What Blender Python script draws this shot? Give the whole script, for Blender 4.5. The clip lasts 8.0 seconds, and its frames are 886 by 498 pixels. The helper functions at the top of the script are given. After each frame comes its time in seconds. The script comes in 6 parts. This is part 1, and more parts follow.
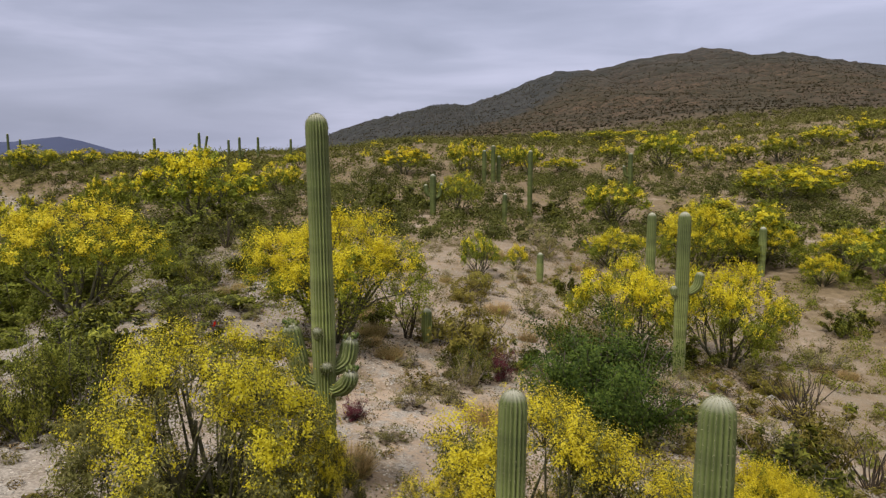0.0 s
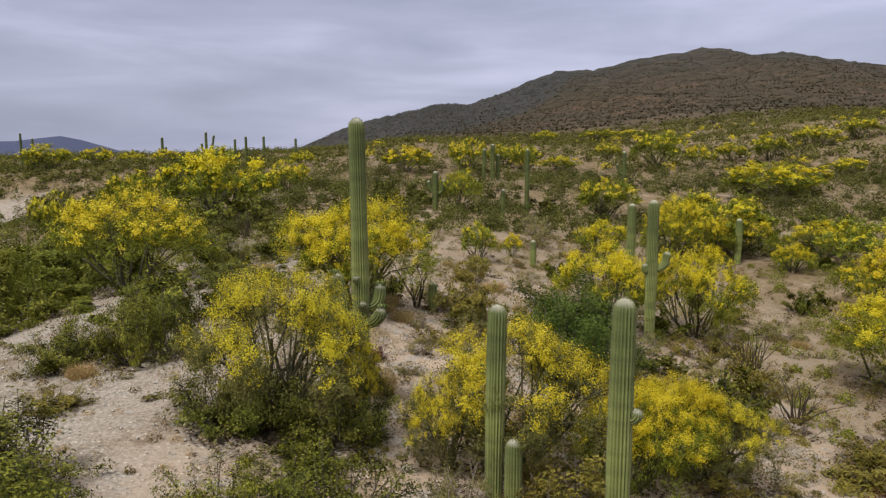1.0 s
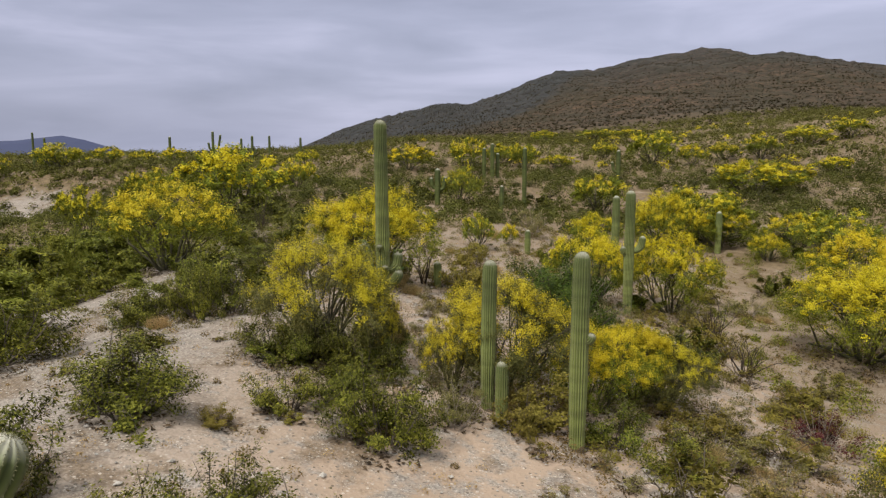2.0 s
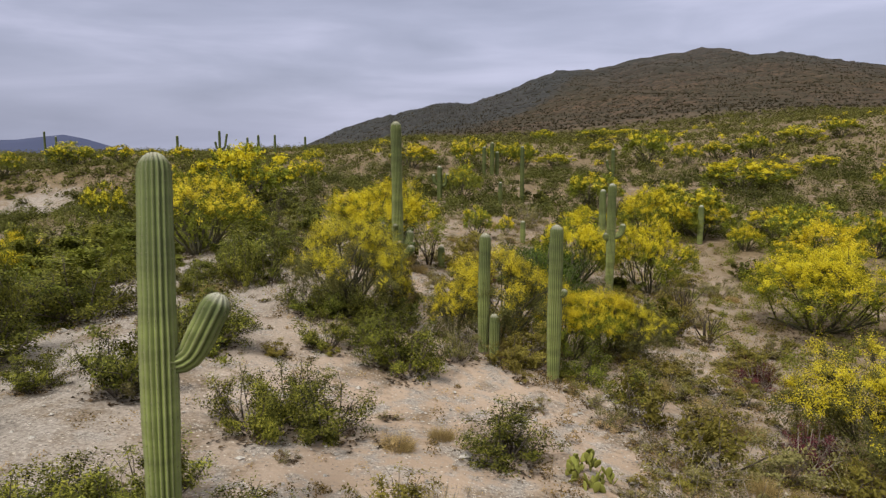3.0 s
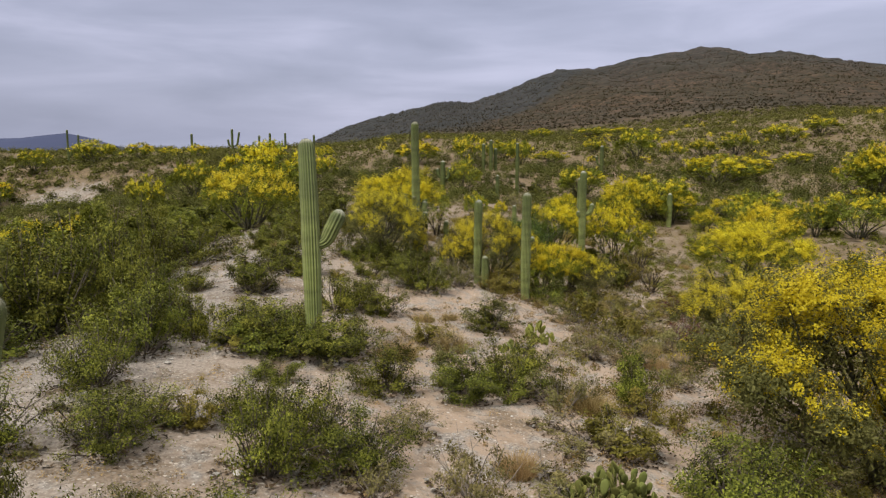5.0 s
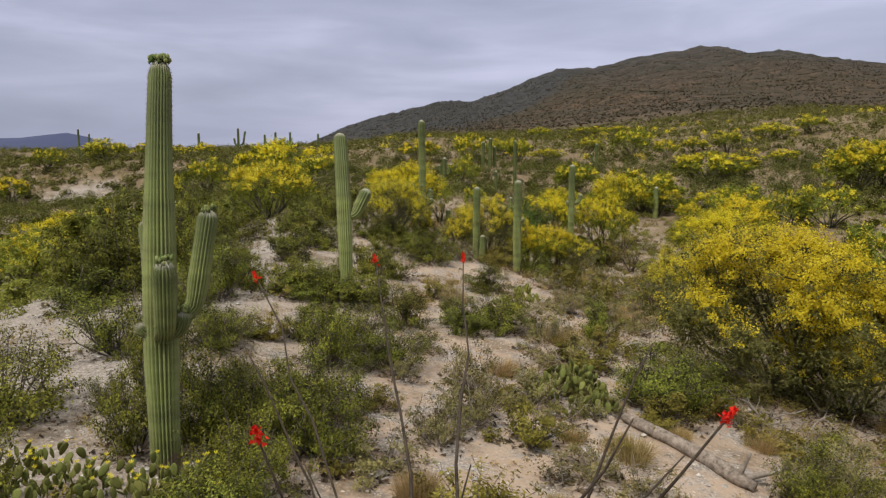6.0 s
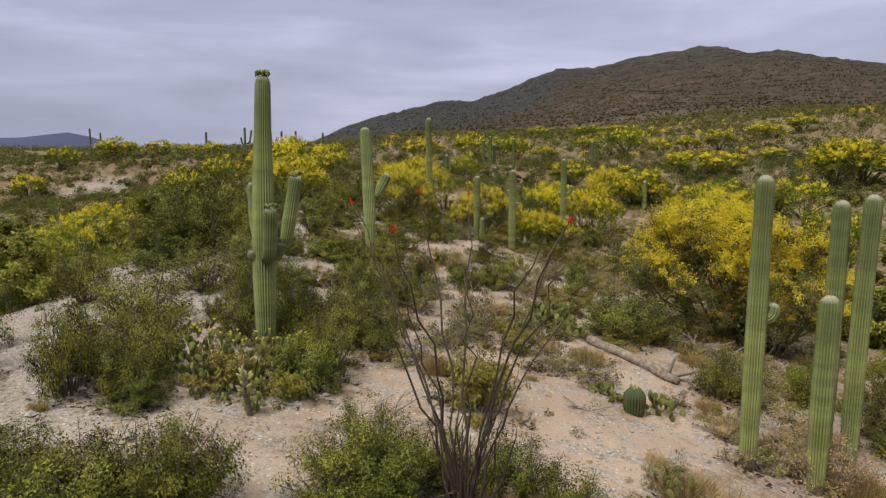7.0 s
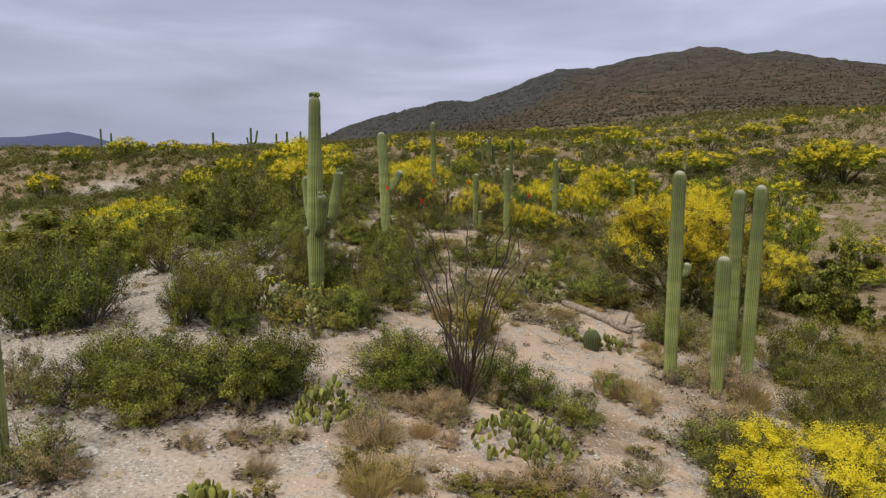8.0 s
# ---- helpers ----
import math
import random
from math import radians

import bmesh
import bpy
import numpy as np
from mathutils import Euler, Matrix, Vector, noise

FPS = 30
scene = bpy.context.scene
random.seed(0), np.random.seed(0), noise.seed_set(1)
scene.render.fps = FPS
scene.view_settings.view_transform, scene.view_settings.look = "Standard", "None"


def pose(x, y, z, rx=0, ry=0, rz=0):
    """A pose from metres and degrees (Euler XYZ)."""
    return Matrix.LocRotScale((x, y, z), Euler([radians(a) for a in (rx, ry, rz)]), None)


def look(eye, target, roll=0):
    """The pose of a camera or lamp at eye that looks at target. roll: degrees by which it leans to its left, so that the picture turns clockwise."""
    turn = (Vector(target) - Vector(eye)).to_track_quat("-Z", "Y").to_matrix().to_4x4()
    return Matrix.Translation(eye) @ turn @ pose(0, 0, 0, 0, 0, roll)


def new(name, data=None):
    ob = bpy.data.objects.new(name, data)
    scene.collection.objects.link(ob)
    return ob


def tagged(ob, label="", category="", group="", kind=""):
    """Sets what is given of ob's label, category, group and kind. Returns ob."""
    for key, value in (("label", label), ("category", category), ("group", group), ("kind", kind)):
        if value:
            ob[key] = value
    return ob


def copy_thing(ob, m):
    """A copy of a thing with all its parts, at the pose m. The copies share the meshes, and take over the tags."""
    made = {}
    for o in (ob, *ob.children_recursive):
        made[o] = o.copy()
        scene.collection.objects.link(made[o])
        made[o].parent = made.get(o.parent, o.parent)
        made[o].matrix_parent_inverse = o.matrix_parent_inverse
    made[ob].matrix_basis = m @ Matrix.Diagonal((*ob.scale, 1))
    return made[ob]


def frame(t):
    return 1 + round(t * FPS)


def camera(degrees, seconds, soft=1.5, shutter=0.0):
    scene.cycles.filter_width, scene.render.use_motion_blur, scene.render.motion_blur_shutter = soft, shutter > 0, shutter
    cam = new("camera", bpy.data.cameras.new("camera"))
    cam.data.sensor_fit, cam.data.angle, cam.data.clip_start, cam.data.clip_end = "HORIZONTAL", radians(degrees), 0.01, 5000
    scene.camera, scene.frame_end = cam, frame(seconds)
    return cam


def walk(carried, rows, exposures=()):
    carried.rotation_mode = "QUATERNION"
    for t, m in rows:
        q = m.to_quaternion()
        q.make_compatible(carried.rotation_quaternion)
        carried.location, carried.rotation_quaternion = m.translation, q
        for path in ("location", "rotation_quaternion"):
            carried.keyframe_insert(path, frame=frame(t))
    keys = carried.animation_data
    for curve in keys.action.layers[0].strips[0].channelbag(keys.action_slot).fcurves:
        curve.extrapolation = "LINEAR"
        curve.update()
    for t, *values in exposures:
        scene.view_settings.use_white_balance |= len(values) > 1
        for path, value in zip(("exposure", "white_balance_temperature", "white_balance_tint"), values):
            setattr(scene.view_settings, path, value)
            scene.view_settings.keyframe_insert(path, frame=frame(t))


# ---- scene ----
cam = camera(62.0, 8.0, soft=1.3)
METRES, EYE, TILT, LEAN, TURN = 36.0, 6.3, -7.5, 0.0, 0.0
ROWS = [
    (0.0, 0.0, 0.0, 0.0, 0.0, 0.0, -0.0),
    (0.5, -0.0014, -0.0539, -0.0084, 0.02, -0.03, -0.01),
    (1.0, -0.003, -0.1087, -0.0172, 0.05, -0.04, -0.02),
    (1.5, -0.0045, -0.1629, -0.0263, 0.08, -0.05, -0.02),
    (3.0, -0.009, -0.3316, -0.053, 0.16, -0.12, -0.09),
    (3.5, -0.0101, -0.3901, -0.0627, 0.19, -0.15, -0.11),
    (4.0, -0.0115, -0.4506, -0.0718, 0.22, -0.18, -0.1),
    (5.5, -0.0151, -0.6378, -0.1034, 0.27, -0.26, -0.1),
    (6.0, -0.0171, -0.7048, -0.1156, 0.28, -0.29, -0.04),
    (6.5, -0.0202, -0.7725, -0.1298, 0.3, -0.3, -0.01),
    (7.0, -0.0224, -0.8422, -0.142, 0.32, -0.31, -0.05),
    (7.5, -0.0241, -0.9138, -0.1503, 0.32, -0.32, -0.08),
    (8.0, -0.026, -0.9867, -0.1587, 0.33, -0.33, -0.11),
]
walk(cam, [(t, pose(0, 0, EYE, TILT, LEAN, TURN) @ pose(METRES * x, METRES * y, METRES * z, 90 + pitch, roll, yaw)) for t, x, y, z, yaw, pitch, roll in ROWS])

# ---- the lie of the land ----
def smooth(a, b, v):
    u = np.clip((v - a) / (b - a), 0.0, 1.0)
    return u * u * (3 - 2 * u)


def bump(x, y, cx, cy, rx, ry):
    return np.exp(-((x - cx) / rx) ** 2 - ((y - cy) / ry) ** 2)


def wave(x, y, size, seed):
    """A cheap rolling noise between -1 and 1, of about that wavelength."""
    a, b = x / size * 6.283, y / size * 6.283
    s = seed * 1.7
    return (np.sin(a + 1.3 * np.sin(b * 0.7 + s) + s) + np.sin(b * 0.9 + 1.1 * np.sin(a * 0.8 - s) + 2 * s)
            + np.sin((a + b) * 0.63 + 0.9 * np.sin((a - b) * 0.5 + s) - s)) / 3


CROSS_X = [-400, -120, -70, -34, -20, -13, -8.5, -5, -2, 2, 6, 10, 14, 20, 30, 45, 80, 160, 400]
CROSS_Z = [-14, -11, -8.5, -4.3, -1.4, 0.75, 1.32, 1.38, 0.55, 0.2, -0.75, -1.6, -2.1, -2.1, -1.5, -0.6, 2.0, 8.0, 24]
RIDGE_X = [-900, -222, -180, -162, -130, -94, -59, -10, 32, 81, 144, 185, 241, 282, 299, 323, 351, 373, 421, 463, 546, 709, 1700]
RIDGE_Z = [0, 16, 26, 36, 54, 59, 60, 59, 53, 67, 87, 85, 99, 104, 106.5, 111, 108.5, 100, 104, 95, 89, 73, 41]


def terrain(x, y):
    """Height of the ground at x, y (arrays or numbers)."""
    x, y = np.asarray(x, float), np.asarray(y, float)
    near = np.interp(x, CROSS_X, CROSS_Z)
    near = (near + np.interp(x - 2.0, CROSS_X, CROSS_Z) + np.interp(x + 2.0, CROSS_X, CROSS_Z)) / 3
    fade = smooth(22, 60, y)
    z = near * (1 - 0.75 * fade)
    z = z - 1.0 * bump(x, y, -7, -27, 7, 7) - 0.5 * bump(x, y, 4, -24, 5, 7)
    z = z + 0.9 * bump(x, y, 4, 44, 7, 9) + 0.5 * bump(x, y, -3, 10, 4, 6) * 0.6
    # the long rise to the foot of the mountain, the crest and the hollow towards the plain
    z = z + 8.2 * smooth(45, 190, y) + 4.0 * smooth(150, 300, y) * smooth(-60, 60, x)
    z = z + 6.0 * smooth(40, 130, x) * smooth(30, 160, y)
    z = z - 5.5 * bump(x, y, -85, 105, 38, 40)
    z = z - 1.0 * smooth(0, -40, x) * smooth(110, 155, y)
    # a steep sandy bank on the far side of the hollow
    z = z + smooth(-44, -58, x) * smooth(-112, -92, x) * (3.2 * bump(0, y, 0, 128, 1, 14) - 3.8 * bump(0, y, 0, 93, 1, 14))
    z = z - 26 * smooth(180, 620, y) * (1 - smooth(-160, 40, x))
    # the mountain
    ridge = np.interp(x, RIDGE_X, RIDGE_Z)
    u = np.clip((y - 240) / 690, 0, 1)
    climb = 0.45 * u + 0.55 * u * u
    fall = 1 - smooth(930, 1500, y)
    z = z + np.maximum(ridge, 0) * climb * fall
    z = z + climb * fall * smooth(0, 40, ridge) * (1 - 0.7 * smooth(700, 930, y)) * (6.0 * wave(x, y * 0.5, 140, 3) + 2.5 * wave(x, y, 45, 5)) + climb * fall * smooth(0, 40, ridge) * (1.1 * wave(x, y, 31, 7) + 0.7 * wave(x, y, 17, 9))
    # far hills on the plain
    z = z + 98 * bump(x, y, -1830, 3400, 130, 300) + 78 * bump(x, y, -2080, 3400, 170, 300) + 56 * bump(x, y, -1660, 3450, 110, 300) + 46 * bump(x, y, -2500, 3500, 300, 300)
    # small relief
    z = z + 0.10 * wave(x, y, 7, 1) + 0.045 * wave(x, y, 2.3, 2) + 0.02 * wave(x, y, 0.9, 4)
    z = z + 0.5 * wave(x, y, 37, 6) * smooth(40, 90, np.abs(y) + np.abs(x) * 0.6)
    return z


def gz(x, y):
    return float(terrain(x, y))


# ---- world, sun, exposure ----
SUN_EL, SUN_AZ = 58.0, 215.0          # degrees; azimuth clockwise from +y
scene.view_settings.exposure = 0.0
world = bpy.data.worlds.new("overcast_sky")
scene.world = world
world.use_nodes = True


def build_sky():
    nt = world.node_tree
    nt.nodes.clear()
    N, L = nt.nodes.new, nt.links.new
    sky = N("ShaderNodeTexSky")
    sky.sky_type, sky.sun_disc = "NISHITA", False
    sky.sun_elevation, sky.sun_rotation = radians(SUN_EL), radians(SUN_AZ)
    sky.air_density, sky.dust_density, sky.ozone_density = 1.2, 2.5, 1.0
    dim = N("ShaderNodeVectorMath")
    dim.operation = "SCALE"
    dim.inputs["Scale"].default_value = 0.10
    L(sky.outputs["Color"], dim.inputs[0])
    where = N("ShaderNodeTexCoord")
    apart = N("ShaderNodeSeparateXYZ")
    L(where.outputs["Generated"], apart.inputs[0])
    # cloud sheet: streaks that stretch along the horizon
    flat = N("ShaderNodeMapping")
    flat.inputs["Scale"].default_value = (1.6, 1.2, 9.0)
    flat.inputs["Rotation"].default_value = (0.0, 0.10, 0.25)
    L(where.outputs["Generated"], flat.inputs["Vector"])
    n1 = N("ShaderNodeTexNoise")
    n1.inputs["Scale"].default_value, n1.inputs["Detail"].default_value = 1.9, 5.0
    n1.inputs["Roughness"].default_value, n1.inputs["Distortion"].default_value = 0.48, 0.35
    L(flat.outputs[0], n1.inputs["Vector"])
    ramp = N("ShaderNodeValToRGB")
    e = ramp.color_ramp.elements
    e[0].position, e[0].color = 0.30, (0.365, 0.390, 0.525, 1)
    e[1].position, e[1].color = 0.72, (0.640, 0.650, 0.850, 1)
    mid = e.new(0.52)
    mid.color = (0.470, 0.492, 0.655, 1)
    L(n1.outputs[0], ramp.inputs[0])
    # an overcast sky is some three times as bright overhead as at the horizon
    high = N("ShaderNodeMapRange")
    high.inputs["From Min"].default_value, high.inputs["From Max"].default_value = 0.22, 1.0
    high.inputs["To Min"].default_value, high.inputs["To Max"].default_value = 1.0, 2.2
    L(apart.outputs["Z"], high.inputs["Value"])
    lit = N("ShaderNodeVectorMath")
    lit.operation = "SCALE"
    # overhead the sheet is whiter than the lilac streaks low down
    white = N("ShaderNodeMapRange")
    white.inputs["From Min"].default_value, white.inputs["From Max"].default_value = 0.22, 0.6
    L(apart.outputs["Z"], white.inputs["Value"])
    pale = N("ShaderNodeMix")
    pale.data_type = "RGBA"
    L(white.outputs[0], pale.inputs["Factor"])
    L(ramp.outputs[0], pale.inputs[6])
    pale.inputs[7].default_value = (0.50, 0.495, 0.47, 1)
    L(pale.outputs[2], lit.inputs[0])
    # the sheet is thinner, and so brighter, to the right
    thin = N("ShaderNodeMapRange")
    thin.inputs["From Min"].default_value, thin.inputs["From Max"].default_value = -0.5, 0.5
    thin.inputs["To Min"].default_value, thin.inputs["To Max"].default_value = 0.94, 1.06
    L(apart.outputs["X"], thin.inputs["Value"])
    bright = N("ShaderNodeMath")
    bright.operation = "MULTIPLY"
    L(high.outputs[0], bright.inputs[0])
    L(thin.outputs[0], bright.inputs[1])
    L(bright.outputs[0], lit.inputs["Scale"])
    mix = N("ShaderNodeMix")
    mix.data_type = "RGBA"
    mix.inputs["Factor"].default_value = 0.90
    L(dim.outputs[0], mix.inputs[6])
    L(lit.outputs[0], mix.inputs[7])
    bg = N("ShaderNodeBackground")
    bg.inputs["Strength"].default_value = 1.0
    L(mix.outputs[2], bg.inputs["Color"])
    out = N("ShaderNodeOutputWorld")
    L(bg.outputs[0], out.inputs["Surface"])


build_sky()
sun = new("sun", bpy.data.lights.new("sun", "SUN"))
sun.data.energy, sun.data.angle, sun.data.color = 3.3, radians(12), (1.0, 0.95, 0.86)
sun.matrix_world = look((0, 0, 0), (-math.sin(radians(SUN_AZ)) * math.cos(radians(SUN_EL)), -math.cos(radians(SUN_AZ)) * math.cos(radians(SUN_EL)), -math.sin(radians(SUN_EL))))

# ---- materials ----
def shader(name):
    m = bpy.data.materials.new(name)
    m.use_nodes = True
    nt = m.node_tree
    return m, nt, nt.nodes["Principled BSDF"], nt.nodes.new, nt.links.new


def tint(nt, low, high, factor, spread=0.38):
    """A colour between low and high by a factor socket."""
    ramp = nt.nodes.new("ShaderNodeValToRGB")
    ramp.color_ramp.elements[0].color = (*low, 1)
    ramp.color_ramp.elements[1].color = (*high, 1)
    ramp.color_ramp.elements[0].position, ramp.color_ramp.elements[1].position = 0.5 - spread, 0.5 + spread
    nt.links.new(factor, ramp.inputs[0])
    return ramp.outputs[0]


def noise_node(nt, scale, detail=4.0, rough=0.55, coords=None):
    n = nt.nodes.new("ShaderNodeTexNoise")
    n.inputs["Scale"].default_value, n.inputs["Detail"].default_value, n.inputs["Roughness"].default_value = scale, detail, rough
    if coords is None:
        coords = nt.nodes.new("ShaderNodeNewGeometry").outputs["Position"]
    nt.links.new(coords, n.inputs["Vector"])
    return n.outputs[0]


def blend(nt, factor, a, b):
    mx = nt.nodes.new("ShaderNodeMix")
    mx.data_type = "RGBA"
    if isinstance(factor, float):
        mx.inputs["Factor"].default_value = factor
    else:
        nt.links.new(factor, mx.inputs["Factor"])
    for slot, v in ((6, a), (7, b)):
        if isinstance(v, tuple):
            mx.inputs[slot].default_value = (*v, 1)
        else:
            nt.links.new(v, mx.inputs[slot])
    return mx.outputs[2]


def maths(nt, op, a, b=0.0):
    m = nt.nodes.new("ShaderNodeMath")
    m.operation = op
    for i, v in enumerate((a, b)):
        if isinstance(v, (int, float)):
            m.inputs[i].default_value = v
        else:
            nt.links.new(v, m.inputs[i])
    return m.outputs[0]


def bumpy(nt, bsdf, height, strength, distance):
    b = nt.nodes.new("ShaderNodeBump")
    b.inputs["Strength"].default_value, b.inputs["Distance"].default_value = strength, distance
    nt.links.new(height, b.inputs["Height"])
    nt.links.new(b.outputs[0], bsdf.inputs["Normal"])


def leafy(name, low, high, shine=0.5, through_light=0.35, plant=0.25, mottle=0.0, patches=0.42):
    """Small leaves or petals: each its own shade, each plant a little apart, some light passing through."""
    m, nt, bsdf, N, L = shader(name)
    geo, info = N("ShaderNodeNewGeometry"), N("ShaderNodeObjectInfo")
    col = tint(nt, low, high, geo.outputs["Random Per Island"])
    hsv = N("ShaderNodeHueSaturation")
    mr = N("ShaderNodeMapRange")
    mr.inputs["To Min"].default_value, mr.inputs["To Max"].default_value = 1 - plant, 1 + plant
    L(info.outputs["Random"], mr.inputs["Value"])
    value = mr.outputs[0]
    if mottle:
        # neighbouring bushes or clumps of one cover differ in tone
        spots = N("ShaderNodeMapRange")
        spots.inputs["From Min"].default_value, spots.inputs["From Max"].default_value = 0.36, 0.64
        spots.inputs["To Min"].default_value, spots.inputs["To Max"].default_value = 1 - mottle, 1 + mottle
        L(noise_node(nt, patches, 2.0, 0.5), spots.inputs["Value"])
        value = maths(nt, "MULTIPLY", value, spots.outputs[0])
    L(value, hsv.inputs["Value"])
    mh = N("ShaderNodeMapRange")
    mh.inputs["To Min"].default_value, mh.inputs["To Max"].default_value = 0.5 - 0.05 * plant, 0.5 + 0.05 * plant
    L(maths(nt, "FRACT", maths(nt, "MULTIPLY", info.outputs["Random"], 7.31)), mh.inputs["Value"])
    L(mh.outputs[0], hsv.inputs["Hue"])
    L(col, hsv.inputs["Color"])
    L(hsv.outputs[0], bsdf.inputs["Base Color"])
    bsdf.inputs["Roughness"].default_value = shine
    bsdf.inputs["Specular IOR Level"].default_value = 0.12
    tr = N("ShaderNodeBsdfTranslucent")
    L(hsv.outputs[0], tr.inputs["Color"])
    mx = N("ShaderNodeMixShader")
    mx.inputs[0].default_value = through_light
    L(bsdf.outputs[0], mx.inputs[1])
    L(tr.outputs[0], mx.inputs[2])
    L(mx.outputs[0], nt.nodes["Material Output"].inputs["Surface"])
    return m


def woody(name, low, high, scale=9.0, rough=0.85):
    m, nt, bsdf, N, L = shader(name)
    n = noise_node(nt, scale, 6.0, 0.65)
    L(tint(nt, low, high, n, 0.2), bsdf.inputs["Base Color"])
    bsdf.inputs["Roughness"].default_value = rough
    bumpy(nt, bsdf, noise_node(nt, scale * 5, 3.0), 0.6, 0.01)
    return m


def cactus_skin(name, groove_shade, flank, crest):
    """Ribbed green skin: pale spine lines on the crests, paler growth bands, corky scars."""
    m, nt, bsdf, N, L = shader(name)
    at = N("ShaderNodeAttribute")
    at.attribute_name = "crest"
    geo = N("ShaderNodeNewGeometry")
    xyz = N("ShaderNodeSeparateXYZ")
    L(geo.outputs["Position"], xyz.inputs[0])
    bands = noise_node(nt, 3.2, 3.0, 0.6, maths_vector(nt, xyz))
    col = tint(nt, flank, tuple(c * 2.0 for c in flank), bands, 0.13)
    blot = noise_node(nt, 4.0, 5.0, 0.6)
    col = blend(nt, maths(nt, "MULTIPLY", blot, 0.35), col, (0.21, 0.23, 0.06))
    # shade in the rib recesses is painted as a darker skin colour
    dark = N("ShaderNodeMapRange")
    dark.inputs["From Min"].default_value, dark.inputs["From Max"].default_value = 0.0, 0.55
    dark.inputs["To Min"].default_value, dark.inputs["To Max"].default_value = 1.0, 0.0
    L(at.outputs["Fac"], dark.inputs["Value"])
    col = blend(nt, maths(nt, "MULTIPLY", dark.outputs[0], 0.75), col, groove_shade)
    tip = N("ShaderNodeMapRange")
    tip.inputs["From Min"].default_value, tip.inputs["From Max"].default_value = 0.55, 1.0
    L(at.outputs["Fac"], tip.inputs["Value"])
    # areoles: dotted along each crest
    dots = N("ShaderNodeTexNoise")
    dots.inputs["Scale"].default_value, dots.inputs["Detail"].default_value = 26.0, 2.0
    L(geo.outputs["Position"], dots.inputs["Vector"])
    col = blend(nt, maths(nt, "MULTIPLY", tip.outputs[0], maths(nt, "ADD", maths(nt, "MULTIPLY", dots.outputs[0], 0.9), 0.15)), col, crest)
    # older skin low down is paler than the crowded spines of the top
    young = N("ShaderNodeAttribute")
    young.attribute_name = "young"
    col = blend(nt, maths(nt, "MULTIPLY", young.outputs["Fac"], 0.55), col, (0.055, 0.075, 0.030))
    # cork near the foot
    foot = N("ShaderNodeAttribute")
    foot.attribute_name = "cork"
    rag = maths(nt, "GREATER_THAN", maths(nt, "ADD", foot.outputs["Fac"], maths(nt, "MULTIPLY", maths(nt, "SUBTRACT", blot, 0.5), 1.1)), 0.72)
    col = blend(nt, rag, col, (0.16, 0.125, 0.09))
    # pale wool round the growing tip
    woolly = N("ShaderNodeAttribute")
    woolly.attribute_name = "wool"
    col = blend(nt, maths(nt, "MULTIPLY", woolly.outputs["Fac"], maths(nt, "ADD", maths(nt, "MULTIPLY", blot, 0.8), 0.45)), col, (0.50, 0.48, 0.41))
    L(col, bsdf.inputs["Base Color"])
    bsdf.inputs["Roughness"].default_value = 0.62
    bsdf.inputs["Specular IOR Level"].default_value = 0.25
    bumpy(nt, bsdf, dots.outputs[0], 0.35, 0.012)
    return m


def maths_vector(nt, xyz):
    """Coordinates that run mostly with height, for bands."""
    c = nt.nodes.new("ShaderNodeCombineXYZ")
    nt.links.new(maths(nt, "MULTIPLY", xyz.outputs["X"], 0.15), c.inputs[0])
    nt.links.new(maths(nt, "MULTIPLY", xyz.outputs["Y"], 0.15), c.inputs[1])
    nt.links.new(xyz.outputs["Z"], c.inputs[2])
    return c.outputs[0]


def desert_floor():
    m, nt, bsdf, N, L = shader("desert_floor")
    geo = N("ShaderNodeNewGeometry")
    xyz = N("ShaderNodeSeparateXYZ")
    L(geo.outputs["Position"], xyz.inputs[0])
    wide = noise_node(nt, 0.16, 5.0, 0.6)
    fine = noise_node(nt, 1.7, 6.0, 0.65)
    grit = noise_node(nt, 14.0, 4.0, 0.7)
    sand = tint(nt, (0.275, 0.202, 0.146), (0.455, 0.352, 0.272), wide, 0.2)
    gravel = tint(nt, (0.108, 0.102, 0.096), (0.385, 0.364, 0.340), grit, 0.15)
    patch = N("ShaderNodeMapRange")
    patch.inputs["From Min"].default_value, patch.inputs["From Max"].default_value = 0.46, 0.60
    L(fine, patch.inputs["Value"])
    # grey gravel lies thicker on the higher flank
    flank = N("ShaderNodeMapRange")
    flank.inputs["From Min"].default_value, flank.inputs["From Max"].default_value = -2.0, -7.0
    flank.inputs["To Max"].default_value = 0.7
    L(xyz.outputs["X"], flank.inputs["Value"])
    col = blend(nt, maths(nt, "MAXIMUM", maths(nt, "MULTIPLY", patch.outputs[0], 0.75), flank.outputs[0]), sand, gravel)
    # litter of dry leaves and silt
    litter = N("ShaderNodeMapRange")
    litter.inputs["From Min"].default_value, litter.inputs["From Max"].default_value = 0.51, 0.62
    L(noise_node(nt, 0.55, 7.0, 0.72), litter.inputs["Value"])
    col = blend(nt, maths(nt, "MULTIPLY", litter.outputs[0], 0.75), col, tint(nt, (0.07, 0.05, 0.033), (0.24, 0.17, 0.105), grit, 0.18))
    speck = N("ShaderNodeTexVoronoi")
    speck.inputs["Scale"].default_value = 11.0
    L(geo.outputs["Position"], speck.inputs["Vector"])
    near_stone = maths(nt, "LESS_THAN", speck.outputs["Distance"], 0.30)
    some = N("ShaderNodeSeparateColor")
    L(speck.outputs["Color"], some.inputs[0])
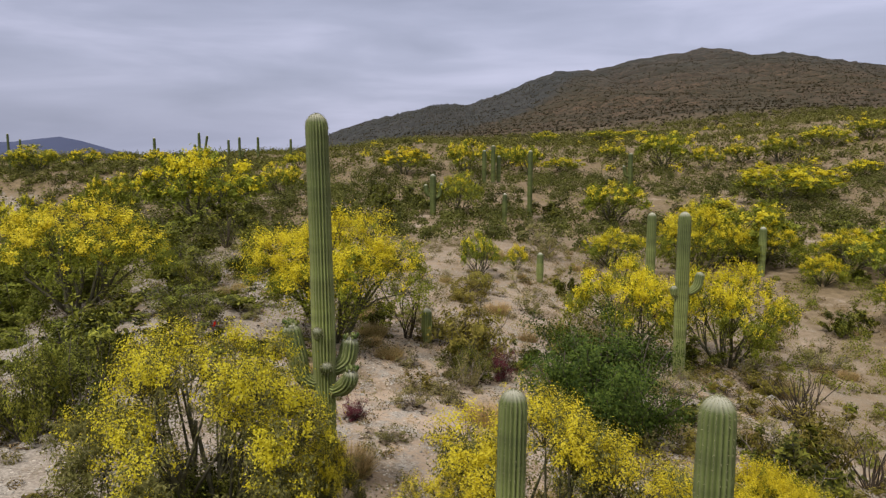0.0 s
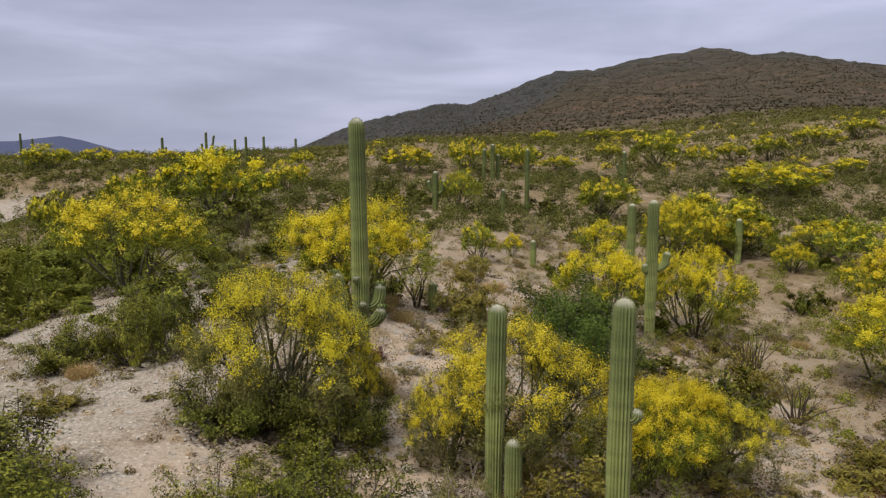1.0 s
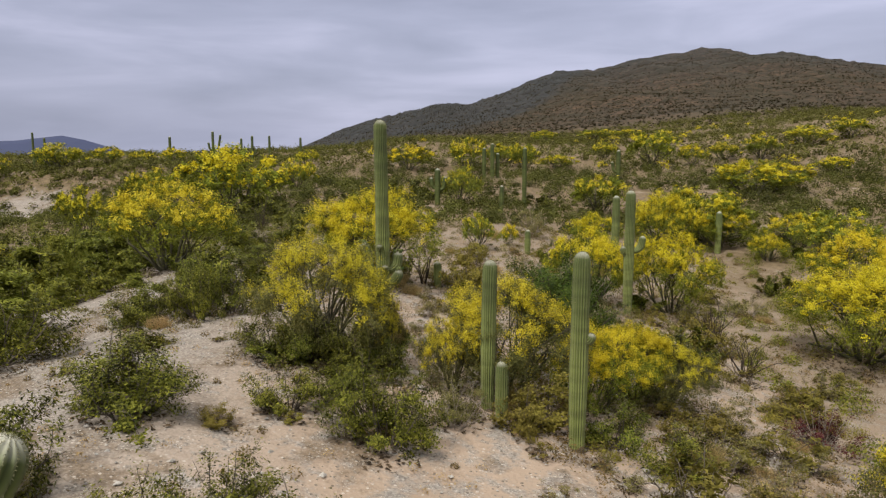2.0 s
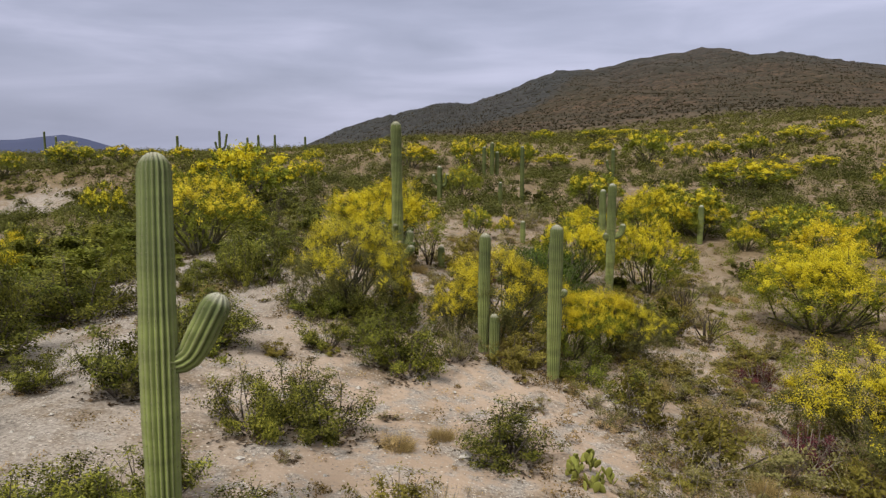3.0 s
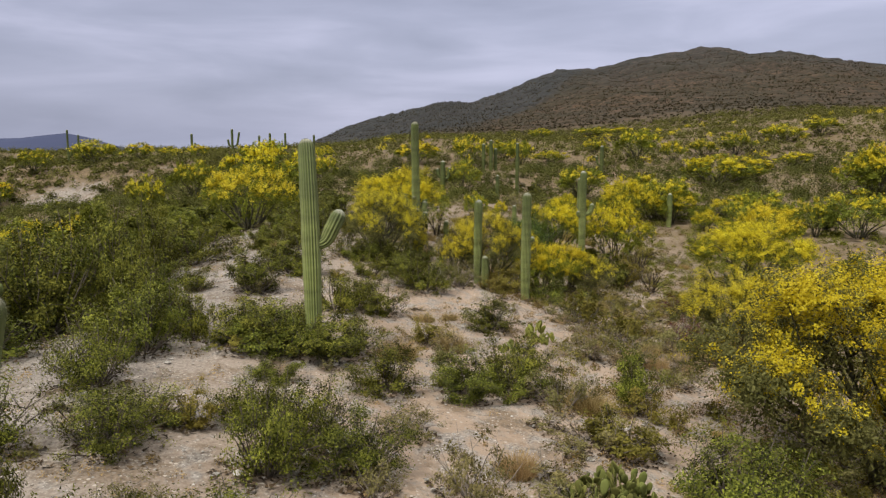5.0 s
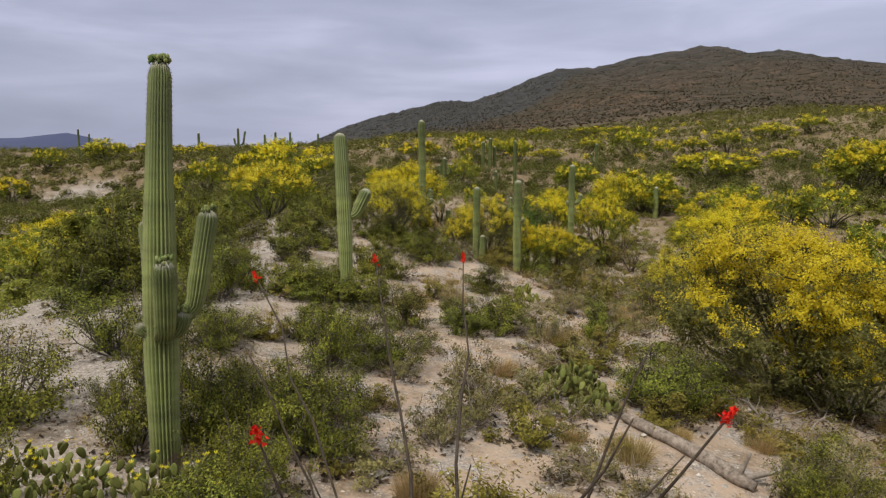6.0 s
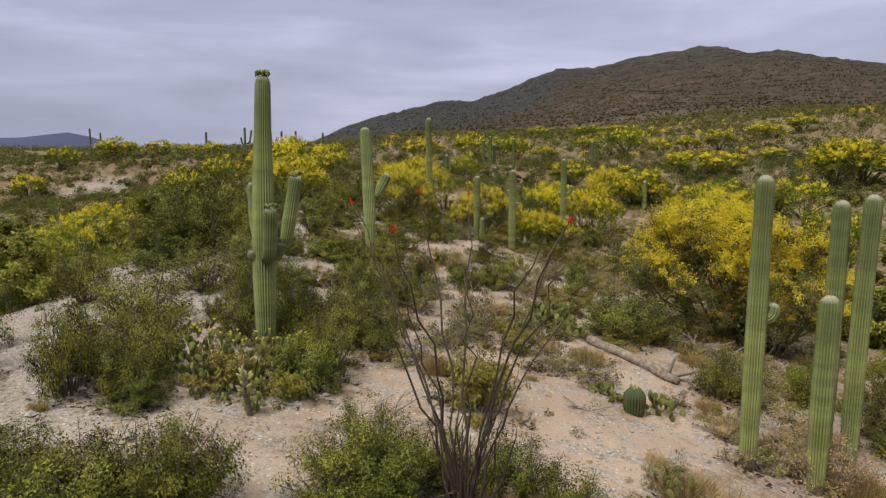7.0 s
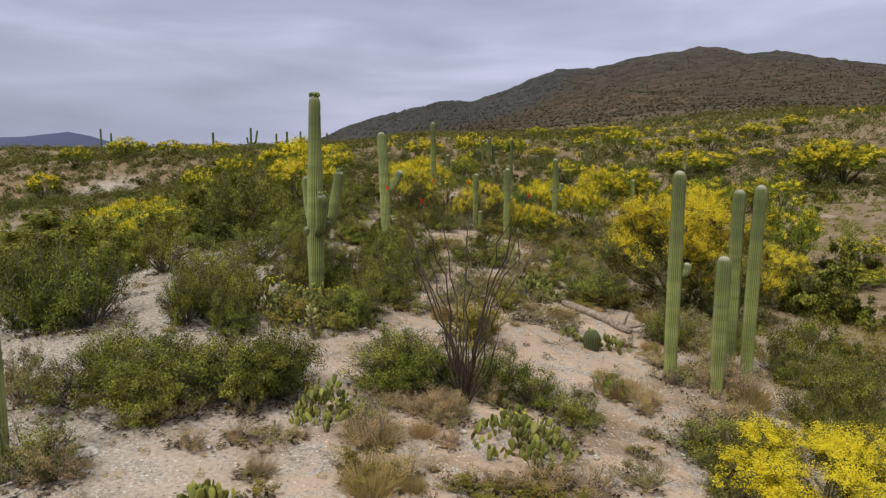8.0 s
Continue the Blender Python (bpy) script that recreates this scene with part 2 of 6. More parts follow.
    chosen = maths(nt, "MULTIPLY", near_stone, maths(nt, "GREATER_THAN", some.outputs[0], 0.5))
    col = blend(nt, maths(nt, "MULTIPLY", chosen, 0.8), col, tint(nt, (0.10, 0.085, 0.07), (0.52, 0.46, 0.40), some.outputs[1]))
    chip = N("ShaderNodeTexVoronoi")
    chip.inputs["Scale"].default_value = 27.0
    L(geo.outputs["Position"], chip.inputs["Vector"])
    chips = N("ShaderNodeSeparateColor")
    L(chip.outputs["Color"], chips.inputs[0])
    col = blend(nt, maths(nt, "MULTIPLY", maths(nt, "MULTIPLY", maths(nt, "LESS_THAN", chip.outputs["Distance"], 0.36), maths(nt, "GREATER_THAN", chips.outputs[0], 0.45)), maths(nt, "ADD", maths(nt, "MULTIPLY", patch.outputs[0], 0.6), 0.25)), col, tint(nt, (0.08, 0.07, 0.06), (0.56, 0.51, 0.45), chips.outputs[1]))
    # thin dry grass over the long slope
    far = N("ShaderNodeMapRange")
    far.inputs["From Min"].default_value, far.inputs["From Max"].default_value = 18.0, 60.0
    L(xyz.outputs["Y"], far.inputs["Value"])
    bank = N("ShaderNodeMapRange")
    bank.inputs["From Min"].default_value, bank.inputs["From Max"].default_value = 6.0, 20.0
    bank.inputs["To Max"].default_value = 0.95
    L(xyz.outputs["X"], bank.inputs["Value"])
    grass = N("ShaderNodeMapRange")
    grass.inputs["From Min"].default_value, grass.inputs["From Max"].default_value = 0.29, 0.47
    L(noise_node(nt, 0.3, 8.0, 0.75), grass.inputs["Value"])
    spot = N("ShaderNodeVectorMath")
    spot.operation = "DISTANCE"
    spot.inputs[1].default_value = (-69.0, 109.0, -3.5)
    L(geo.outputs["Position"], spot.inputs[0])
    bare = N("ShaderNodeMapRange")
    bare.inputs["From Min"].default_value, bare.inputs["From Max"].default_value = 5.0, 10.0
    L(maths(nt, "ADD", spot.outputs["Value"], maths(nt, "MULTIPLY", maths(nt, "SUBTRACT", fine, 0.5), 16.0)), bare.inputs["Value"])
    far_cover = maths(nt, "MULTIPLY", far.outputs[0], bare.outputs[0])
    col = blend(nt, maths(nt, "MULTIPLY", maths(nt, "MULTIPLY", grass.outputs[0], maths(nt, "MAXIMUM", far_cover, bank.outputs[0])), 0.96), col, tint(nt, (0.082, 0.062, 0.034), (0.232, 0.166, 0.098), fine, 0.18))
    # the mountain's brown rock and scrub
    up = N("ShaderNodeMapRange")
    up.inputs["From Min"].default_value, up.inputs["From Max"].default_value = 200.0, 330.0
    L(xyz.outputs["Y"], up.inputs["Value"])
    rock = tint(nt, (0.024, 0.016, 0.010), (0.135, 0.085, 0.055), noise_node(nt, 0.05, 12.0, 0.88), 0.13)
    scrub = N("ShaderNodeMapRange")
    scrub.inputs["From Min"].default_value, scrub.inputs["From Max"].default_value = 0.48, 0.54
    L(noise_node(nt, 0.22, 9.0, 0.85), scrub.inputs["Value"])
    rock = blend(nt, scrub.outputs[0], rock, (0.024, 0.024, 0.012))
    pale = N("ShaderNodeMapRange")
    pale.inputs["From Min"].default_value, pale.inputs["From Max"].default_value = 0.60, 0.68
    L(noise_node(nt, 0.12, 8.0, 0.8), pale.inputs["Value"])
    rock = blend(nt, maths(nt, "MULTIPLY", pale.outputs[0], 0.7), rock, (0.17, 0.125, 0.09))
    # broad darker patches, laid over the rock by noise
    dark_patch = N("ShaderNodeMapRange")
    dark_patch.inputs["From Min"].default_value, dark_patch.inputs["From Max"].default_value = 0.42, 0.60
    L(noise_node(nt, 0.012, 6.0, 0.6), dark_patch.inputs["Value"])
    rock = blend(nt, maths(nt, "MULTIPLY", dark_patch.outputs[0], 0.55), rock, (0.030, 0.028, 0.016))
    # the rear ridge behind the brown hill: grey-blue haze painted into its colour
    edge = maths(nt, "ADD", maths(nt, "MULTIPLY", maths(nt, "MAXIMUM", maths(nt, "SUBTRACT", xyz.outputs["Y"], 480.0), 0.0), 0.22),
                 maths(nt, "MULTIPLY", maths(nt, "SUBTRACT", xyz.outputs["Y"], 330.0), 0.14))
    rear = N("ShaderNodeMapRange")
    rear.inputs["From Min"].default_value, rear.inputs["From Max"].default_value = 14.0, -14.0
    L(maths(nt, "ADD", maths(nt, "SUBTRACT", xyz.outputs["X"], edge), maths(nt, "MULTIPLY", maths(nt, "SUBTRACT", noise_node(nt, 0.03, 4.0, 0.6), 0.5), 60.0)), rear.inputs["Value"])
    # the same painted haze deepens towards the top of the mountain
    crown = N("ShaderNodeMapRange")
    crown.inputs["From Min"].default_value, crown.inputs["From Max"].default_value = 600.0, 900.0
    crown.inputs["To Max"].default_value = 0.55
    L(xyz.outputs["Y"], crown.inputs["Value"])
    hazed_rock = tint(nt, (0.016, 0.019, 0.021), (0.050, 0.053, 0.057), noise_node(nt, 0.05, 10.0, 0.8), 0.18)
    rock = blend(nt, maths(nt, "MAXIMUM", maths(nt, "MULTIPLY", rear.outputs[0], 0.8), crown.outputs[0]), rock, hazed_rock)
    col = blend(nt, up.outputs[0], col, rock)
    # hills out on the plain: blue distance haze painted into their colour
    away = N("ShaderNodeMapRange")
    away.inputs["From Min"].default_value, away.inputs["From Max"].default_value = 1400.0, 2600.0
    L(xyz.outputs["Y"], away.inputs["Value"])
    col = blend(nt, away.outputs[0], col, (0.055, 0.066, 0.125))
    L(col, bsdf.inputs["Base Color"])
    bsdf.inputs["Roughness"].default_value = 0.95
    bsdf.inputs["Specular IOR Level"].default_value = 0.15
    h = maths(nt, "ADD", maths(nt, "MULTIPLY", grit, 0.5), maths(nt, "MULTIPLY", speck.outputs["Distance"], -0.5))
    bumpy(nt, bsdf, h, 0.8, 0.04)
    return m


MAT = {
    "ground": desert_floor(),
    "bloom": leafy("palo_verde_bloom", (0.54, 0.435, 0.012), (0.745, 0.635, 0.050), 0.7, 0.42, 0.10),
    "bloom_pale": leafy("palo_verde_bloom_pale", (0.535, 0.445, 0.014), (0.755, 0.655, 0.062), 0.6, 0.4, 0.10),
    "pv_leaf": leafy("palo_verde_twig", (0.10, 0.12, 0.012), (0.27, 0.29, 0.035), 0.6, 0.35, 0.12),
    "pv_twig": leafy("palo_verde_bare_twig", (0.085, 0.085, 0.022), (0.20, 0.19, 0.06), 0.6, 0.3, 0.12),
    "pv_lush": leafy("palo_verde_lush_leaf", (0.13, 0.155, 0.020), (0.30, 0.33, 0.055), 0.6, 0.35, 0.15),
    "lush": leafy("bank_leaf", (0.098, 0.112, 0.015), (0.265, 0.270, 0.044), 0.6, 0.35, 0.2),
    "green": leafy("creosote_leaf", (0.030, 0.038, 0.005), (0.218, 0.222, 0.032), 0.55, 0.24, 0.24, 0.42, 2.6),
    "bright": leafy("mesquite_leaf", (0.032, 0.062, 0.010), (0.115, 0.165, 0.025), 0.55, 0.35, 0.15),
    "olive": leafy("olive_leaf", (0.122, 0.105, 0.018), (0.28, 0.235, 0.048), 0.6, 0.35, 0.2),
    "grey": leafy("bursage_leaf", (0.11, 0.10, 0.034), (0.27, 0.235, 0.095), 0.8, 0.25, 0.2),
    "straw": leafy("dry_grass", (0.27, 0.190, 0.082), (0.52, 0.39, 0.185), 0.8, 0.3, 0.2),
    "rust": leafy("rusty_twigs", (0.065, 0.016, 0.022), (0.14, 0.04, 0.045), 0.8, 0.2, 0.15),
    "red": leafy("ocotillo_bloom", (0.52, 0.016, 0.010), (0.72, 0.045, 0.016), 0.6, 0.3, 0.05),
    "wood": woody("grey_bark", (0.045, 0.035, 0.026), (0.15, 0.12, 0.095)),
    "pv_bark": woody("green_bark", (0.03, 0.028, 0.014), (0.10, 0.09, 0.045)),
    "dead": woody("weathered_wood", (0.12, 0.095, 0.075), (0.34, 0.29, 0.245), 6.0),
    "log": woody("log_wood", (0.06, 0.045, 0.034), (0.33, 0.27, 0.22), 11.0),
    "cane": woody("ocotillo_cane", (0.018, 0.013, 0.008), (0.074, 0.051, 0.032), 14.0),
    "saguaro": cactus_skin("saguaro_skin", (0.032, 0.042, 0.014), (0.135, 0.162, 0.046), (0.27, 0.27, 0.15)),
    "barrel": cactus_skin("barrel_skin", (0.009, 0.015, 0.006), (0.026, 0.038, 0.014), (0.11, 0.09, 0.06)),
    "pear": leafy("prickly_pear_pad", (0.050, 0.060, 0.014), (0.140, 0.148, 0.040), 0.65, 0.04, 0.3),
    "pear_pale": leafy("pale_prickly_pear_pad", (0.105, 0.118, 0.024), (0.215, 0.222, 0.05), 0.65, 0.06, 0.1),
    "spine": leafy("cactus_spine", (0.13, 0.13, 0.065), (0.28, 0.27, 0.15), 0.7, 0.1, 0.1),
    "bud": leafy("cactus_bud", (0.05, 0.085, 0.02), (0.20, 0.22, 0.08), 0.6, 0.1, 0.1),
    "cholla": leafy("cholla_joint", (0.20, 0.21, 0.07), (0.40, 0.38, 0.17), 0.7, 0.15, 0.1),
    "brown": leafy("dry_brown_brush", (0.07, 0.05, 0.019), (0.25, 0.175, 0.065), 0.8, 0.25, 0.2),
    "tan": leafy("tan_brush", (0.19, 0.135, 0.063), (0.47, 0.345, 0.18), 0.8, 0.25, 0.2),
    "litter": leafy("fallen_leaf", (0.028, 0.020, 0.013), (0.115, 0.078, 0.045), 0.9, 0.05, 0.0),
    "stone": woody("pale_stone", (0.09, 0.08, 0.07), (0.60, 0.56, 0.51), 9.0, 0.95),
    "mountain_scrub": leafy("mountain_scrub", (0.032, 0.028, 0.015), (0.075, 0.060, 0.032), 0.8, 0.15, 0.1),
    "scrub": leafy("hillside_scrub", (0.066, 0.072, 0.012), (0.135, 0.132, 0.032), 0.7, 0.3, 0.2, 0.45),
    # near-black tone painted for the shade inside the burrow
    "hole": woody("burrow_shade", (0.02, 0.014, 0.01), (0.05, 0.035, 0.025)),
}

# ---- building blocks ----
def mesh_from(name, verts, faces, material, smooth_faces=False):
    me = bpy.data.meshes.new(name)
    me.from_pydata([tuple(v) for v in verts], [], faces)
    me.materials.append(material)
    if smooth_faces:
        me.polygons.foreach_set("use_smooth", [True] * len(me.polygons))
    return me


def part_of(name, me, parent, label=""):
    ob = new(name, me)
    ob.parent = parent
    if label:
        ob["label"] = label
    return ob


def thing(name, label, category, group="", kind=""):
    """An Empty at the thing's base, to which its parts are parented."""
    ob = new(name)
    ob.empty_display_size = 0.2
    return tagged(ob, label, category, group, kind)


def leaf_mesh(name, centres, size, material, rng, long=1.7, face_up=0.0, along=None, loose=0.5):
    """One small pointed leaf at each centre, turned at random or loosely outwards along its clump."""
    c = np.asarray(centres, float)
    n = len(c)
    up = rng.normal(size=(n, 3)) * (1.0 if along is None else loose) + (0, 0, face_up)
    if along is not None:
        up = up + np.asarray(along, float)
    a = np.cross(up, rng.normal(size=(n, 3)))
    a /= np.linalg.norm(a, axis=1)[:, None] + 1e-9
    b = np.cross(a, up)
    b /= np.linalg.norm(b, axis=1)[:, None] + 1e-9
    s = size * rng.uniform(0.6, 1.35, n)[:, None]
    v = np.empty((n, 3, 3))
    v[:, 0], v[:, 1], v[:, 2] = c - a * s * long * 0.5 + b * s * 0.5, c + a * s * long * 0.6, c - a * s * long * 0.4 - b * s * 0.6
    me = bpy.data.meshes.new(name)
    me.vertices.add(n * 3)
    me.vertices.foreach_set("co", v.ravel())
    me.loops.add(n * 3)
    me.loops.foreach_set("vertex_index", np.arange(n * 3))
    me.polygons.add(n)
    me.polygons.foreach_set("loop_start", np.arange(n) * 3)
    me.materials.append(material)
    me.update(calc_edges=True)
    return me


def tube(verts, faces, points, radii, sides=5, closed_tip=True):
    """Adds a tapered tube along points to verts and faces."""
    pts = [Vector(p) for p in points]
    start = len(verts)
    side = None
    for i, p in enumerate(pts):
        d = (pts[min(i + 1, len(pts) - 1)] - pts[max(i - 1, 0)]).normalized()
        if side is None:
            side = d.orthogonal().normalized()
        else:
            side = (side - d * side.dot(d)).normalized()
        other = d.cross(side)
        for k in range(sides):
            w = 2 * math.pi * k / sides
            verts.append(p + (side * math.cos(w) + other * math.sin(w)) * radii[i])
    for i in range(len(pts) - 1):
        for k in range(sides):
            a, b = start + i * sides + k, start + i * sides + (k + 1) % sides
            faces.append((a, b, b + sides, a + sides))
    if closed_tip:
        faces.append(tuple(range(len(verts) - sides, len(verts))))


def wander(rng, p, d, length, steps, bend, lift=0.0):
    """A wandering line from p along d."""
    pts, p, d = [Vector(p)], Vector(p), Vector(d).normalized()
    for _ in range(steps):
        d = (d + Vector(rng.normal(size=3)) * bend + Vector((0, 0, lift))).normalized()
        p = p + d * (length / steps)
        pts.append(p.copy())
    return pts, d


def at(x, y, sx=1.0, sz=1.0, turn=0.0, sink=0.0):
    """The pose of a plant on the ground at x, y, scaled across and up."""
    return Matrix.Translation((x, y, gz(x, y) - sink)) @ Matrix.Rotation(turn, 4, "Z") @ Matrix.Diagonal((sx, sx, sz, 1))


# ---- ground: one sheet from behind the camera to the horizon ----
def stretched(lo_far, lo, hi, hi_far, step, growth, cap, cap_to):
    """Grid lines: even between lo and hi, then wider and wider, but no wider than cap as far as cap_to."""
    mid = list(np.arange(lo, hi + step / 2, step))
    out, s, v = [], step, mid[-1]
    while v < hi_far:
        s = min(s * growth, cap) if v < cap_to else s * growth * 1.1
        v += s
        out.append(v)
    back, s, v = [], step, mid[0]
    while v > lo_far:
        s *= growth
        v -= s
        back.append(v)
    return np.array(back[::-1] + mid + out)


def build_ground():
    gx = stretched(-4200, -22, 26, 3200, 0.60, 1.06, 8.0, 620)
    gy = stretched(-1500, -34, 48, 4300, 0.65, 1.045, 9.0, 965)
    X, Y = np.meshgrid(gx, gy)
    Z = terrain(X, Y)
    rng = np.random.default_rng(5)
    Z = Z + rng.normal(size=Z.shape) * 0.012 * (1 - smooth(40, 80, np.abs(Y)))
    rocky = smooth(300, 480, Y) * (1 - smooth(1200, 1600, Y)) * smooth(-260, -60, X)
    Z = Z + rng.normal(size=Z.shape) * 0.7 * rocky
    nx, ny = len(gx), len(gy)
    verts = np.stack([X, Y, Z], -1).reshape(-1, 3)
    i = np.arange(nx * (ny - 1)).reshape(ny - 1, nx)[:, :-1].ravel()
    quads = np.stack([i, i + 1, i + nx + 1, i + nx], 1)
    me = bpy.data.meshes.new("ground")
    me.vertices.add(len(verts))
    me.vertices.foreach_set("co", verts.ravel())
    me.loops.add(quads.size)
    me.loops.foreach_set("vertex_index", quads.ravel())
    me.polygons.add(len(quads))
    me.polygons.foreach_set("loop_start", np.arange(len(quads)) * 4)
    me.materials.append(MAT["ground"])
    me.update(calc_edges=True)
    me.polygons.foreach_set("use_smooth", np.ones(len(quads), bool))
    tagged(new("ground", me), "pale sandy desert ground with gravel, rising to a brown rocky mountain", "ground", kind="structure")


build_ground()

# ---- plants: one function for each kind ----
def build_palo_verde(seed, lobes, sprays, per_spray, petal, bloom, share=0.8, limb_sides=5, skirt=0, twig="pv_leaf", flat=0.8):
    """A domed tree of many thin limbs, about 4 m across and 3 m high, each limb ending in a puff of blossom sprays."""
    rng = np.random.default_rng(seed)
    root = thing("palo_verde", "palo verde tree in full yellow blossom on sandy ground", "tree", "flowering palo verdes")
    verts, faces, mains = [], [], []
    count = 11
    for k in range(count):
        w = 2 * math.pi * (k + rng.uniform(-0.35, 0.35)) / count
        tilt = rng.uniform(0.15, 0.95)
        pts, _ = wander(rng, (math.cos(w) * 0.10, math.sin(w) * 0.10, -0.12), (math.cos(w) * tilt, math.sin(w) * tilt, 0.8), rng.uniform(1.1, 1.6), 5, 0.14)
        tube(verts, faces, pts, np.linspace(0.050, 0.030, 6), limb_sides)
        mains.append(pts)
    flowers, faced, twigs, turned = [], [], [], []
    skew = rng.uniform(-0.25, 0.25, 2)
    for k in range(lobes):
        w = k * 2.39996 + rng.uniform(-0.4, 0.4)
        el = math.asin(min(1.0, max(0.10, 0.14 + 0.86 * (k + 0.5) / lobes + rng.uniform(-0.12, 0.12))))
        reach = 1.8 * math.cos(el) ** 0.7 * rng.uniform(0.55, 1.16)
        c = np.array((math.cos(w) * reach + skew[0] * math.sin(el), math.sin(w) * reach + skew[1] * math.sin(el), 0.92 + 1.45 * math.sin(el) * rng.uniform(0.74, 1.12)))
        size = rng.uniform(0.26, 0.60)
        main = min(mains, key=lambda m: (m[-1] - Vector(c)).length)
        a = main[int(rng.integers(2, 6))]
        mid = a.lerp(Vector(c), 0.55) + Vector(rng.normal(size=3)) * 0.10 + Vector((0, 0, 0.10))
        line = [a, a.lerp(mid, 0.5), mid, mid.lerp(Vector(c), 0.6), Vector(c)]
        tube(verts, faces, line, (0.028, 0.022, 0.017, 0.012, 0.007), max(3, limb_sides - 1))
        out = c - (0, 0, 0.4)
        out /= np.linalg.norm(out)
        # each limb carries a puff: sprays of blossom on its outer and upper side
        d = rng.normal(size=(sprays, 3))
        d = d / np.linalg.norm(d, axis=1)[:, None] + out * 0.55 + (0, 0, 0.30)
        d /= np.linalg.norm(d, axis=1)[:, None]
        tips = c - out * size * 0.30 + d * size * rng.uniform(0.55, 1.12, (sprays, 1)) * (1, 1, flat)
        cloud = tips[:, None, :] + d[:, None, :] * rng.normal(size=(sprays, per_spray, 1)) * 0.075 + rng.normal(size=(sprays, per_spray, 3)) * 0.042
        lobe_share = share * rng.uniform(0.78, 1.15) * (0.25 if el < 0.34 else 0.75 if el < 0.5 else 1.0)
        bare = rng.uniform(0, 1, sprays) > lobe_share - 0.25 * (d[:, 2] < 0.05)
        for i in range(sprays):
            (twigs if bare[i] else flowers).extend(cloud[i])
            (turned if bare[i] else faced).extend(np.repeat(d[i][None], per_spray, 0))
            if limb_sides > 4 and i % 2 == 0:
                tube(verts, faces, [Vector(c - out * size * 0.5), Vector(tips[i])], (0.006, 0.003), 3)
        # greener twigs hang inside and below each puff
        n = int(sprays * per_spray * 0.16)
        twigs.extend(c - out * size * 0.6 - (0, 0, size * 0.5) + rng.normal(size=(n, 3)) * size * 0.40)
        turned.extend(np.repeat((out + (0, 0, 0.3))[None], n, 0))
    if skirt:
        # a skirt of fine leafless twigs under the blossom
        w, r = rng.uniform(0, 6.283, skirt), 1.75 * np.sqrt(rng.uniform(0.03, 1, skirt))
        h = 0.18 + (0.35 + 0.75 * rng.uniform(0, 1, skirt)) * (0.35 + 0.65 * r / 1.75)
        clump = 0.5 + 0.5 * np.sin(w * 7 + seed) * np.sin(r * 5 + w * 2)
        keep = rng.uniform(0, 1, skirt) < 0.25 + 0.75 * clump
        spot = np.stack([np.cos(w) * r, np.sin(w) * r, h], 1)[keep]
        twigs.extend(spot)
        turned.extend(spot * (0.5, 0.5, 0.6))
    part_of("trunk", mesh_from("trunk", verts, faces, MAT["pv_bark"], True), root, "many thin green-brown limbs")
    part_of("crown", leaf_mesh("crown", twigs, petal * 0.85, MAT[twig], rng, 2.6, 0.3, turned, 0.7), root, "fine yellow-green twigs and leaflets")
    part_of("blossom", leaf_mesh("blossom", flowers, petal, bloom, rng, 1.25, 0.5, faced, 0.40), root, "dense small yellow flowers")
    return root


def build_shrub(seed, leaves, leaf, material, stems=26, open_top=0.5, label="", name="creosote_bush", category="bush", stem_mat="wood", long=1.9):
    """Stems that fan out of one foot with small leaves along their upper halves; about 2 m across and 1.2 m high."""
    rng = np.random.default_rng(seed)
    root = thing(name, label, category, "desert shrubs")
    verts, faces, lines = [], [], []
    for k in range(stems):
        w, tilt = rng.uniform(0, 6.283), rng.uniform(0.05, 1.0) ** 0.7 * 1.25
        d = (math.cos(w) * tilt, math.sin(w) * tilt, 0.8)
        ln = rng.uniform(0.75, 1.25) * (1.0 - 0.12 * tilt)
        pts, dd = wander(rng, (math.cos(w) * 0.07, math.sin(w) * 0.07, -0.06), d, ln, 4, 0.13, 0.03)
        tube(verts, faces, pts, (0.017, 0.014, 0.011, 0.008, 0.004), 3)
        lines.append(pts)
        for _ in range(2):
            q, _ = wander(rng, pts[int(rng.integers(1, 4))], dd + Vector(rng.normal(size=3)) * 0.6, rng.uniform(0.25, 0.5), 3, 0.2, 0.05)
            tube(verts, faces, q, (0.008, 0.006, 0.005, 0.003), 3)
            lines.append(q)
    part_of("branchwork", mesh_from("branchwork", verts, faces, MAT[stem_mat], True), root, "thin dark branching stems")
    c, along = [], []
    while len(c) < leaves:
        pts = lines[int(rng.integers(len(lines)))]
        f = rng.uniform(open_top * 0.5, 1.0) ** 0.75 * 1.08 * (len(pts) - 1)
        i = min(int(f), len(pts) - 2)
        base = np.array(pts[i] + (pts[i + 1] - pts[i]) * (f - i))
        n = int(rng.integers(14, 34))
        out = base * (1, 1, 0.9) - (0, 0, 0.15)
        out /= np.linalg.norm(out) + 1e-6
        c.extend(base + rng.normal(size=(n, 3)) * (0.070, 0.070, 0.042))
        along.extend(np.repeat(out[None], n, 0))
    part_of("foliage", leaf_mesh("foliage", c, leaf, material, rng, long, 0.45, along, 0.45), root)
    return root


def tussock(seed, blades, material, label, name="grass_tussock", category="grass"):
    """A tuft of thin dry blades, about 0.8 m across and 0.45 m high."""
    rng = np.random.default_rng(seed)
    verts, faces = [], []
    for _ in range(blades):
        w, tilt = rng.uniform(0, 6.283), abs(rng.normal()) * 0.85
        r0 = rng.uniform(0, 1) ** 0.6 * 0.27
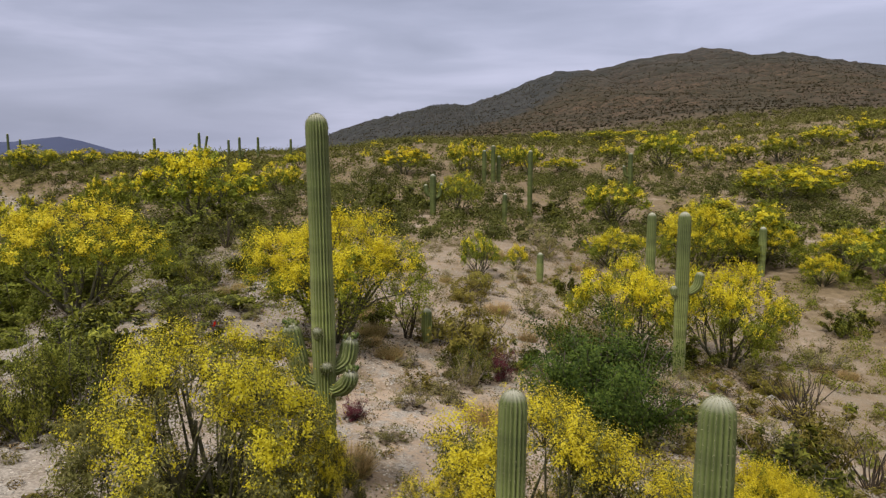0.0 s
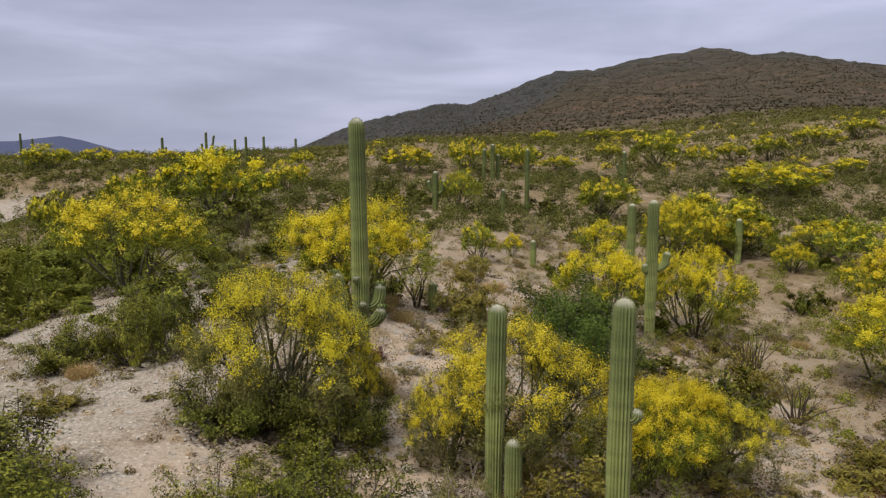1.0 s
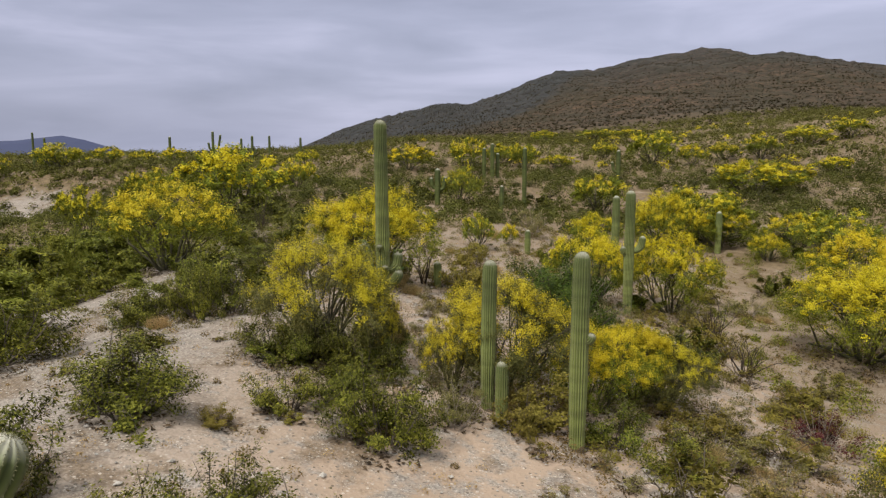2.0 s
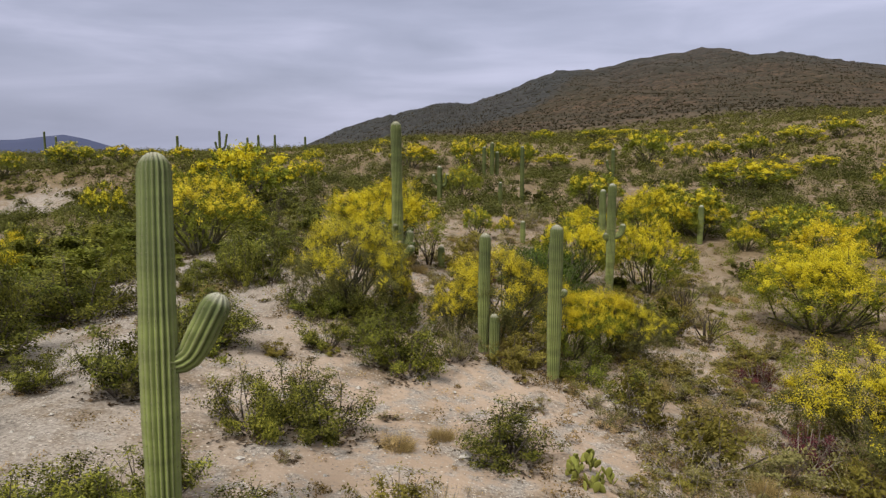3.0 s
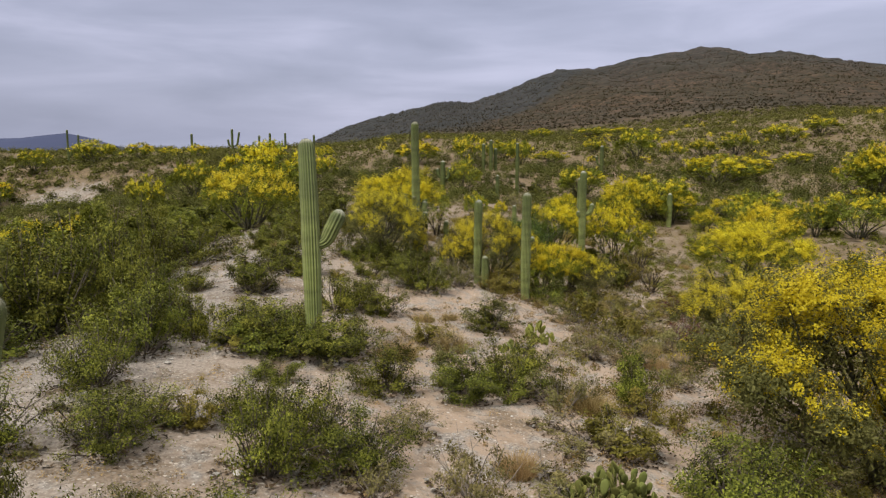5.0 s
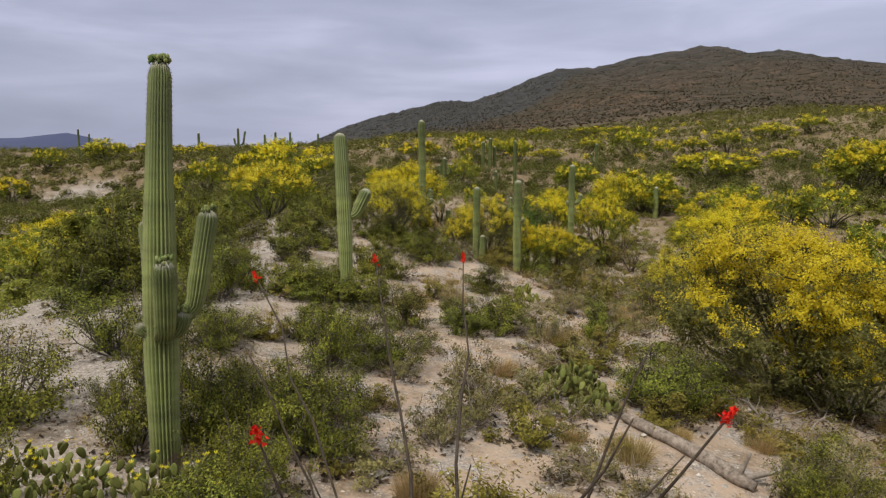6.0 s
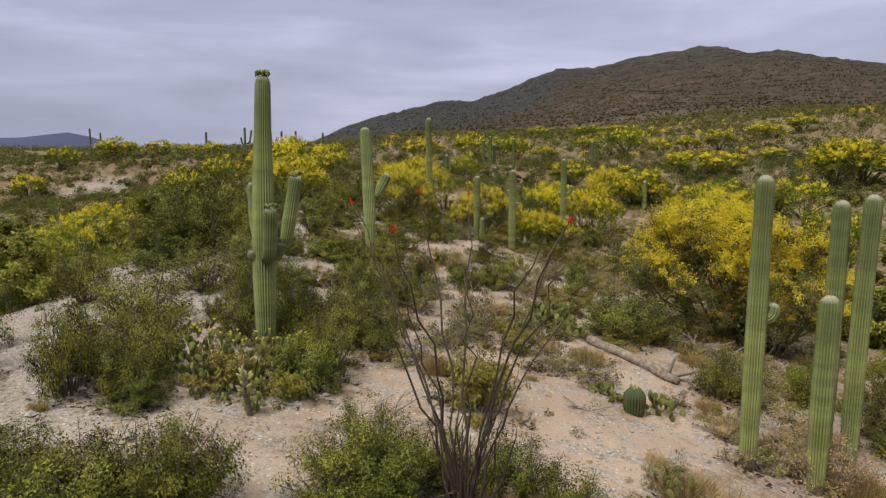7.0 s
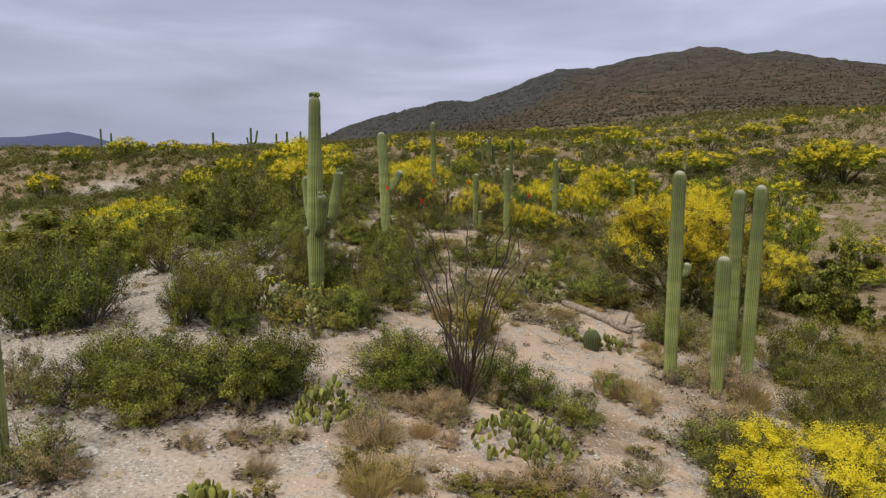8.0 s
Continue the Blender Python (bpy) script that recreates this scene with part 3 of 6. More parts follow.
        p = Vector((math.cos(w) * r0, math.sin(w) * r0, -0.02))
        ln, wd = rng.uniform(0.10, 0.34), rng.uniform(0.0018, 0.0042)
        d = Vector((math.cos(w) * tilt, math.sin(w) * tilt, 1)).normalized()
        side = d.cross(Vector(rng.normal(size=3))).normalized() * wd
        mid = p + d * ln * 0.6
        tip = p + d * ln + Vector((math.cos(w), math.sin(w), -0.3)) * ln * 0.25 * rng.uniform(0, 1)
        b = len(verts)
        verts += [p - side, p + side, mid + side * 0.8, mid - side * 0.8, tip]
        faces += [(b, b + 1, b + 2, b + 3), (b + 3, b + 2, b + 4)]
    return tagged(new(name, mesh_from(name, verts, faces, material)), label, category, "dry grass tufts")


def column(name, points, radius, ribs, parent, material, label="", rings_per_m=7.0, depth=0.22, base_taper=0.82, per_rib=4, tip=1.0, cork_part=0.16):
    """A ribbed cactus column along a line of points, with a domed tip."""
    pts = [Vector(p) for p in points]
    seg = [(pts[i + 1] - pts[i]).length for i in range(len(pts) - 1)]
    total = sum(seg)
    n = max(10, int(total * rings_per_m))
    dome = radius * 1.25
    ts = list(np.linspace(0, total - dome, n)) + [total - dome + dome * math.sin(a) for a in np.linspace(0.25, 1.5, 7)]
    verts, faces, crest, cork, young, wool = [], [], [], [], [], []
    around = ribs * per_rib
    side = None
    rng = np.random.default_rng(int(abs(pts[0].x * 91 + pts[-1].z * 57)) + 3)
    swell = rng.uniform(-0.035, 0.035, 12)
    for t in ts:
        a, i = t, 0
        while i < len(seg) - 1 and a > seg[i]:
            a -= seg[i]
            i += 1
        p = pts[i] + (pts[i + 1] - pts[i]) * (a / seg[i])
        ahead = pts[min(i + 2, len(pts) - 1)] - pts[i] if a > seg[i] * 0.5 else pts[i + 1] - pts[max(i - 1, 0)]
        d = ahead.normalized()
        side = d.orthogonal().normalized() if side is None else (side - d * side.dot(d)).normalized()
        other = d.cross(side)
        r = radius * (base_taper + (1 - base_taper) * min(1, t / (0.45 * total))) * (1 + np.interp(t / total, np.linspace(0, 1, 12), swell))
        r *= 1 - (1 - tip) * max(0.0, t / total - 0.35) / 0.65
        if t > total - dome:
            u = (t - (total - dome)) / dome
            r *= math.sqrt(max(0.004, 1 - u ** 2.3))
        for k in range(around):
            ph = (k % per_rib) / per_rib
            c = 0.5 + 0.5 * math.cos(2 * math.pi * ph)
            w = 2 * math.pi * k / around
            rr = r * (1 - depth * (1 - c) ** 0.8)
            verts.append(p + (side * math.cos(w) + other * math.sin(w)) * rr)
            # far columns: the painted rib shade covers their crests too
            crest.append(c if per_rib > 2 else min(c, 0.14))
            wool.append(max(0.0, 1 - (total - t) / (radius * 0.7)) if name != "body" else 0.0)
            cork.append(max(0.0, 1 - t / (cork_part * total)))
            young.append(min(1.0, max(0.0, (t / total - 0.52) / 0.30)))
    rows = len(ts)
    for i in range(rows - 1):
        for k in range(around):
            a, b = i * around + k, i * around + (k + 1) % around
            faces.append((a, b, b + around, a + around))
    faces.append(tuple(range((rows - 1) * around, rows * around)))
    if per_rib > 3 and name != "body":
        # rows of pale spine tufts along the crests
        sv, sf = [], []
        gap = max(1, int(rings_per_m / 12))
        for i in range(1, rows, gap):
            for k in range(0, around, per_rib):
                c = verts[i * around + k]
                mid = sum((verts[i * around + j] for j in range(0, around, per_rib)), Vector()) / ribs
                out = (c - mid).normalized()
                for f in (0.15, 0.6):
                    q = c if i + 1 >= rows else c.lerp(verts[(i + 1) * around + k], f)
                    for _ in range(2):
                        t2 = (out + Vector(rng.normal(size=3)) * 0.6).normalized()
                        sd = t2.cross(Vector(rng.normal(size=3))).normalized() * 0.0028
                        b = len(sv)
                        sv += [q - sd, q + sd, q + t2 * 0.030]
                        sf.append((b, b + 1, b + 2))
        part_of("spine_cover", mesh_from("spine_cover", sv, sf, MAT["spine"]), parent, "rows of pale grey spines")["kind"] = "stuff"
    me = mesh_from(name, verts, faces, material, True)
    for key, values in (("crest", crest), ("young", young), ("wool", wool), ("cork", cork if label != "arm" else [0.0] * len(cork))):
        me.attributes.new(key, "FLOAT", "POINT").data.foreach_set("value", values)
    return part_of(name, me, parent)


def knobs(name, centre, spread, count, size, material, parent, seed=1, label=""):
    """A cluster of small rounded buds."""
    rng = np.random.default_rng(seed)
    bm = bmesh.new()
    for _ in range(count):
        w, r = rng.uniform(0, 6.283), spread * math.sqrt(rng.uniform(0, 1))
        p = Vector(centre) + Vector((math.cos(w) * r, math.sin(w) * r, rng.uniform(-0.2, 0.5) * spread))
        s = size * rng.uniform(0.7, 1.3)
        bmesh.ops.create_icosphere(bm, subdivisions=1, radius=s, matrix=Matrix.Translation(p) @ Matrix.Diagonal((0.8, 0.8, 1.3, 1)))
    me = bpy.data.meshes.new(name)
    bm.to_mesh(me)
    bm.free()
    me.materials.append(material)
    me.polygons.foreach_set("use_smooth", [True] * len(me.polygons))
    return part_of(name, me, parent, label)


def saguaro(x, y, height, radius, arms=(), lean=(0.0, 0.0), ribs=20, label="tall green ribbed saguaro cactus", buds=False, z=None, per_rib=4, sink=0.08, tip=0.9, cork_part=0.16, splay=0.18):
    """arms: (height where it leaves the trunk, direction in degrees, reach, rise, radius, buds)."""
    root = thing("saguaro", label, "cactus", "saguaros")
    root.location = (x, y, gz(x, y) if z is None else z)
    lx, ly = lean
    spine = [(lx * f * f * height, ly * f * f * height, -sink + (height + sink) * f) for f in np.linspace(0, 1, 9)]
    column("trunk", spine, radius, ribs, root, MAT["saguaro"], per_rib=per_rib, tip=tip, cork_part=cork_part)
    for h, way, reach, rise, r, has in arms:
        f = h / height
        cx, cy = lx * f * f * height, ly * f * f * height
        c, s = math.cos(radians(way)), math.sin(radians(way))
        line = [(cx + c * radius * 0.3, cy + s * radius * 0.3, h)]
        for k in range(1, 7):
            w = (math.pi / 2 - splay + 0.18) * k / 6
            line.append((cx + c * (radius * 0.5 + reach * math.sin(w)), cy + s * (radius * 0.5 + reach * math.sin(w)), h - 0.05 + reach * 0.85 * (1 - math.cos(w))))
        tipx, tipy, tipz = line[-1]
        for k in range(1, 4):
            line.append((tipx + c * splay * k * rise / 3, tipy + s * splay * k * rise / 3, tipz + rise * k / 3))
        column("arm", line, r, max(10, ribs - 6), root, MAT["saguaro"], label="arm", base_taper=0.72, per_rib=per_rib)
        if has:
            knobs("bud_tuft", line[-1], r * 0.75, 24, 0.028, MAT["bud"], root, int(way) % 360 + 7, "cluster of green flower buds")
    if buds:
        knobs("bud_tuft", (spine[-1][0], spine[-1][1], height), radius * tip * 0.95, 70, 0.03, MAT["bud"], root, 3, "crown of dark green flower buds")
    return root


def ocotillo(x, y, height, spread, canes, seed, material="cane", label="leafless ocotillo with many thin grey canes", blooms=0, tips=()):
    """tips: where some canes end, from the foot; the other canes fan out at random."""
    rng = np.random.default_rng(seed)
    root = thing("ocotillo", label, "shrub", "ocotillos")
    root.location = (x, y, gz(x, y))
    for k in range(canes):
        if k < len(tips):
            e = Vector(tips[k])
            bend = Vector((e.x * 0.30, e.y * 0.30, e.z * 0.55))
            pts = []
            for f in np.linspace(0, 1, 12):
                q = bend * (2 * f * (1 - f)) + e * (f * f)
                pts.append(q + Vector(rng.normal(size=3)) * (0.045 if 0 < f < 1 else 0.0) + Vector((0, 0, -0.1 * (1 - f))))
            d = (pts[-1] - pts[-2]).normalized()
        else:
            w = 2 * math.pi * k / canes * 1.618 * 2 + rng.uniform(-0.3, 0.3)
            tilt = spread * rng.uniform(0.15, 1.0)
            ln = height * rng.uniform(0.62, 1.0)
            pts, d = wander(rng, (math.cos(w) * 0.08, math.sin(w) * 0.08, -0.1), (math.cos(w) * tilt, math.sin(w) * tilt, 1), ln, 11, 0.13, 0.03)
        verts, faces = [], []
        tube(verts, faces, pts, np.interp(np.linspace(0, 1, 12), (0, 0.7, 0.85, 1), (0.020, 0.0125, 0.009, 0.005)) * rng.uniform(0.8, 1.2, 12), 6)
        cane = part_of("cane", mesh_from("cane", verts, faces, MAT[material], True), root)
        if k < blooms:
            c = [np.array(pts[-1] + d * 0.085 * f) + rng.normal(size=3) * 0.014 * (1.2 - f) for f in rng.uniform(0, 1, 55)]
            part_of("red_blossom", leaf_mesh("red_blossom", c, 0.0145, MAT["red"], rng, 2.0), cane, "scarlet flower spike at the tip")
    return root


def pad_mesh(skin):
    """One oval flattened pad, 0.2 m high, standing on its narrow foot."""
    bm = bmesh.new()
    bmesh.ops.create_icosphere(bm, subdivisions=2, radius=0.1)
    for v in bm.verts:
        f = v.co.z / 0.1
        v.co.x *= 0.82 * (0.80 + 0.22 * f)
        v.co.y *= 0.16
        v.co.z = (v.co.z + 0.095) * 1.15
    me = bpy.data.meshes.new("pad")
    bm.to_mesh(me)
    bm.free()
    me.materials.append(MAT[skin])
    me.polygons.foreach_set("use_smooth", [True] * len(me.polygons))
    return me


def flower_mesh():
    """A small open cup of petals, 7 cm across."""
    verts, faces = [(0, 0, 0)], []
    for k in range(8):
        w = 2 * math.pi * k / 8
        verts += [(math.cos(w - 0.3) * 0.024, math.sin(w - 0.3) * 0.024, 0.022), (math.cos(w) * 0.036, math.sin(w) * 0.036, 0.04), (math.cos(w + 0.3) * 0.024, math.sin(w + 0.3) * 0.024, 0.022)]
        b = 1 + 3 * k
        faces += [(0, b, b + 1), (0, b + 1, b + 2)]
    return mesh_from("flower", verts, faces, MAT["bloom_pale"])


PAD, PALE_PAD, FLOWER = pad_mesh("pear"), pad_mesh("pear_pale"), flower_mesh()


def prickly_pear(x, y, width, height, pads, seed, label="prickly pear cactus with green oval pads", flowers=0, pad=None, pad_size=1.0, pale=0):
    rng = np.random.default_rng(seed)
    root = thing("prickly_pear", label, "cactus", "prickly pears")
    root.location = (x, y, gz(x, y))
    placed = []
    for k in range(pads):
        w, r = rng.uniform(0, 6.283), rng.uniform(0, 1) ** 0.62
        dome = height * (1 - r ** 2.5) - 0.12
        x1, y1 = math.cos(w) * r * width * 0.5, math.sin(w) * r * width * 0.5
        lift = gz(x + x1, y + y1) - root.location.z
        p = Vector((x1, y1, lift - 0.03 if k < pads // 5 else lift + max(0.0, dome) * rng.uniform(0.1, 1.0) ** 0.7))
        rot = Euler((rng.normal() * 0.34, rng.normal() * 0.34, rng.uniform(0, 6.283))).to_matrix()
        s = rng.uniform(0.65, 1.08) * pad_size
        placed.append((p, rot, s))
        ob = part_of("pad", PALE_PAD if pale and k % pale == 0 else pad or PAD, root)
        ob.matrix_basis = Matrix.Translation(p) @ rot.to_4x4() @ Matrix.Scale(s, 4)
    if flowers:
        tops = sorted(placed, key=lambda q: -q[0].z)[:flowers]
        for p, r, s in tops:
            ob = part_of("flower", FLOWER, root, "pale yellow cactus flower")
            ob.location = p + r @ Vector((0, 0, 0.22 * s))
    return root


# ---- prototypes, copied below and then taken away ----
def size_of(root):
    """Width and height of the part that carries the leaves."""
    sets = [np.array([w.co[:] for w in c.data.vertices]) for c in root.children if c.name.split(".")[0] in ("crown", "blossom", "foliage")]
    v = np.concatenate(sets)
    lo, hi = np.percentile(v, 1, axis=0), np.percentile(v, 99, axis=0)
    mid = (lo + hi) / 2
    for part in root.children:
        part.data.transform(Matrix.Translation((-mid[0], -mid[1], 0)))
    return 0.5 * (hi[0] - lo[0] + hi[1] - lo[1]), hi[2]


CREOSOTE = "olive-green creosote bush with thin dark stems on sand"
KINDS = {
    "pv_near": [build_palo_verde(s, 40, 32, 46, 0.024, MAT["bloom"], 0.94, 5, 2000) for s in (11, 12)],
    # the darker twigs here also paint shade into gaps between the puffs
    "pv_large": [build_palo_verde(s, 40, 50, 50, 0.0225, MAT["bloom"], 0.97, 5, 6000, "pv_twig", 0.62) for s in (10,)],
    "pv_light": [build_palo_verde(s, 40, 34, 50, 0.021, MAT["bloom_pale"], 0.76, 5, 5500, "pv_twig") for s in (14, 44)],
    "pv": [build_palo_verde(s, 36, 24, 28, 0.036, MAT["bloom"], 0.90, 4) for s in (13, 33)],
    "pv_pale": [build_palo_verde(s, 36, 24, 28, 0.034, MAT["bloom_pale"], 0.82, 4) for s in (15,)],
    # fewer flowers and more twig mute the far yellow, standing in for haze
    "pv_far": [build_palo_verde(s, 24, 16, 22, 0.058, MAT[b], share, 3) for s, b, share in ((16, "bloom", 0.80), (17, "bloom_pale", 0.70), (18, "bloom_pale", 0.52))],
    "pv_green": [build_palo_verde(s, 24, 16, 22, 0.056, MAT["bloom_pale"], 0.48, 3, 0, "pv_lush") for s in (19, 20)],
    "creosote": [build_shrub(s, 7600, 0.022, MAT["green"], 20, 0.66, CREOSOTE) for s in (21, 22, 23)],
    "creosote_fine": [build_shrub(s, 10000, 0.0175, MAT["green"], 34, 0.70, CREOSOTE) for s in (39, 40, 41)],
    "creosote_far": [build_shrub(s, 2300, 0.050, MAT["green"], 8, 0.4, CREOSOTE) for s in (24, 34)],
    "leafy_far": [build_shrub(s, 3600, 0.036, MAT["lush"], 8, 0.4, "soft yellow-green leafy bush on the bank", "leafy_bush") for s in (45, 46)],
    "mesquite": [build_shrub(s, 46000, 0.0145, MAT["bright"], 40, 0.3, "dense bright green mesquite bush on sand", "mesquite_bush") for s in (25,)],
    "olive": [build_shrub(s, 3000, 0.033, MAT["olive"], 18, 0.3, "low yellow-green brittle shrub on gravel", "low_shrub") for s in (26, 27)],
    "grey": [build_shrub(s, 2100, 0.027, MAT["grey"], 15, 0.3, "grey half-dry bursage shrub with bare twigs", "bursage_shrub", stem_mat="dead") for s in (28, 29)],
    "olive_small": [build_shrub(s, 900, 0.042, MAT["olive"], 9, 0.3, "low yellow-green brittle shrub on gravel", "low_shrub") for s in (35, 36)],
    "grey_small": [build_shrub(s, 800, 0.034, MAT["grey"], 8, 0.3, "grey half-dry bursage shrub with bare twigs", "bursage_shrub", stem_mat="dead") for s in (37, 38)],
    "rust": [build_shrub(s, 5000, 0.022, MAT["rust"], 34, 0.3, "reddish-brown dry twiggy shrub", "dry_shrub", stem_mat="dead") for s in (30,)],
    "brush": [build_shrub(s, 5200, 0.0155, MAT[m], 26, 0.3, "tan-brown half-dry brush of fine twigs on sand", "dry_brush", stem_mat="dead") for s, m in ((47, "tan"), (48, "straw"), (49, "tan"))],
    "dry": [tussock(s, 1700, MAT["straw"], "straw-coloured dry grass tuft on sand") for s in (31, 32)],
}
SIZES = {}
for kind, protos in KINDS.items():
    for p in protos:
        SIZES[p] = (0.86, 0.33) if kind == "dry" else size_of(p)
dice = random.Random(4)
turns = {}
PLACED = []


def put(kind, x, y, width, height):
    """One plant of a kind on the ground at x, y, as wide and high as given."""
    turns[kind] = turns.get(kind, -1) + 1
    p = KINDS[kind][turns[kind] % len(KINDS[kind])]
    w, h = SIZES[p]
    PLACED.append((kind, x, y, width))
    return copy_thing(p, at(x, y, width / w, height / h, dice.uniform(0, 6.28), 0.03))


# ---- saguaros and other cacti, with the ocotillos and the log ----
saguaro(-4.56, -15.85, 5.72, 0.245, [(2.2, 18, 0.36, 1.20, 0.145, True), (2.0, 300, 0.30, 0.85, 0.15, True), (2.05, 330, 0.34, 0.05, 0.12, True), (2.3, 122, 0.34, 0.95, 0.13, False), (2.05, 206, 0.14, 0.02, 0.10, False)], (-0.012, 0.125), 24, "tall saguaro cactus with five arms and a crown of buds", True, tip=0.62)
saguaro(-3.62, -3.90, 4.92, 0.225, [(2.50, 20, 0.32, 0.62, 0.185, False)], (-0.05, 0.17), 18, "tall saguaro cactus with one raised arm among green bushes", splay=0.52)
saguaro(2.48, 6.45, 4.1, 0.19, [(2.35, -20, 0.14, 0.05, 0.10, False)], (0.005, 0.0), 18, "slender saguaro cactus with one small bud arm")
saguaro(0.73, 7.7, 3.35, 0.17, [], (0.01, 0.0), 17, "slender saguaro cactus without arms in a flowering tree")
saguaro(1.02, 7.4, 1.25, 0.15, [], (0.0, 0.0), 16, "short young saguaro cactus beside a taller one")
saguaro(-1.80, 10.9, 5.95, 0.18, [(1.95, 185, 0.28, 0.70, 0.15, True), (2.15, 25, 0.30, 0.22, 0.145, True), (1.85, -20, 0.36, 0.04, 0.13, True), (2.75, 250, 0.10, 0.02, 0.09, False), (2.2, 290, 0.12, 0.02, 0.09, False)], (-0.008, 0.0), 20, "tall saguaro cactus with short budding arms low on the trunk")
saguaro(7.7, 23.4, 5.5, 0.22, [(2.95, 0, 0.42, 0.30, 0.15, False), (2.85, 190, 0.14, 0.2, 0.13, False)], (0.0, 0.0), 18, "saguaro cactus with a raised arm among yellow trees")
saguaro(9.1, 32.0, 4.8, 0.22, [], (0.0, 0.0), 14, "plain saguaro cactus among yellow trees", per_rib=3)
saguaro(19.0, 43.5, 3.0, 0.24, [], (0.0, 0.0), 14, "short plain saguaro cactus on the far bank", per_rib=3)
saguaro(4.7, 35.3, 1.45, 0.18, [], (0.0, 0.0), 14, "short young saguaro cactus on bare sand", per_rib=3)
saguaro(-0.5, 22.1, 1.05, 0.17, [], (0.0, 0.0), 14, "small dark young saguaro cactus beside ocotillo canes", per_rib=3)
saguaro(4.74, -17.75, 5.4, 0.18, [(2.85, 8, 0.22, 0.12, 0.12, False)], (0.006, 0.0), 19, "tall saguaro cactus with one short side arm and a corky foot", cork_part=0.30)
saguaro(5.75, -18.25, 3.55, 0.19, [], (0.01, 0.0), 19, "shorter saguaro cactus in a close group of three")
saguaro(6.58, -16.85, 5.2, 0.178, [], (0.008, 0.0), 19, "tall armless saguaro cactus in a close group of three")
saguaro(6.95, -17.1, 5.4, 0.178, [], (0.022, 0.0), 19, "tall saguaro cactus leaning out of a group of three")
saguaro(-7.62, -25.6, 2.9, 0.2, [], (0.0, 0.0), 18, "short armless saguaro cactus beside a low shrub")
# farther off, up the slope and on the crest
FAR = "distant saguaro cactus standing in hillside scrub"
saguaro(8.0, 68.0, 6.4, 0.24, [], (0.0, 0.0), 10, FAR, per_rib=2)
saguaro(-0.9, 65.8, 3.7, 0.30, [(1.6, 10, 0.5, 0.9, 0.2, False), (1.8, 170, 0.4, 0.7, 0.2, False)], (0.0, 0.0), 10, FAR, per_rib=2)
saguaro(5.3, 63.2, 2.7, 0.22, [], (0.0, 0.0), 10, FAR, per_rib=2)
saguaro(5.4, 97.0, 4.4, 0.30, [], (0.0, 0.0), 10, FAR, per_rib=2)
saguaro(6.6, 97.6, 5.0, 0.32, [], (0.0, 0.0), 10, FAR, per_rib=2)
saguaro(7.4, 98.5, 3.6, 0.30, [], (0.0, 0.0), 10, FAR, per_rib=2)
saguaro(22.4, 88.6, 4.6, 0.30, [(1.8, 180, 0.5, 0.9, 0.2, False)], (0.0, 0.0), 10, FAR, per_rib=2)
CREST = "distant saguaro cactus standing out in silhouette on the crest"
saguaro(-87.6, 150.0, 7.9, 0.25, [(1.8, 0, 0.6, 1.2, 0.2, False)], (0.0, 0.0), 10, CREST, per_rib=2)
saguaro(-84.6, 149.0, 6.9, 0.25, [], (0.0, 0.0), 10, CREST, per_rib=2)
saguaro(-65.5, 169.0, 4.9, 0.34, [(1.5, 0, 0.6, 0.7, 0.26, False)], (0.0, 0.0), 10, CREST, per_rib=2)
saguaro(-54.0, 165.0, 5.9, 0.32, [(1.6, 0, 1.2, 2.6, 0.26, False), (1.6, 180, 0.7, 1.2, 0.26, False)], (0.0, 0.0), 10, CREST, per_rib=2)
saguaro(-45.5, 158.0, 4.1, 0.28, [], (0.0, 0.0), 10, CREST, per_rib=2)
saguaro(-41.0, 150.0, 5.3, 0.28, [(1.4, 10, 0.5, 0.8, 0.2, False)], (0.0, 0.0), 10, CREST, per_rib=2)
saguaro(-39.0, 157.0, 4.7, 0.28, [], (0.0, 0.0), 10, CREST, per_rib=2)
saguaro(-32.5, 159.0, 4.1, 0.28, [], (0.0, 0.0), 10, CREST, per_rib=2)

ocotillo(-0.58, -21.2, 2.2, 0.36, 31, 41, blooms=5, label="tall ocotillo of grey-brown canes with red flower tips",
         tips=((-0.65, 1.80, 4.45), (-1.69, 1.85, 4.30), (0.12, 2.30, 4.40), (-0.81, -1.60, 4.25), (1.08, -1.65, 4.35), (0.90, -0.95, 4.10), (1.25, -0.70, 3.80), (-1.50, 0.60, 4.10), (1.40, 0.50, 4.10), (1.31, -0.74, 3.30), (-1.20, -0.90, 3.40), (-0.90, -0.30, 3.60), (0.10, -0.60, 3.70)))
ocotillo(10.3, 20.4, 2.1, 0.55, 30, 42, label="dense dark leafless ocotillo on the sandy slope")
ocotillo(10.1, 16.5, 1.6, 0.55, 22, 43, label="short dark leafless ocotillo on the sandy slope")
ocotillo(-1.1, 22.2, 2.3, 0.4, 12, 44, label="brown leafless ocotillo beside a flowering tree")
ocotillo(-13.9, 47.0, 2.8, 0.45, 22, 45, label="grey leafless ocotillo among green bushes")
# a dead tree's silhouette up the slope, built from ocotillo canes
ocotillo(54.6, 113.7, 5.5, 0.7, 14, 40, label="distant dark dead tree standing over the yellow scrub, built as an ocotillo")
ocotillo(-5.2, 14.6, 2.4, 0.9, 5, 46, blooms=1, label="sparse pale ocotillo with one red flower tip")

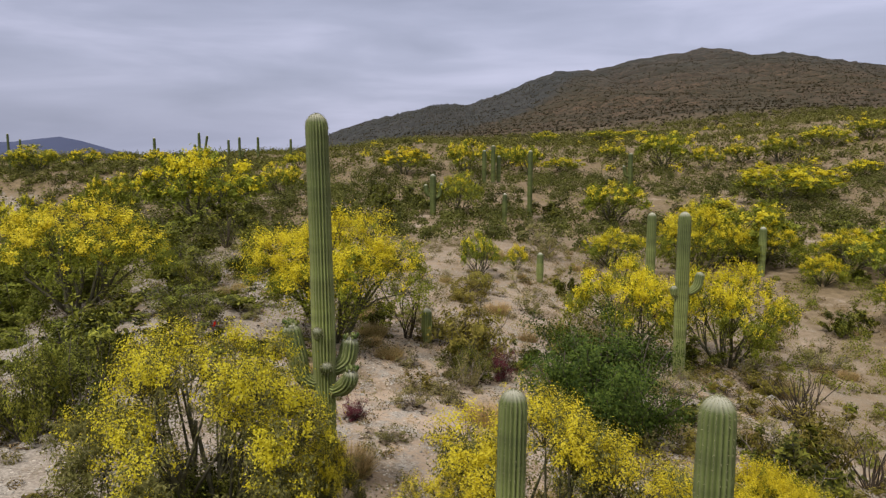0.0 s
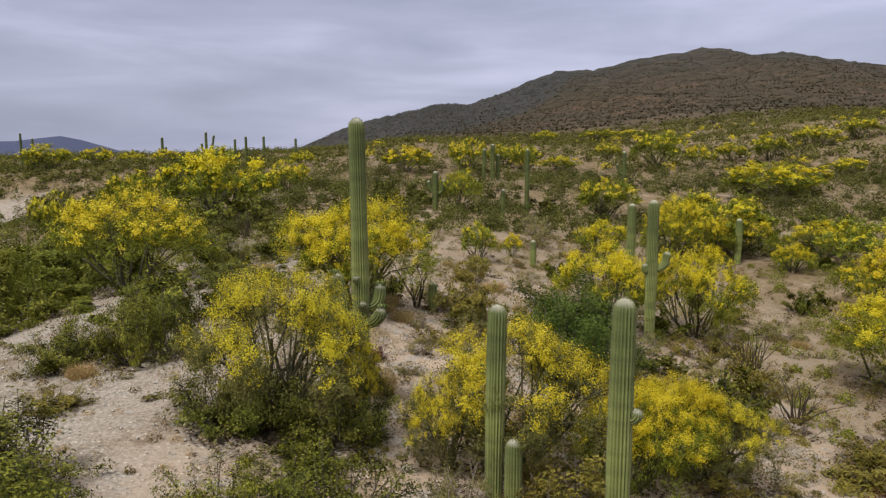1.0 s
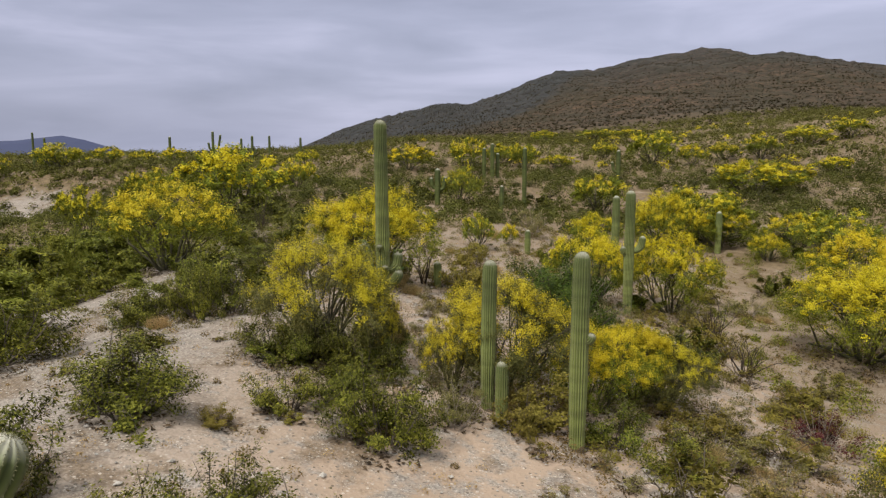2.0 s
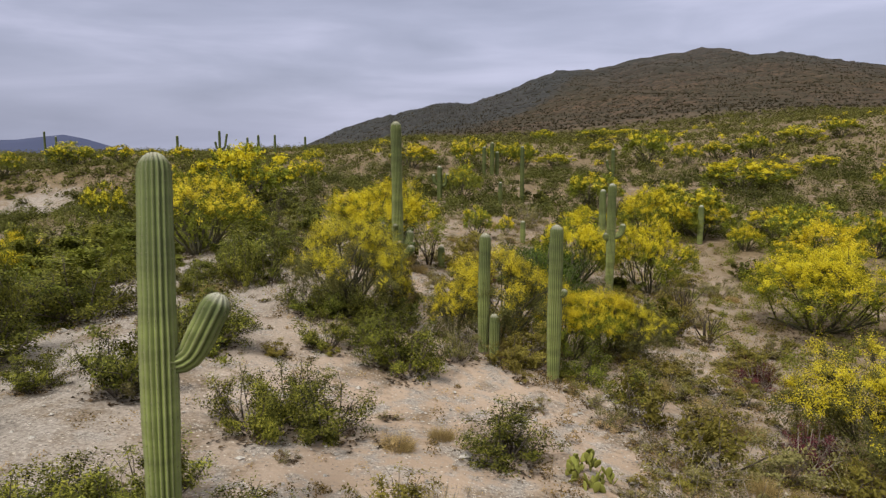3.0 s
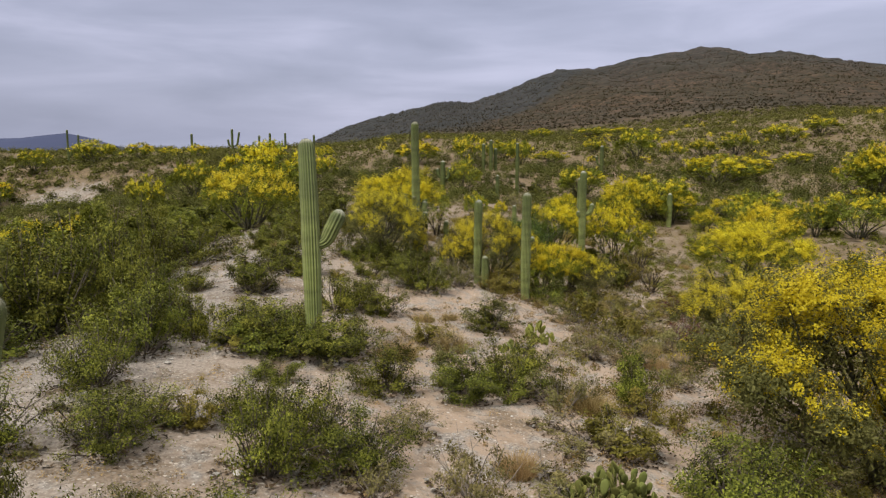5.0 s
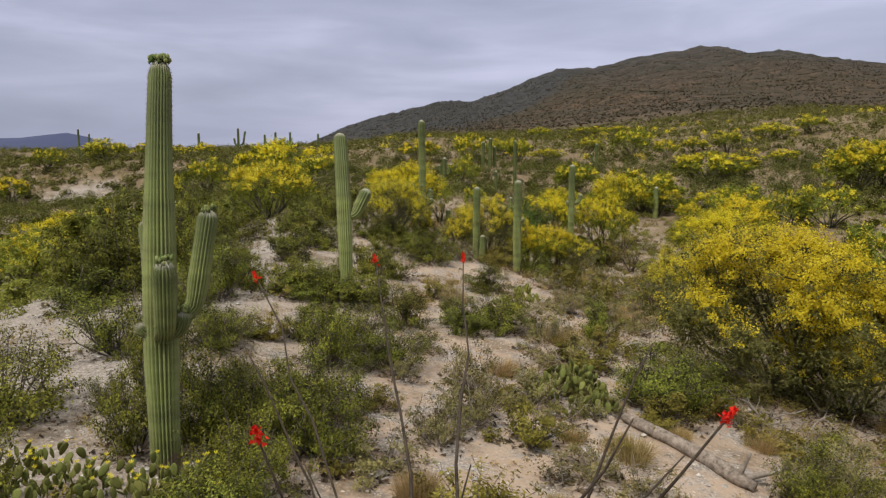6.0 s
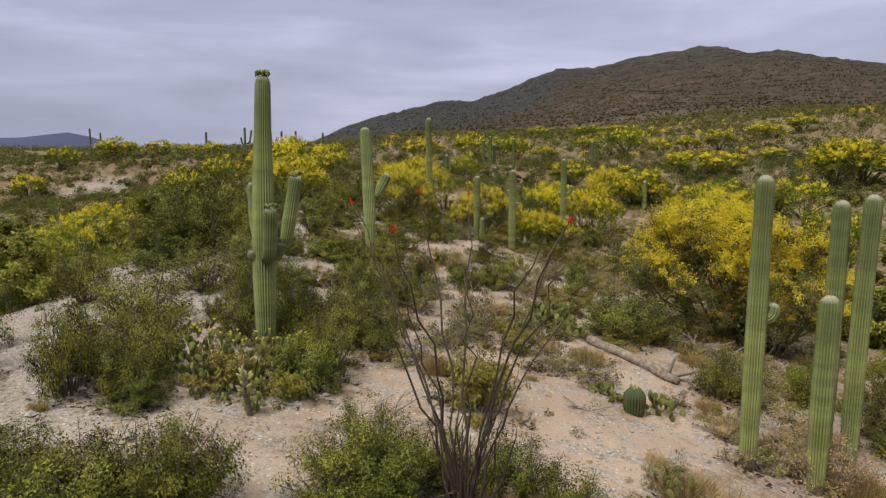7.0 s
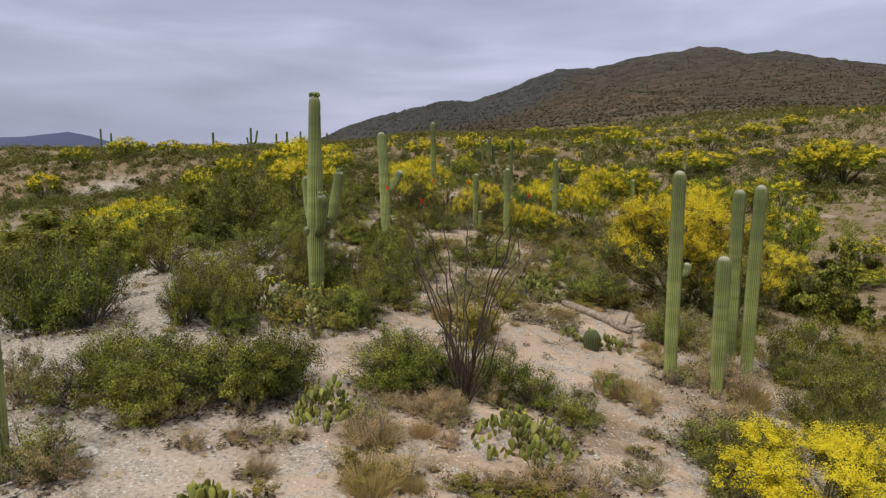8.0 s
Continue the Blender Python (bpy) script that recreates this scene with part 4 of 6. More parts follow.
prickly_pear(-4.35, -17.5, 2.6, 0.95, 300, 51, "wide prickly pear thicket with pale yellow flowers", 14, pad_size=0.74)
prickly_pear(-5.35, -17.6, 2.3, 0.95, 290, 50, "wide prickly pear thicket with pale yellow flowers", 16, pad_size=0.74)
prickly_pear(-3.65, -17.2, 2.0, 0.9, 280, 49, "wide prickly pear thicket with pale yellow flowers", 12, pad_size=0.74)
prickly_pear(-3.2, -22.85, 1.2, 0.78, 140, 52, "upright prickly pear cactus with green and yellowish pads", pad_size=0.85, pale=3)
prickly_pear(0.48, -23.1, 1.95, 0.72, 210, 53, "sprawling prickly pear cactus with a few yellow flowers", 5, pad_size=0.95, pale=3)
prickly_pear(2.14, -10.4, 1.8, 0.85, 300, 54, "broad prickly pear cactus beside a fallen log")
prickly_pear(2.28, 0.6, 0.95, 0.65, 60, 55, "pale yellow-green prickly pear cactus on sand", pad=PALE_PAD)
prickly_pear(1.35, -2.0, 1.0, 0.5, 50, 56, "low half-dry prickly pear cactus on sand")
prickly_pear(-4.34, -26.16, 0.8, 0.42, 52, 57, "low yellow-green prickly pear cactus on gravel", pale=2)
prickly_pear(2.9, -19.5, 1.0, 0.5, 34, 58, "dark low prickly pear cactus on sand")
prickly_pear(3.75, -15.6, 0.95, 0.45, 44, 59, "low pale prickly pear cactus beside a barrel cactus")
prickly_pear(2.62, -15.35, 0.7, 0.3, 26, 60, "low pale prickly pear cactus beside a barrel cactus")


def barrel_cactus(x, y, radius, height):
    root = thing("barrel_cactus", "round dark green barrel cactus on bare sand", "cactus")
    root.location = (x, y, gz(x, y))
    column("body", [(0, 0, -0.05), (0, 0, height * 0.5), (0, 0, height)], radius, 20, root, MAT["barrel"], label="arm", rings_per_m=16, base_taper=0.8)
    knobs("crown", (0, 0, height - 0.02), radius * 0.35, 9, 0.03, MAT["cholla"], root, 5, "small yellowish fruits on top")


barrel_cactus(3.09, -15.95, 0.235, 0.58)


def cholla(x, y, height, seed):
    rng = np.random.default_rng(seed)
    root = thing("cholla", "pale yellow-green cholla cactus with a dark trunk", "cactus")
    root.location = (x, y, gz(x, y))
    verts, faces = [], []
    pts, _ = wander(rng, (0, 0, -0.05), (0, 0, 1), height * 0.62, 5, 0.06)
    tube(verts, faces, pts, np.linspace(0.055, 0.045, 6), 8)
    part_of("trunk", mesh_from("trunk", verts, faces, MAT["wood"], True), root, "dark spiny trunk")
    for k in range(22):
        w = k * 2.4
        p = pts[3 + k % 3] if k > 2 else pts[-1]
        q, _ = wander(rng, p, (math.cos(w) * 0.6, math.sin(w) * 0.6, rng.uniform(0.3, 1.0)), height * rng.uniform(0.10, 0.24), 4, 0.2, 0.10)
        verts, faces = [], []
        tube(verts, faces, q, (0.016, 0.028, 0.031, 0.028, 0.014), 7)
        part_of("joint", mesh_from("joint", verts, faces, MAT["cholla"], True), root)


cholla(-4.12, -18.85, 1.2, 61)


def fallen_log():
    rng = np.random.default_rng(62)
    a, b = Vector((3.05, -11.1, 0)), Vector((4.78, -13.35, 0))
    root = thing("fallen_log", "weathered grey fallen log with a broken branch stub", "log")
    root.location = (a.x, a.y, gz(a.x, a.y))
    verts, faces, line = [], [], []
    for f in np.linspace(0, 1, 11):
        p = a.lerp(b, f)
        line.append((p.x - a.x + rng.normal() * 0.02, p.y - a.y + rng.normal() * 0.02, gz(p.x, p.y) + 0.09 - gz(a.x, a.y)))
    tube(verts, faces, line, [0.09, 0.115, 0.12, 0.13, 0.125, 0.135, 0.14, 0.145, 0.15, 0.135, 0.09], 11)
    faces.append(tuple(range(10, -1, -1)))
    part_of("log", mesh_from("log", verts, faces, MAT["log"], True), root)
    end = Vector(line[-2])
    for d, ln, r in (((0.1, -0.2, 1.0), 0.55, 0.06), ((0.9, -0.1, 0.15), 0.95, 0.07), ((0.7, 0.5, 0.1), 0.7, 0.05)):
        verts, faces = [], []
        q, _ = wander(rng, end, d, ln, 4, 0.12)
        tube(verts, faces, q, np.linspace(r, r * 0.4, 5), 7)
        part_of("branch_stub", mesh_from("branch_stub", verts, faces, MAT["dead"], True), root)


fallen_log()


def dead_branches(x, y, size, count, seed, label):
    """A heap of bleached fallen twigs."""
    rng = np.random.default_rng(seed)
    root = thing("dead_branches", label, "branches")
    root.location = (x, y, gz(x, y))
    for _ in range(count):
        w = rng.uniform(0, 6.283)
        p = Vector((rng.normal() * size * 0.25, rng.normal() * size * 0.25, 0.03))
        q, d = wander(rng, p, (math.cos(w), math.sin(w), rng.uniform(0.0, 0.45)), size * rng.uniform(0.5, 1.0), 5, 0.22)
        verts, faces = [], []
        tube(verts, faces, q, np.linspace(0.024, 0.008, 6) * (0.6 + 0.4 * size), 5)
        q2, _ = wander(rng, q[3], d + Vector(rng.normal(size=3)) * 0.6, size * 0.35, 3, 0.2)
        tube(verts, faces, q2, np.linspace(0.012, 0.005, 4) * (0.6 + 0.4 * size), 4)
        part_of("branch", mesh_from("branch", verts, faces, MAT["dead"], True), root)


dead_branches(6.6, -9.3, 1.3, 14, 91, "heap of bleached dead branches under a flowering tree")
dead_branches(2.0, -16.6, 0.5, 6, 92, "small dry twig lying on bare sand")
dead_branches(-1.6, -18.2, 0.7, 5, 93, "thin bleached branch lying on sand")
dead_branches(4.5, -17.6, 0.6, 7, 94, "broken brown cactus wood at a saguaro's foot")


def burrow(x, y):
    """A small burrow mouth: a low rim of thrown earth round a shallow funnel, painted dark for the shade inside."""
    rng = np.random.default_rng(63)
    root = thing("burrow", "small dark burrow hole with a rim of thrown earth", "burrow")
    root.location = (x, y, gz(x, y))
    for name, rings, mat in (("rim", ((0.34, -0.03), (0.24, 0.05), (0.15, 0.06), (0.10, 0.02)), "stone"), ("mouth", ((0.11, 0.03), (0.07, 0.012), (0.02, 0.008)), "hole")):
        verts, faces = [], []
        for r, z in rings:
            for k in range(16):
                w = 2 * math.pi * k / 16
                q = r * rng.uniform(0.88, 1.12)
                verts.append((math.cos(w) * q, math.sin(w) * q * 0.8, z + rng.normal() * 0.004))
        for i in range(len(rings) - 1):
            for k in range(16):
                a, b = i * 16 + k, i * 16 + (k + 1) % 16
                faces.append((a, b, b + 16, a + 16))
        if name == "mouth":
            faces.append(tuple(range(32, 48)))
        part_of(name, mesh_from(name, verts, faces, MAT[mat], True), root)


burrow(-6.87, -24.65)

# ---- trees and bushes ----
put("pv_large", 8.4, -5.8, 6.2, 4.5)
put("pv_light", -2.95, 9.1, 3.4, 2.8)
put("pv_light", 1.35, 9.2, 3.5, 2.85)
put("pv_near", 3.5, 9.2, 2.4, 2.1)
put("pv_near", 4.6, 10.6, 2.3, 2.0)
put("pv_near", -2.83, 20.68, 4.71, 3.57)
put("pv_pale", -13.01, 26.19, 5.75, 3.88)
put("pv", 6.36, 25.43, 3.72, 3.41)
put("pv", 10.49, 26.48, 4.39, 3.83)
put("pv", 10.10, 42.52, 3.63, 2.41)
put("pv", 14.85, 43.34, 5.05, 4.17)
put("pv", 19.91, 45.32, 4.22, 2.88)
put("pv_far", -20.77, 63.57, 9.80, 6.71)
put("pv_far", -18.22, 84.52, 4.86, 3.86)
put("pv_far", 15.84, 67.25, 5.70, 3.81)
put("pv_far", 36.16, 77.81, 9.56, 3.99)
put("pv", 21.47, 40.95, 2.71, 1.80)
put("pv", 25.19, 45.07, 4.48, 2.46)
put("pv_far", -31.91, 55.81, 3.89, 4.28)
put("pv_far", -31.90, 72.18, 5.56, 4.90)
put("pv_near", 16.71, 20.03, 6.44, 3.80)
put("pv_light", 9.6, 4.2, 4.1, 3.0)
put("pv_light", 14.01, -1.74, 4.16, 2.83)
put("pv", -21.47, 12.23, 2.09, 2.30)
put("pv", -30.30, 38.41, 4.07, 2.84)
put("pv_large", 5.26, -24.36, 3.32, 1.74)
put("pv_far", -5.38, 102.13, 7.01, 3.81)
put("pv_far", 3.10, 105.55, 6.04, 5.02)
put("pv_green", 1.59, 66.66, 3.59, 3.95)
put("pv_green", 1.65, 34.91, 1.90, 2.09)
put("pv", 3.69, 36.96, 1.29, 1.33)
put("pv_far", 34.57, 113.80, 7.38, 5.65)
put("pv_far", 41.09, 115.09, 4.83, 3.46)
put("pv_far", 48.18, 120.29, 5.50, 3.13)
put("pv_far", 53.46, 119.33, 5.91, 4.08)
put("pv_far", 54.60, 97.82, 5.23, 2.51)
put("pv_far", 70.58, 136.49, 8.30, 3.76)
put("pv_far", 79.97, 140.62, 7.26, 3.99)
put("pv_far", -63.16, 133.04, 6.61, 3.47)
put("pv_far", -59.45, 137.53, 4.72, 2.90)
put("pv_far", -77.64, 139.48, 5.33, 2.91)
put("pv_far", -57.52, 146.90, 5.60, 3.56)
put("pv_far", -24.53, 123.09, 4.22, 2.81)
put("pv_far", 12.86, 113.48, 4.76, 4.34)
put("pv_far", 18.61, 115.65, 6.18, 2.37)
put("pv_far", 26.04, 189.57, 7.19, 3.24)
put("pv_far", 40.48, 189.92, 10.09, 2.86)
put("pv_far", 53.90, 208.51, 7.90, 2.37)
put("pv_far", 29.06, 126.85, 4.83, 2.78)
put("pv_far", 9.67, 119.70, 5.47, 3.71)
put("pv_far", 47.52, 62.66, 7.56, 6.33)
put("pv_green", 25.78, 40.46, 4.66, 3.33)
put("pv_green", 30.89, 35.56, 4.98, 3.71)
put("pv", -29.68, 31.01, 7.53, 3.60)
put("pv_far", -73.76, 134.41, 9.77, 4.91)
put("pv_far", -80.68, 123.75, 6.2, 4.6)
put("pv_far", -81.29, 108.86, 7.0, 5.2)
put("pv_far", 52.18, 64.70, 12.91, 5.93)
put("pv_far", 18.52, 47.76, 7.06, 4.25)
put("pv_far", 39.76, 82.60, 8.58, 3.60)
put("pv", 22.19, 31.87, 5.74, 3.52)
put("pv_green", 19.64, 8.06, 3.75, 4.12)
put("pv_green", 28.25, 36.76, 2.79, 3.07)
put("pv_green", 24.76, 9.40, 3.09, 1.74)
put("pv_green", 20.98, 2.83, 2.95, 1.05)
put("mesquite", 3.65, 16.96, 3.6, 2.6)
put("creosote_far", -8.16, 16.92, 1.58, 1.48)
put("creosote_far", -7.43, 17.77, 2.01, 1.14)
put("creosote_far", -9.13, 17.56, 1.52, 1.27)
put("creosote_far", -8.93, 16.14, 1.91, 1.18)
put("creosote_far", -8.06, 15.97, 1.79, 1.51)
put("creosote_far", -9.96, 28.13, 2.20, 1.52)
put("creosote_far", -8.01, 29.53, 1.61, 1.45)
put("creosote_far", -6.61, 23.38, 2.10, 0.87)
put("creosote_far", 8.71, 16.69, 1.22, 0.76)
put("creosote_far", 7.88, 17.23, 1.33, 0.76)
put("creosote_far", 7.70, 16.18, 1.17, 0.64)
put("creosote", -7.66, 12.63, 1.22, 1.22)
put("creosote", -8.85, 13.16, 1.30, 1.08)
put("creosote", -8.95, 12.35, 1.53, 0.95)
put("olive", -7.42, 9.51, 1.40, 0.48)
put("creosote", -4.28, 9.08, 1.77, 0.92)
put("creosote", -5.87, 4.67, 2.07, 1.23)
put("creosote", -3.34, 5.81, 1.32, 0.84)
put("creosote", -1.50, 5.81, 1.80, 1.30)
put("olive", -4.35, 4.85, 0.79, 0.44)
put("creosote", -2.49, 0.93, 1.64, 1.15)
put("creosote", -3.38, 1.52, 1.39, 1.03)
put("creosote", -3.74, 0.46, 1.60, 1.15)
put("creosote", 0.83, 1.09, 1.83, 1.03)
put("creosote", -8.45, 2.05, 1.29, 0.80)
put("grey", -6.34, 1.67, 1.45, 0.65)
put("leafy_far", -13.16, 11.34, 2.34, 1.49)
put("leafy_far", -12.46, 12.35, 2.32, 1.98)
put("leafy_far", -12.97, 12.76, 2.32, 1.52)
put("creosote_far", -14.50, 12.33, 2.59, 1.51)
put("leafy_far", -14.51, 10.39, 2.05, 1.78)
put("leafy_far", -13.90, 10.23, 2.36, 1.77)
put("leafy_far", -12.24, 10.60, 2.13, 1.92)
put("creosote", -1.24, 5.02, 1.82, 1.19)
put("creosote_far", -23.49, 35.49, 3.54, 3.05)
put("leafy_far", -22.41, 37.02, 4.00, 2.48)
put("leafy_far", -23.84, 37.50, 3.59, 2.48)
put("leafy_far", -25.20, 37.18, 3.19, 2.88)
put("creosote_far", -26.02, 35.32, 4.01, 2.63)
put("leafy_far", -23.61, 33.42, 3.92, 2.57)
put("leafy_far", -22.30, 33.07, 3.54, 2.52)
put("leafy_far", -28.73, 36.14, 2.30, 2.16)
put("creosote_far", -28.25, 37.29, 1.88, 2.79)
put("leafy_far", -28.67, 37.74, 2.52, 2.50)
put("leafy_far", -29.49, 36.99, 1.99, 2.33)
put("leafy_far", -30.12, 35.31, 2.09, 2.13)
put("creosote_far", -28.94, 34.97, 1.90, 2.46)
put("leafy_far", -27.88, 35.37, 2.16, 2.58)
put("creosote", 4.56, 6.22, 1.70, 1.03)
put("creosote", -8.39, -0.67, 0.98, 1.27)
put("olive", 5.81, 4.39, 1.63, 0.62)
put("grey", 4.94, 0.09, 1.33, 0.62)
put("grey", 4.15, 2.83, 1.09, 0.50)
put("grey", 3.46, 3.79, 1.00, 0.49)
put("olive", 4.25, 1.05, 0.86, 0.45)
put("grey", 3.01, 0.17, 0.69, 0.37)
put("dry", -1.71, -3.30, 1.33, 0.49)
put("dry", -0.34, -2.13, 0.88, 0.61)
put("dry", -1.17, 0.76, 0.72, 0.34)
put("dry", -0.40, 1.58, 0.63, 0.31)
put("creosote", 0.98, -5.18, 1.41, 0.77)
put("creosote", -0.08, -4.76, 1.41, 0.87)
put("creosote", -0.02, -5.67, 1.27, 0.77)
put("creosote_fine", -1.95, -9.84, 1.82, 1.03)
put("creosote_fine", -2.77, -9.16, 1.65, 1.16)
put("creosote_fine", -3.10, -10.53, 1.66, 1.30)
put("creosote_fine", -3.02, -13.14, 1.76, 1.09)
put("creosote", -7.13, -5.34, 1.76, 1.53)
put("creosote_fine", -5.56, -10.42, 1.64, 1.01)
put("grey", -0.25, -12.36, 1.37, 0.97)
put("grey", 2.58, -7.26, 1.91, 0.75)
put("dry", 2.63, -5.23, 1.21, 0.64)
put("dry", 0.71, -9.07, 0.91, 0.47)
put("creosote", -4.33, -3.57, 1.29, 0.98)
put("creosote", -4.33, -2.60, 1.53, 0.85)
put("creosote", -5.09, -3.33, 1.59, 0.86)
put("creosote", -5.25, -4.04, 1.62, 0.73)
put("creosote", -3.90, -4.40, 1.51, 0.88)
put("leafy_far", -12.05, -3.66, 1.39, 1.31)
put("creosote_fine", -7.60, -14.58, 2.28, 1.22)
put("creosote_fine", -3.95, -14.74, 1.93, 1.14)
put("grey", 6.23, -13.05, 1.46, 0.96)
put("leafy_far", -12.14, 3.35, 1.92, 3.06)
put("creosote", -11.43, 4.56, 2.14, 2.84)
put("creosote_far", -13.12, 3.68, 2.06, 2.83)
put("leafy_far", -13.01, 2.51, 1.72, 2.45)
put("creosote", -11.71, 2.34, 1.72, 2.60)
put("leafy_far", -26.06, 21.80, 2.27, 3.09)
put("leafy_far", -24.72, 23.08, 2.26, 3.26)
put("creosote_far", -26.64, 23.69, 3.08, 3.15)
put("leafy_far", -27.20, 22.89, 2.45, 3.10)
put("leafy_far", -27.53, 21.50, 2.34, 2.49)
put("leafy_far", -25.81, 19.84, 2.56, 3.06)
put("creosote_far", -25.04, 20.45, 2.56, 2.96)
put("grey", -0.03, -11.94, 1.41, 0.77)
put("olive", -0.23, -16.16, 1.69, 0.84)
put("creosote_fine", -11.01, -17.22, 1.69, 1.83)
put("creosote_fine", -10.57, -16.07, 1.42, 1.77)
put("creosote_fine", -11.82, -16.89, 1.55, 2.26)
put("creosote_fine", -11.72, -17.84, 1.44, 1.88)
put("creosote_fine", -10.83, -18.38, 1.93, 2.22)
put("creosote_fine", -6.14, -17.95, 1.47, 1.53)
put("creosote_fine", -7.34, -17.84, 1.24, 1.23)
put("creosote_fine", -7.18, -18.81, 1.25, 1.49)
put("creosote_fine", -6.75, -22.55, 1.54, 1.05)
put("creosote_fine", -6.51, -21.51, 1.63, 0.95)
put("creosote_fine", -7.49, -21.92, 1.48, 1.07)
put("creosote_fine", -7.79, -22.97, 1.74, 0.93)
put("creosote_fine", -6.36, -23.44, 1.63, 1.09)
put("creosote_fine", -4.71, -22.20, 2.04, 1.26)
put("creosote_fine", -0.78, -20.22, 1.58, 0.89)
put("creosote_fine", -2.01, -19.80, 1.25, 1.00)
put("creosote_fine", -2.08, -21.14, 1.39, 1.09)
put("creosote_fine", 4.61, -22.03, 2.29, 0.92)
put("creosote_fine", 10.10, -15.54, 1.74, 1.09)
put("creosote_fine", 9.02, -14.95, 1.37, 1.34)
put("creosote_fine", 8.83, -16.01, 1.45, 1.02)
put("creosote_fine", 9.11, -19.14, 1.47, 0.90)
put("creosote_fine", 7.74, -18.87, 1.24, 0.99)
put("creosote_fine", 7.89, -19.89, 1.32, 0.89)
put("creosote", -11.14, -1.45, 2.76, 2.86)
put("creosote", -9.69, -0.65, 2.10, 2.78)
put("creosote", -11.96, -0.01, 2.79, 3.03)
put("leafy_far", -12.22, -0.66, 2.43, 2.96)
put("leafy_far", -12.55, -1.79, 2.67, 2.66)
put("creosote", -11.37, -3.01, 2.81, 2.37)
put("creosote", -10.44, -3.01, 2.60, 2.43)
put("leafy_far", -14.42, -8.66, 2.23, 2.49)
put("creosote_far", -13.46, -7.90, 2.33, 2.15)
put("leafy_far", -15.21, -7.22, 2.50, 2.36)
put("leafy_far", -15.46, -8.16, 2.41, 2.13)
put("leafy_far", -15.74, -9.25, 2.52, 2.25)
put("creosote_far", -14.24, -10.27, 1.91, 2.10)
put("leafy_far", -13.15, -9.50, 2.53, 1.98)
put("creosote_far", 16.19, -5.26, 1.61, 1.80)
put("creosote_far", 16.13, -4.39, 1.36, 1.90)
put("creosote_far", 15.44, -4.79, 1.75, 1.58)
put("creosote_far", 15.32, -5.56, 1.35, 1.65)
put("creosote_far", 16.69, -6.10, 1.82, 1.45)
put("creosote_fine", -7.14, -25.36, 1.03, 0.86)
put("grey", -9.08, -22.22, 1.10, 0.73)
put("dry", 6.38, -18.06, 1.28, 0.70)
put("dry", 3.71, -19.69, 0.65, 0.31)
put("dry", -2.13, -25.16, 1.14, 0.58)
put("dry", -1.47, -25.09, 0.53, 0.32)
put("dry", 2.89, -18.33, 0.56, 0.22)
put("grey", -4.03, -25.08, 0.53, 0.29)
put("grey", 3.27, -21.33, 0.47, 0.25)
put("grey", 0.24, -21.05, 0.71, 0.37)
put("grey", -2.45, -22.53, 1.07, 0.48)
put("grey", -0.89, -22.40, 1.19, 0.47)
put("olive", -0.45, -25.01, 0.98, 0.37)
put("olive", 0.75, -25.07, 1.77, 0.51)
put("grey", 2.85, -19.19, 0.93, 0.53)
put("creosote_far", 7.33, 14.35, 1.94, 1.49)
put("grey", 6.94, 9.53, 1.12, 0.77)
put("olive", 9.76, 12.40, 2.07, 0.66)
put("grey", -0.07, 6.35, 1.09, 0.89)
put("olive", 0.98, 21.00, 2.53, 1.88)
put("creosote_far", 5.77, 33.44, 1.30, 1.45)
put("creosote_far", -5.56, 69.66, 1.87, 1.74)
put("creosote_far", -5.35, 70.80, 1.88, 2.14)
put("creosote_far", -6.79, 70.17, 1.63, 1.85)
put("creosote_far", -6.16, 68.73, 1.71, 1.91)
put("creosote_far", -5.48, 68.36, 1.91, 1.67)
put("olive", 0.96, 29.93, 2.10, 1.17)
put("olive", 0.65, 23.14, 1.45, 0.86)
put("grey", 0.68, 18.52, 1.17, 0.93)
put("rust", 1.48, 19.48, 0.93, 0.98)
put("grey", -0.69, 15.94, 1.01, 0.65)
put("rust", -1.94, 14.86, 0.71, 0.52)
put("grey", -1.13, 13.86, 0.94, 0.38)
put("grey", -1.49, 12.00, 0.58, 0.38)
put("creosote_far", 9.13, 25.62, 1.82, 1.24)
put("grey", 14.46, 27.47, 2.18, 1.11)
put("creosote_far", 18.95, 32.49, 1.34, 1.16)
put("creosote_far", 17.71, 32.67, 1.23, 1.01)
put("creosote_far", 17.67, 31.74, 1.37, 1.25)
put("grey", 5.81, 41.43, 2.25, 1.27)
put("creosote_fine", -4.48, -13.11, 1.48, 0.67)
put("grey", -1.56, -10.57, 1.02, 0.67)
put("grey", -6.16, -23.48, 1.12, 0.51)
put("creosote_fine", -5.93, -19.00, 1.12, 0.71)
put("creosote_fine", -3.55, -16.67, 0.83, 0.89)
put("creosote_fine", 8.13, -13.02, 1.19, 1.17)
put("olive", 5.20, -15.41, 0.93, 0.57)
put("dry", 5.03, -15.90, 0.60, 0.42)
put("creosote_far", 12.00, -12.02, 1.30, 1.24)
put("creosote_fine", 11.25, -11.33, 1.18, 1.48)
put("creosote_fine", 11.36, -12.52, 1.37, 1.33)
put("creosote_fine", 10.21, -16.95, 1.42, 1.33)
put("olive", 9.16, -17.26, 1.49, 0.80)
put("grey", 6.05, -20.36, 1.25, 0.67)
put("rust", 9.53, 10.19, 1.66, 0.99)
put("olive", -1.86, -12.33, 0.88, 0.54)
put("grey", -1.14, -8.15, 1.20, 0.58)
put("grey", 1.73, -2.62, 1.62, 0.66)
put("grey", 1.55, -9.92, 1.18, 0.46)
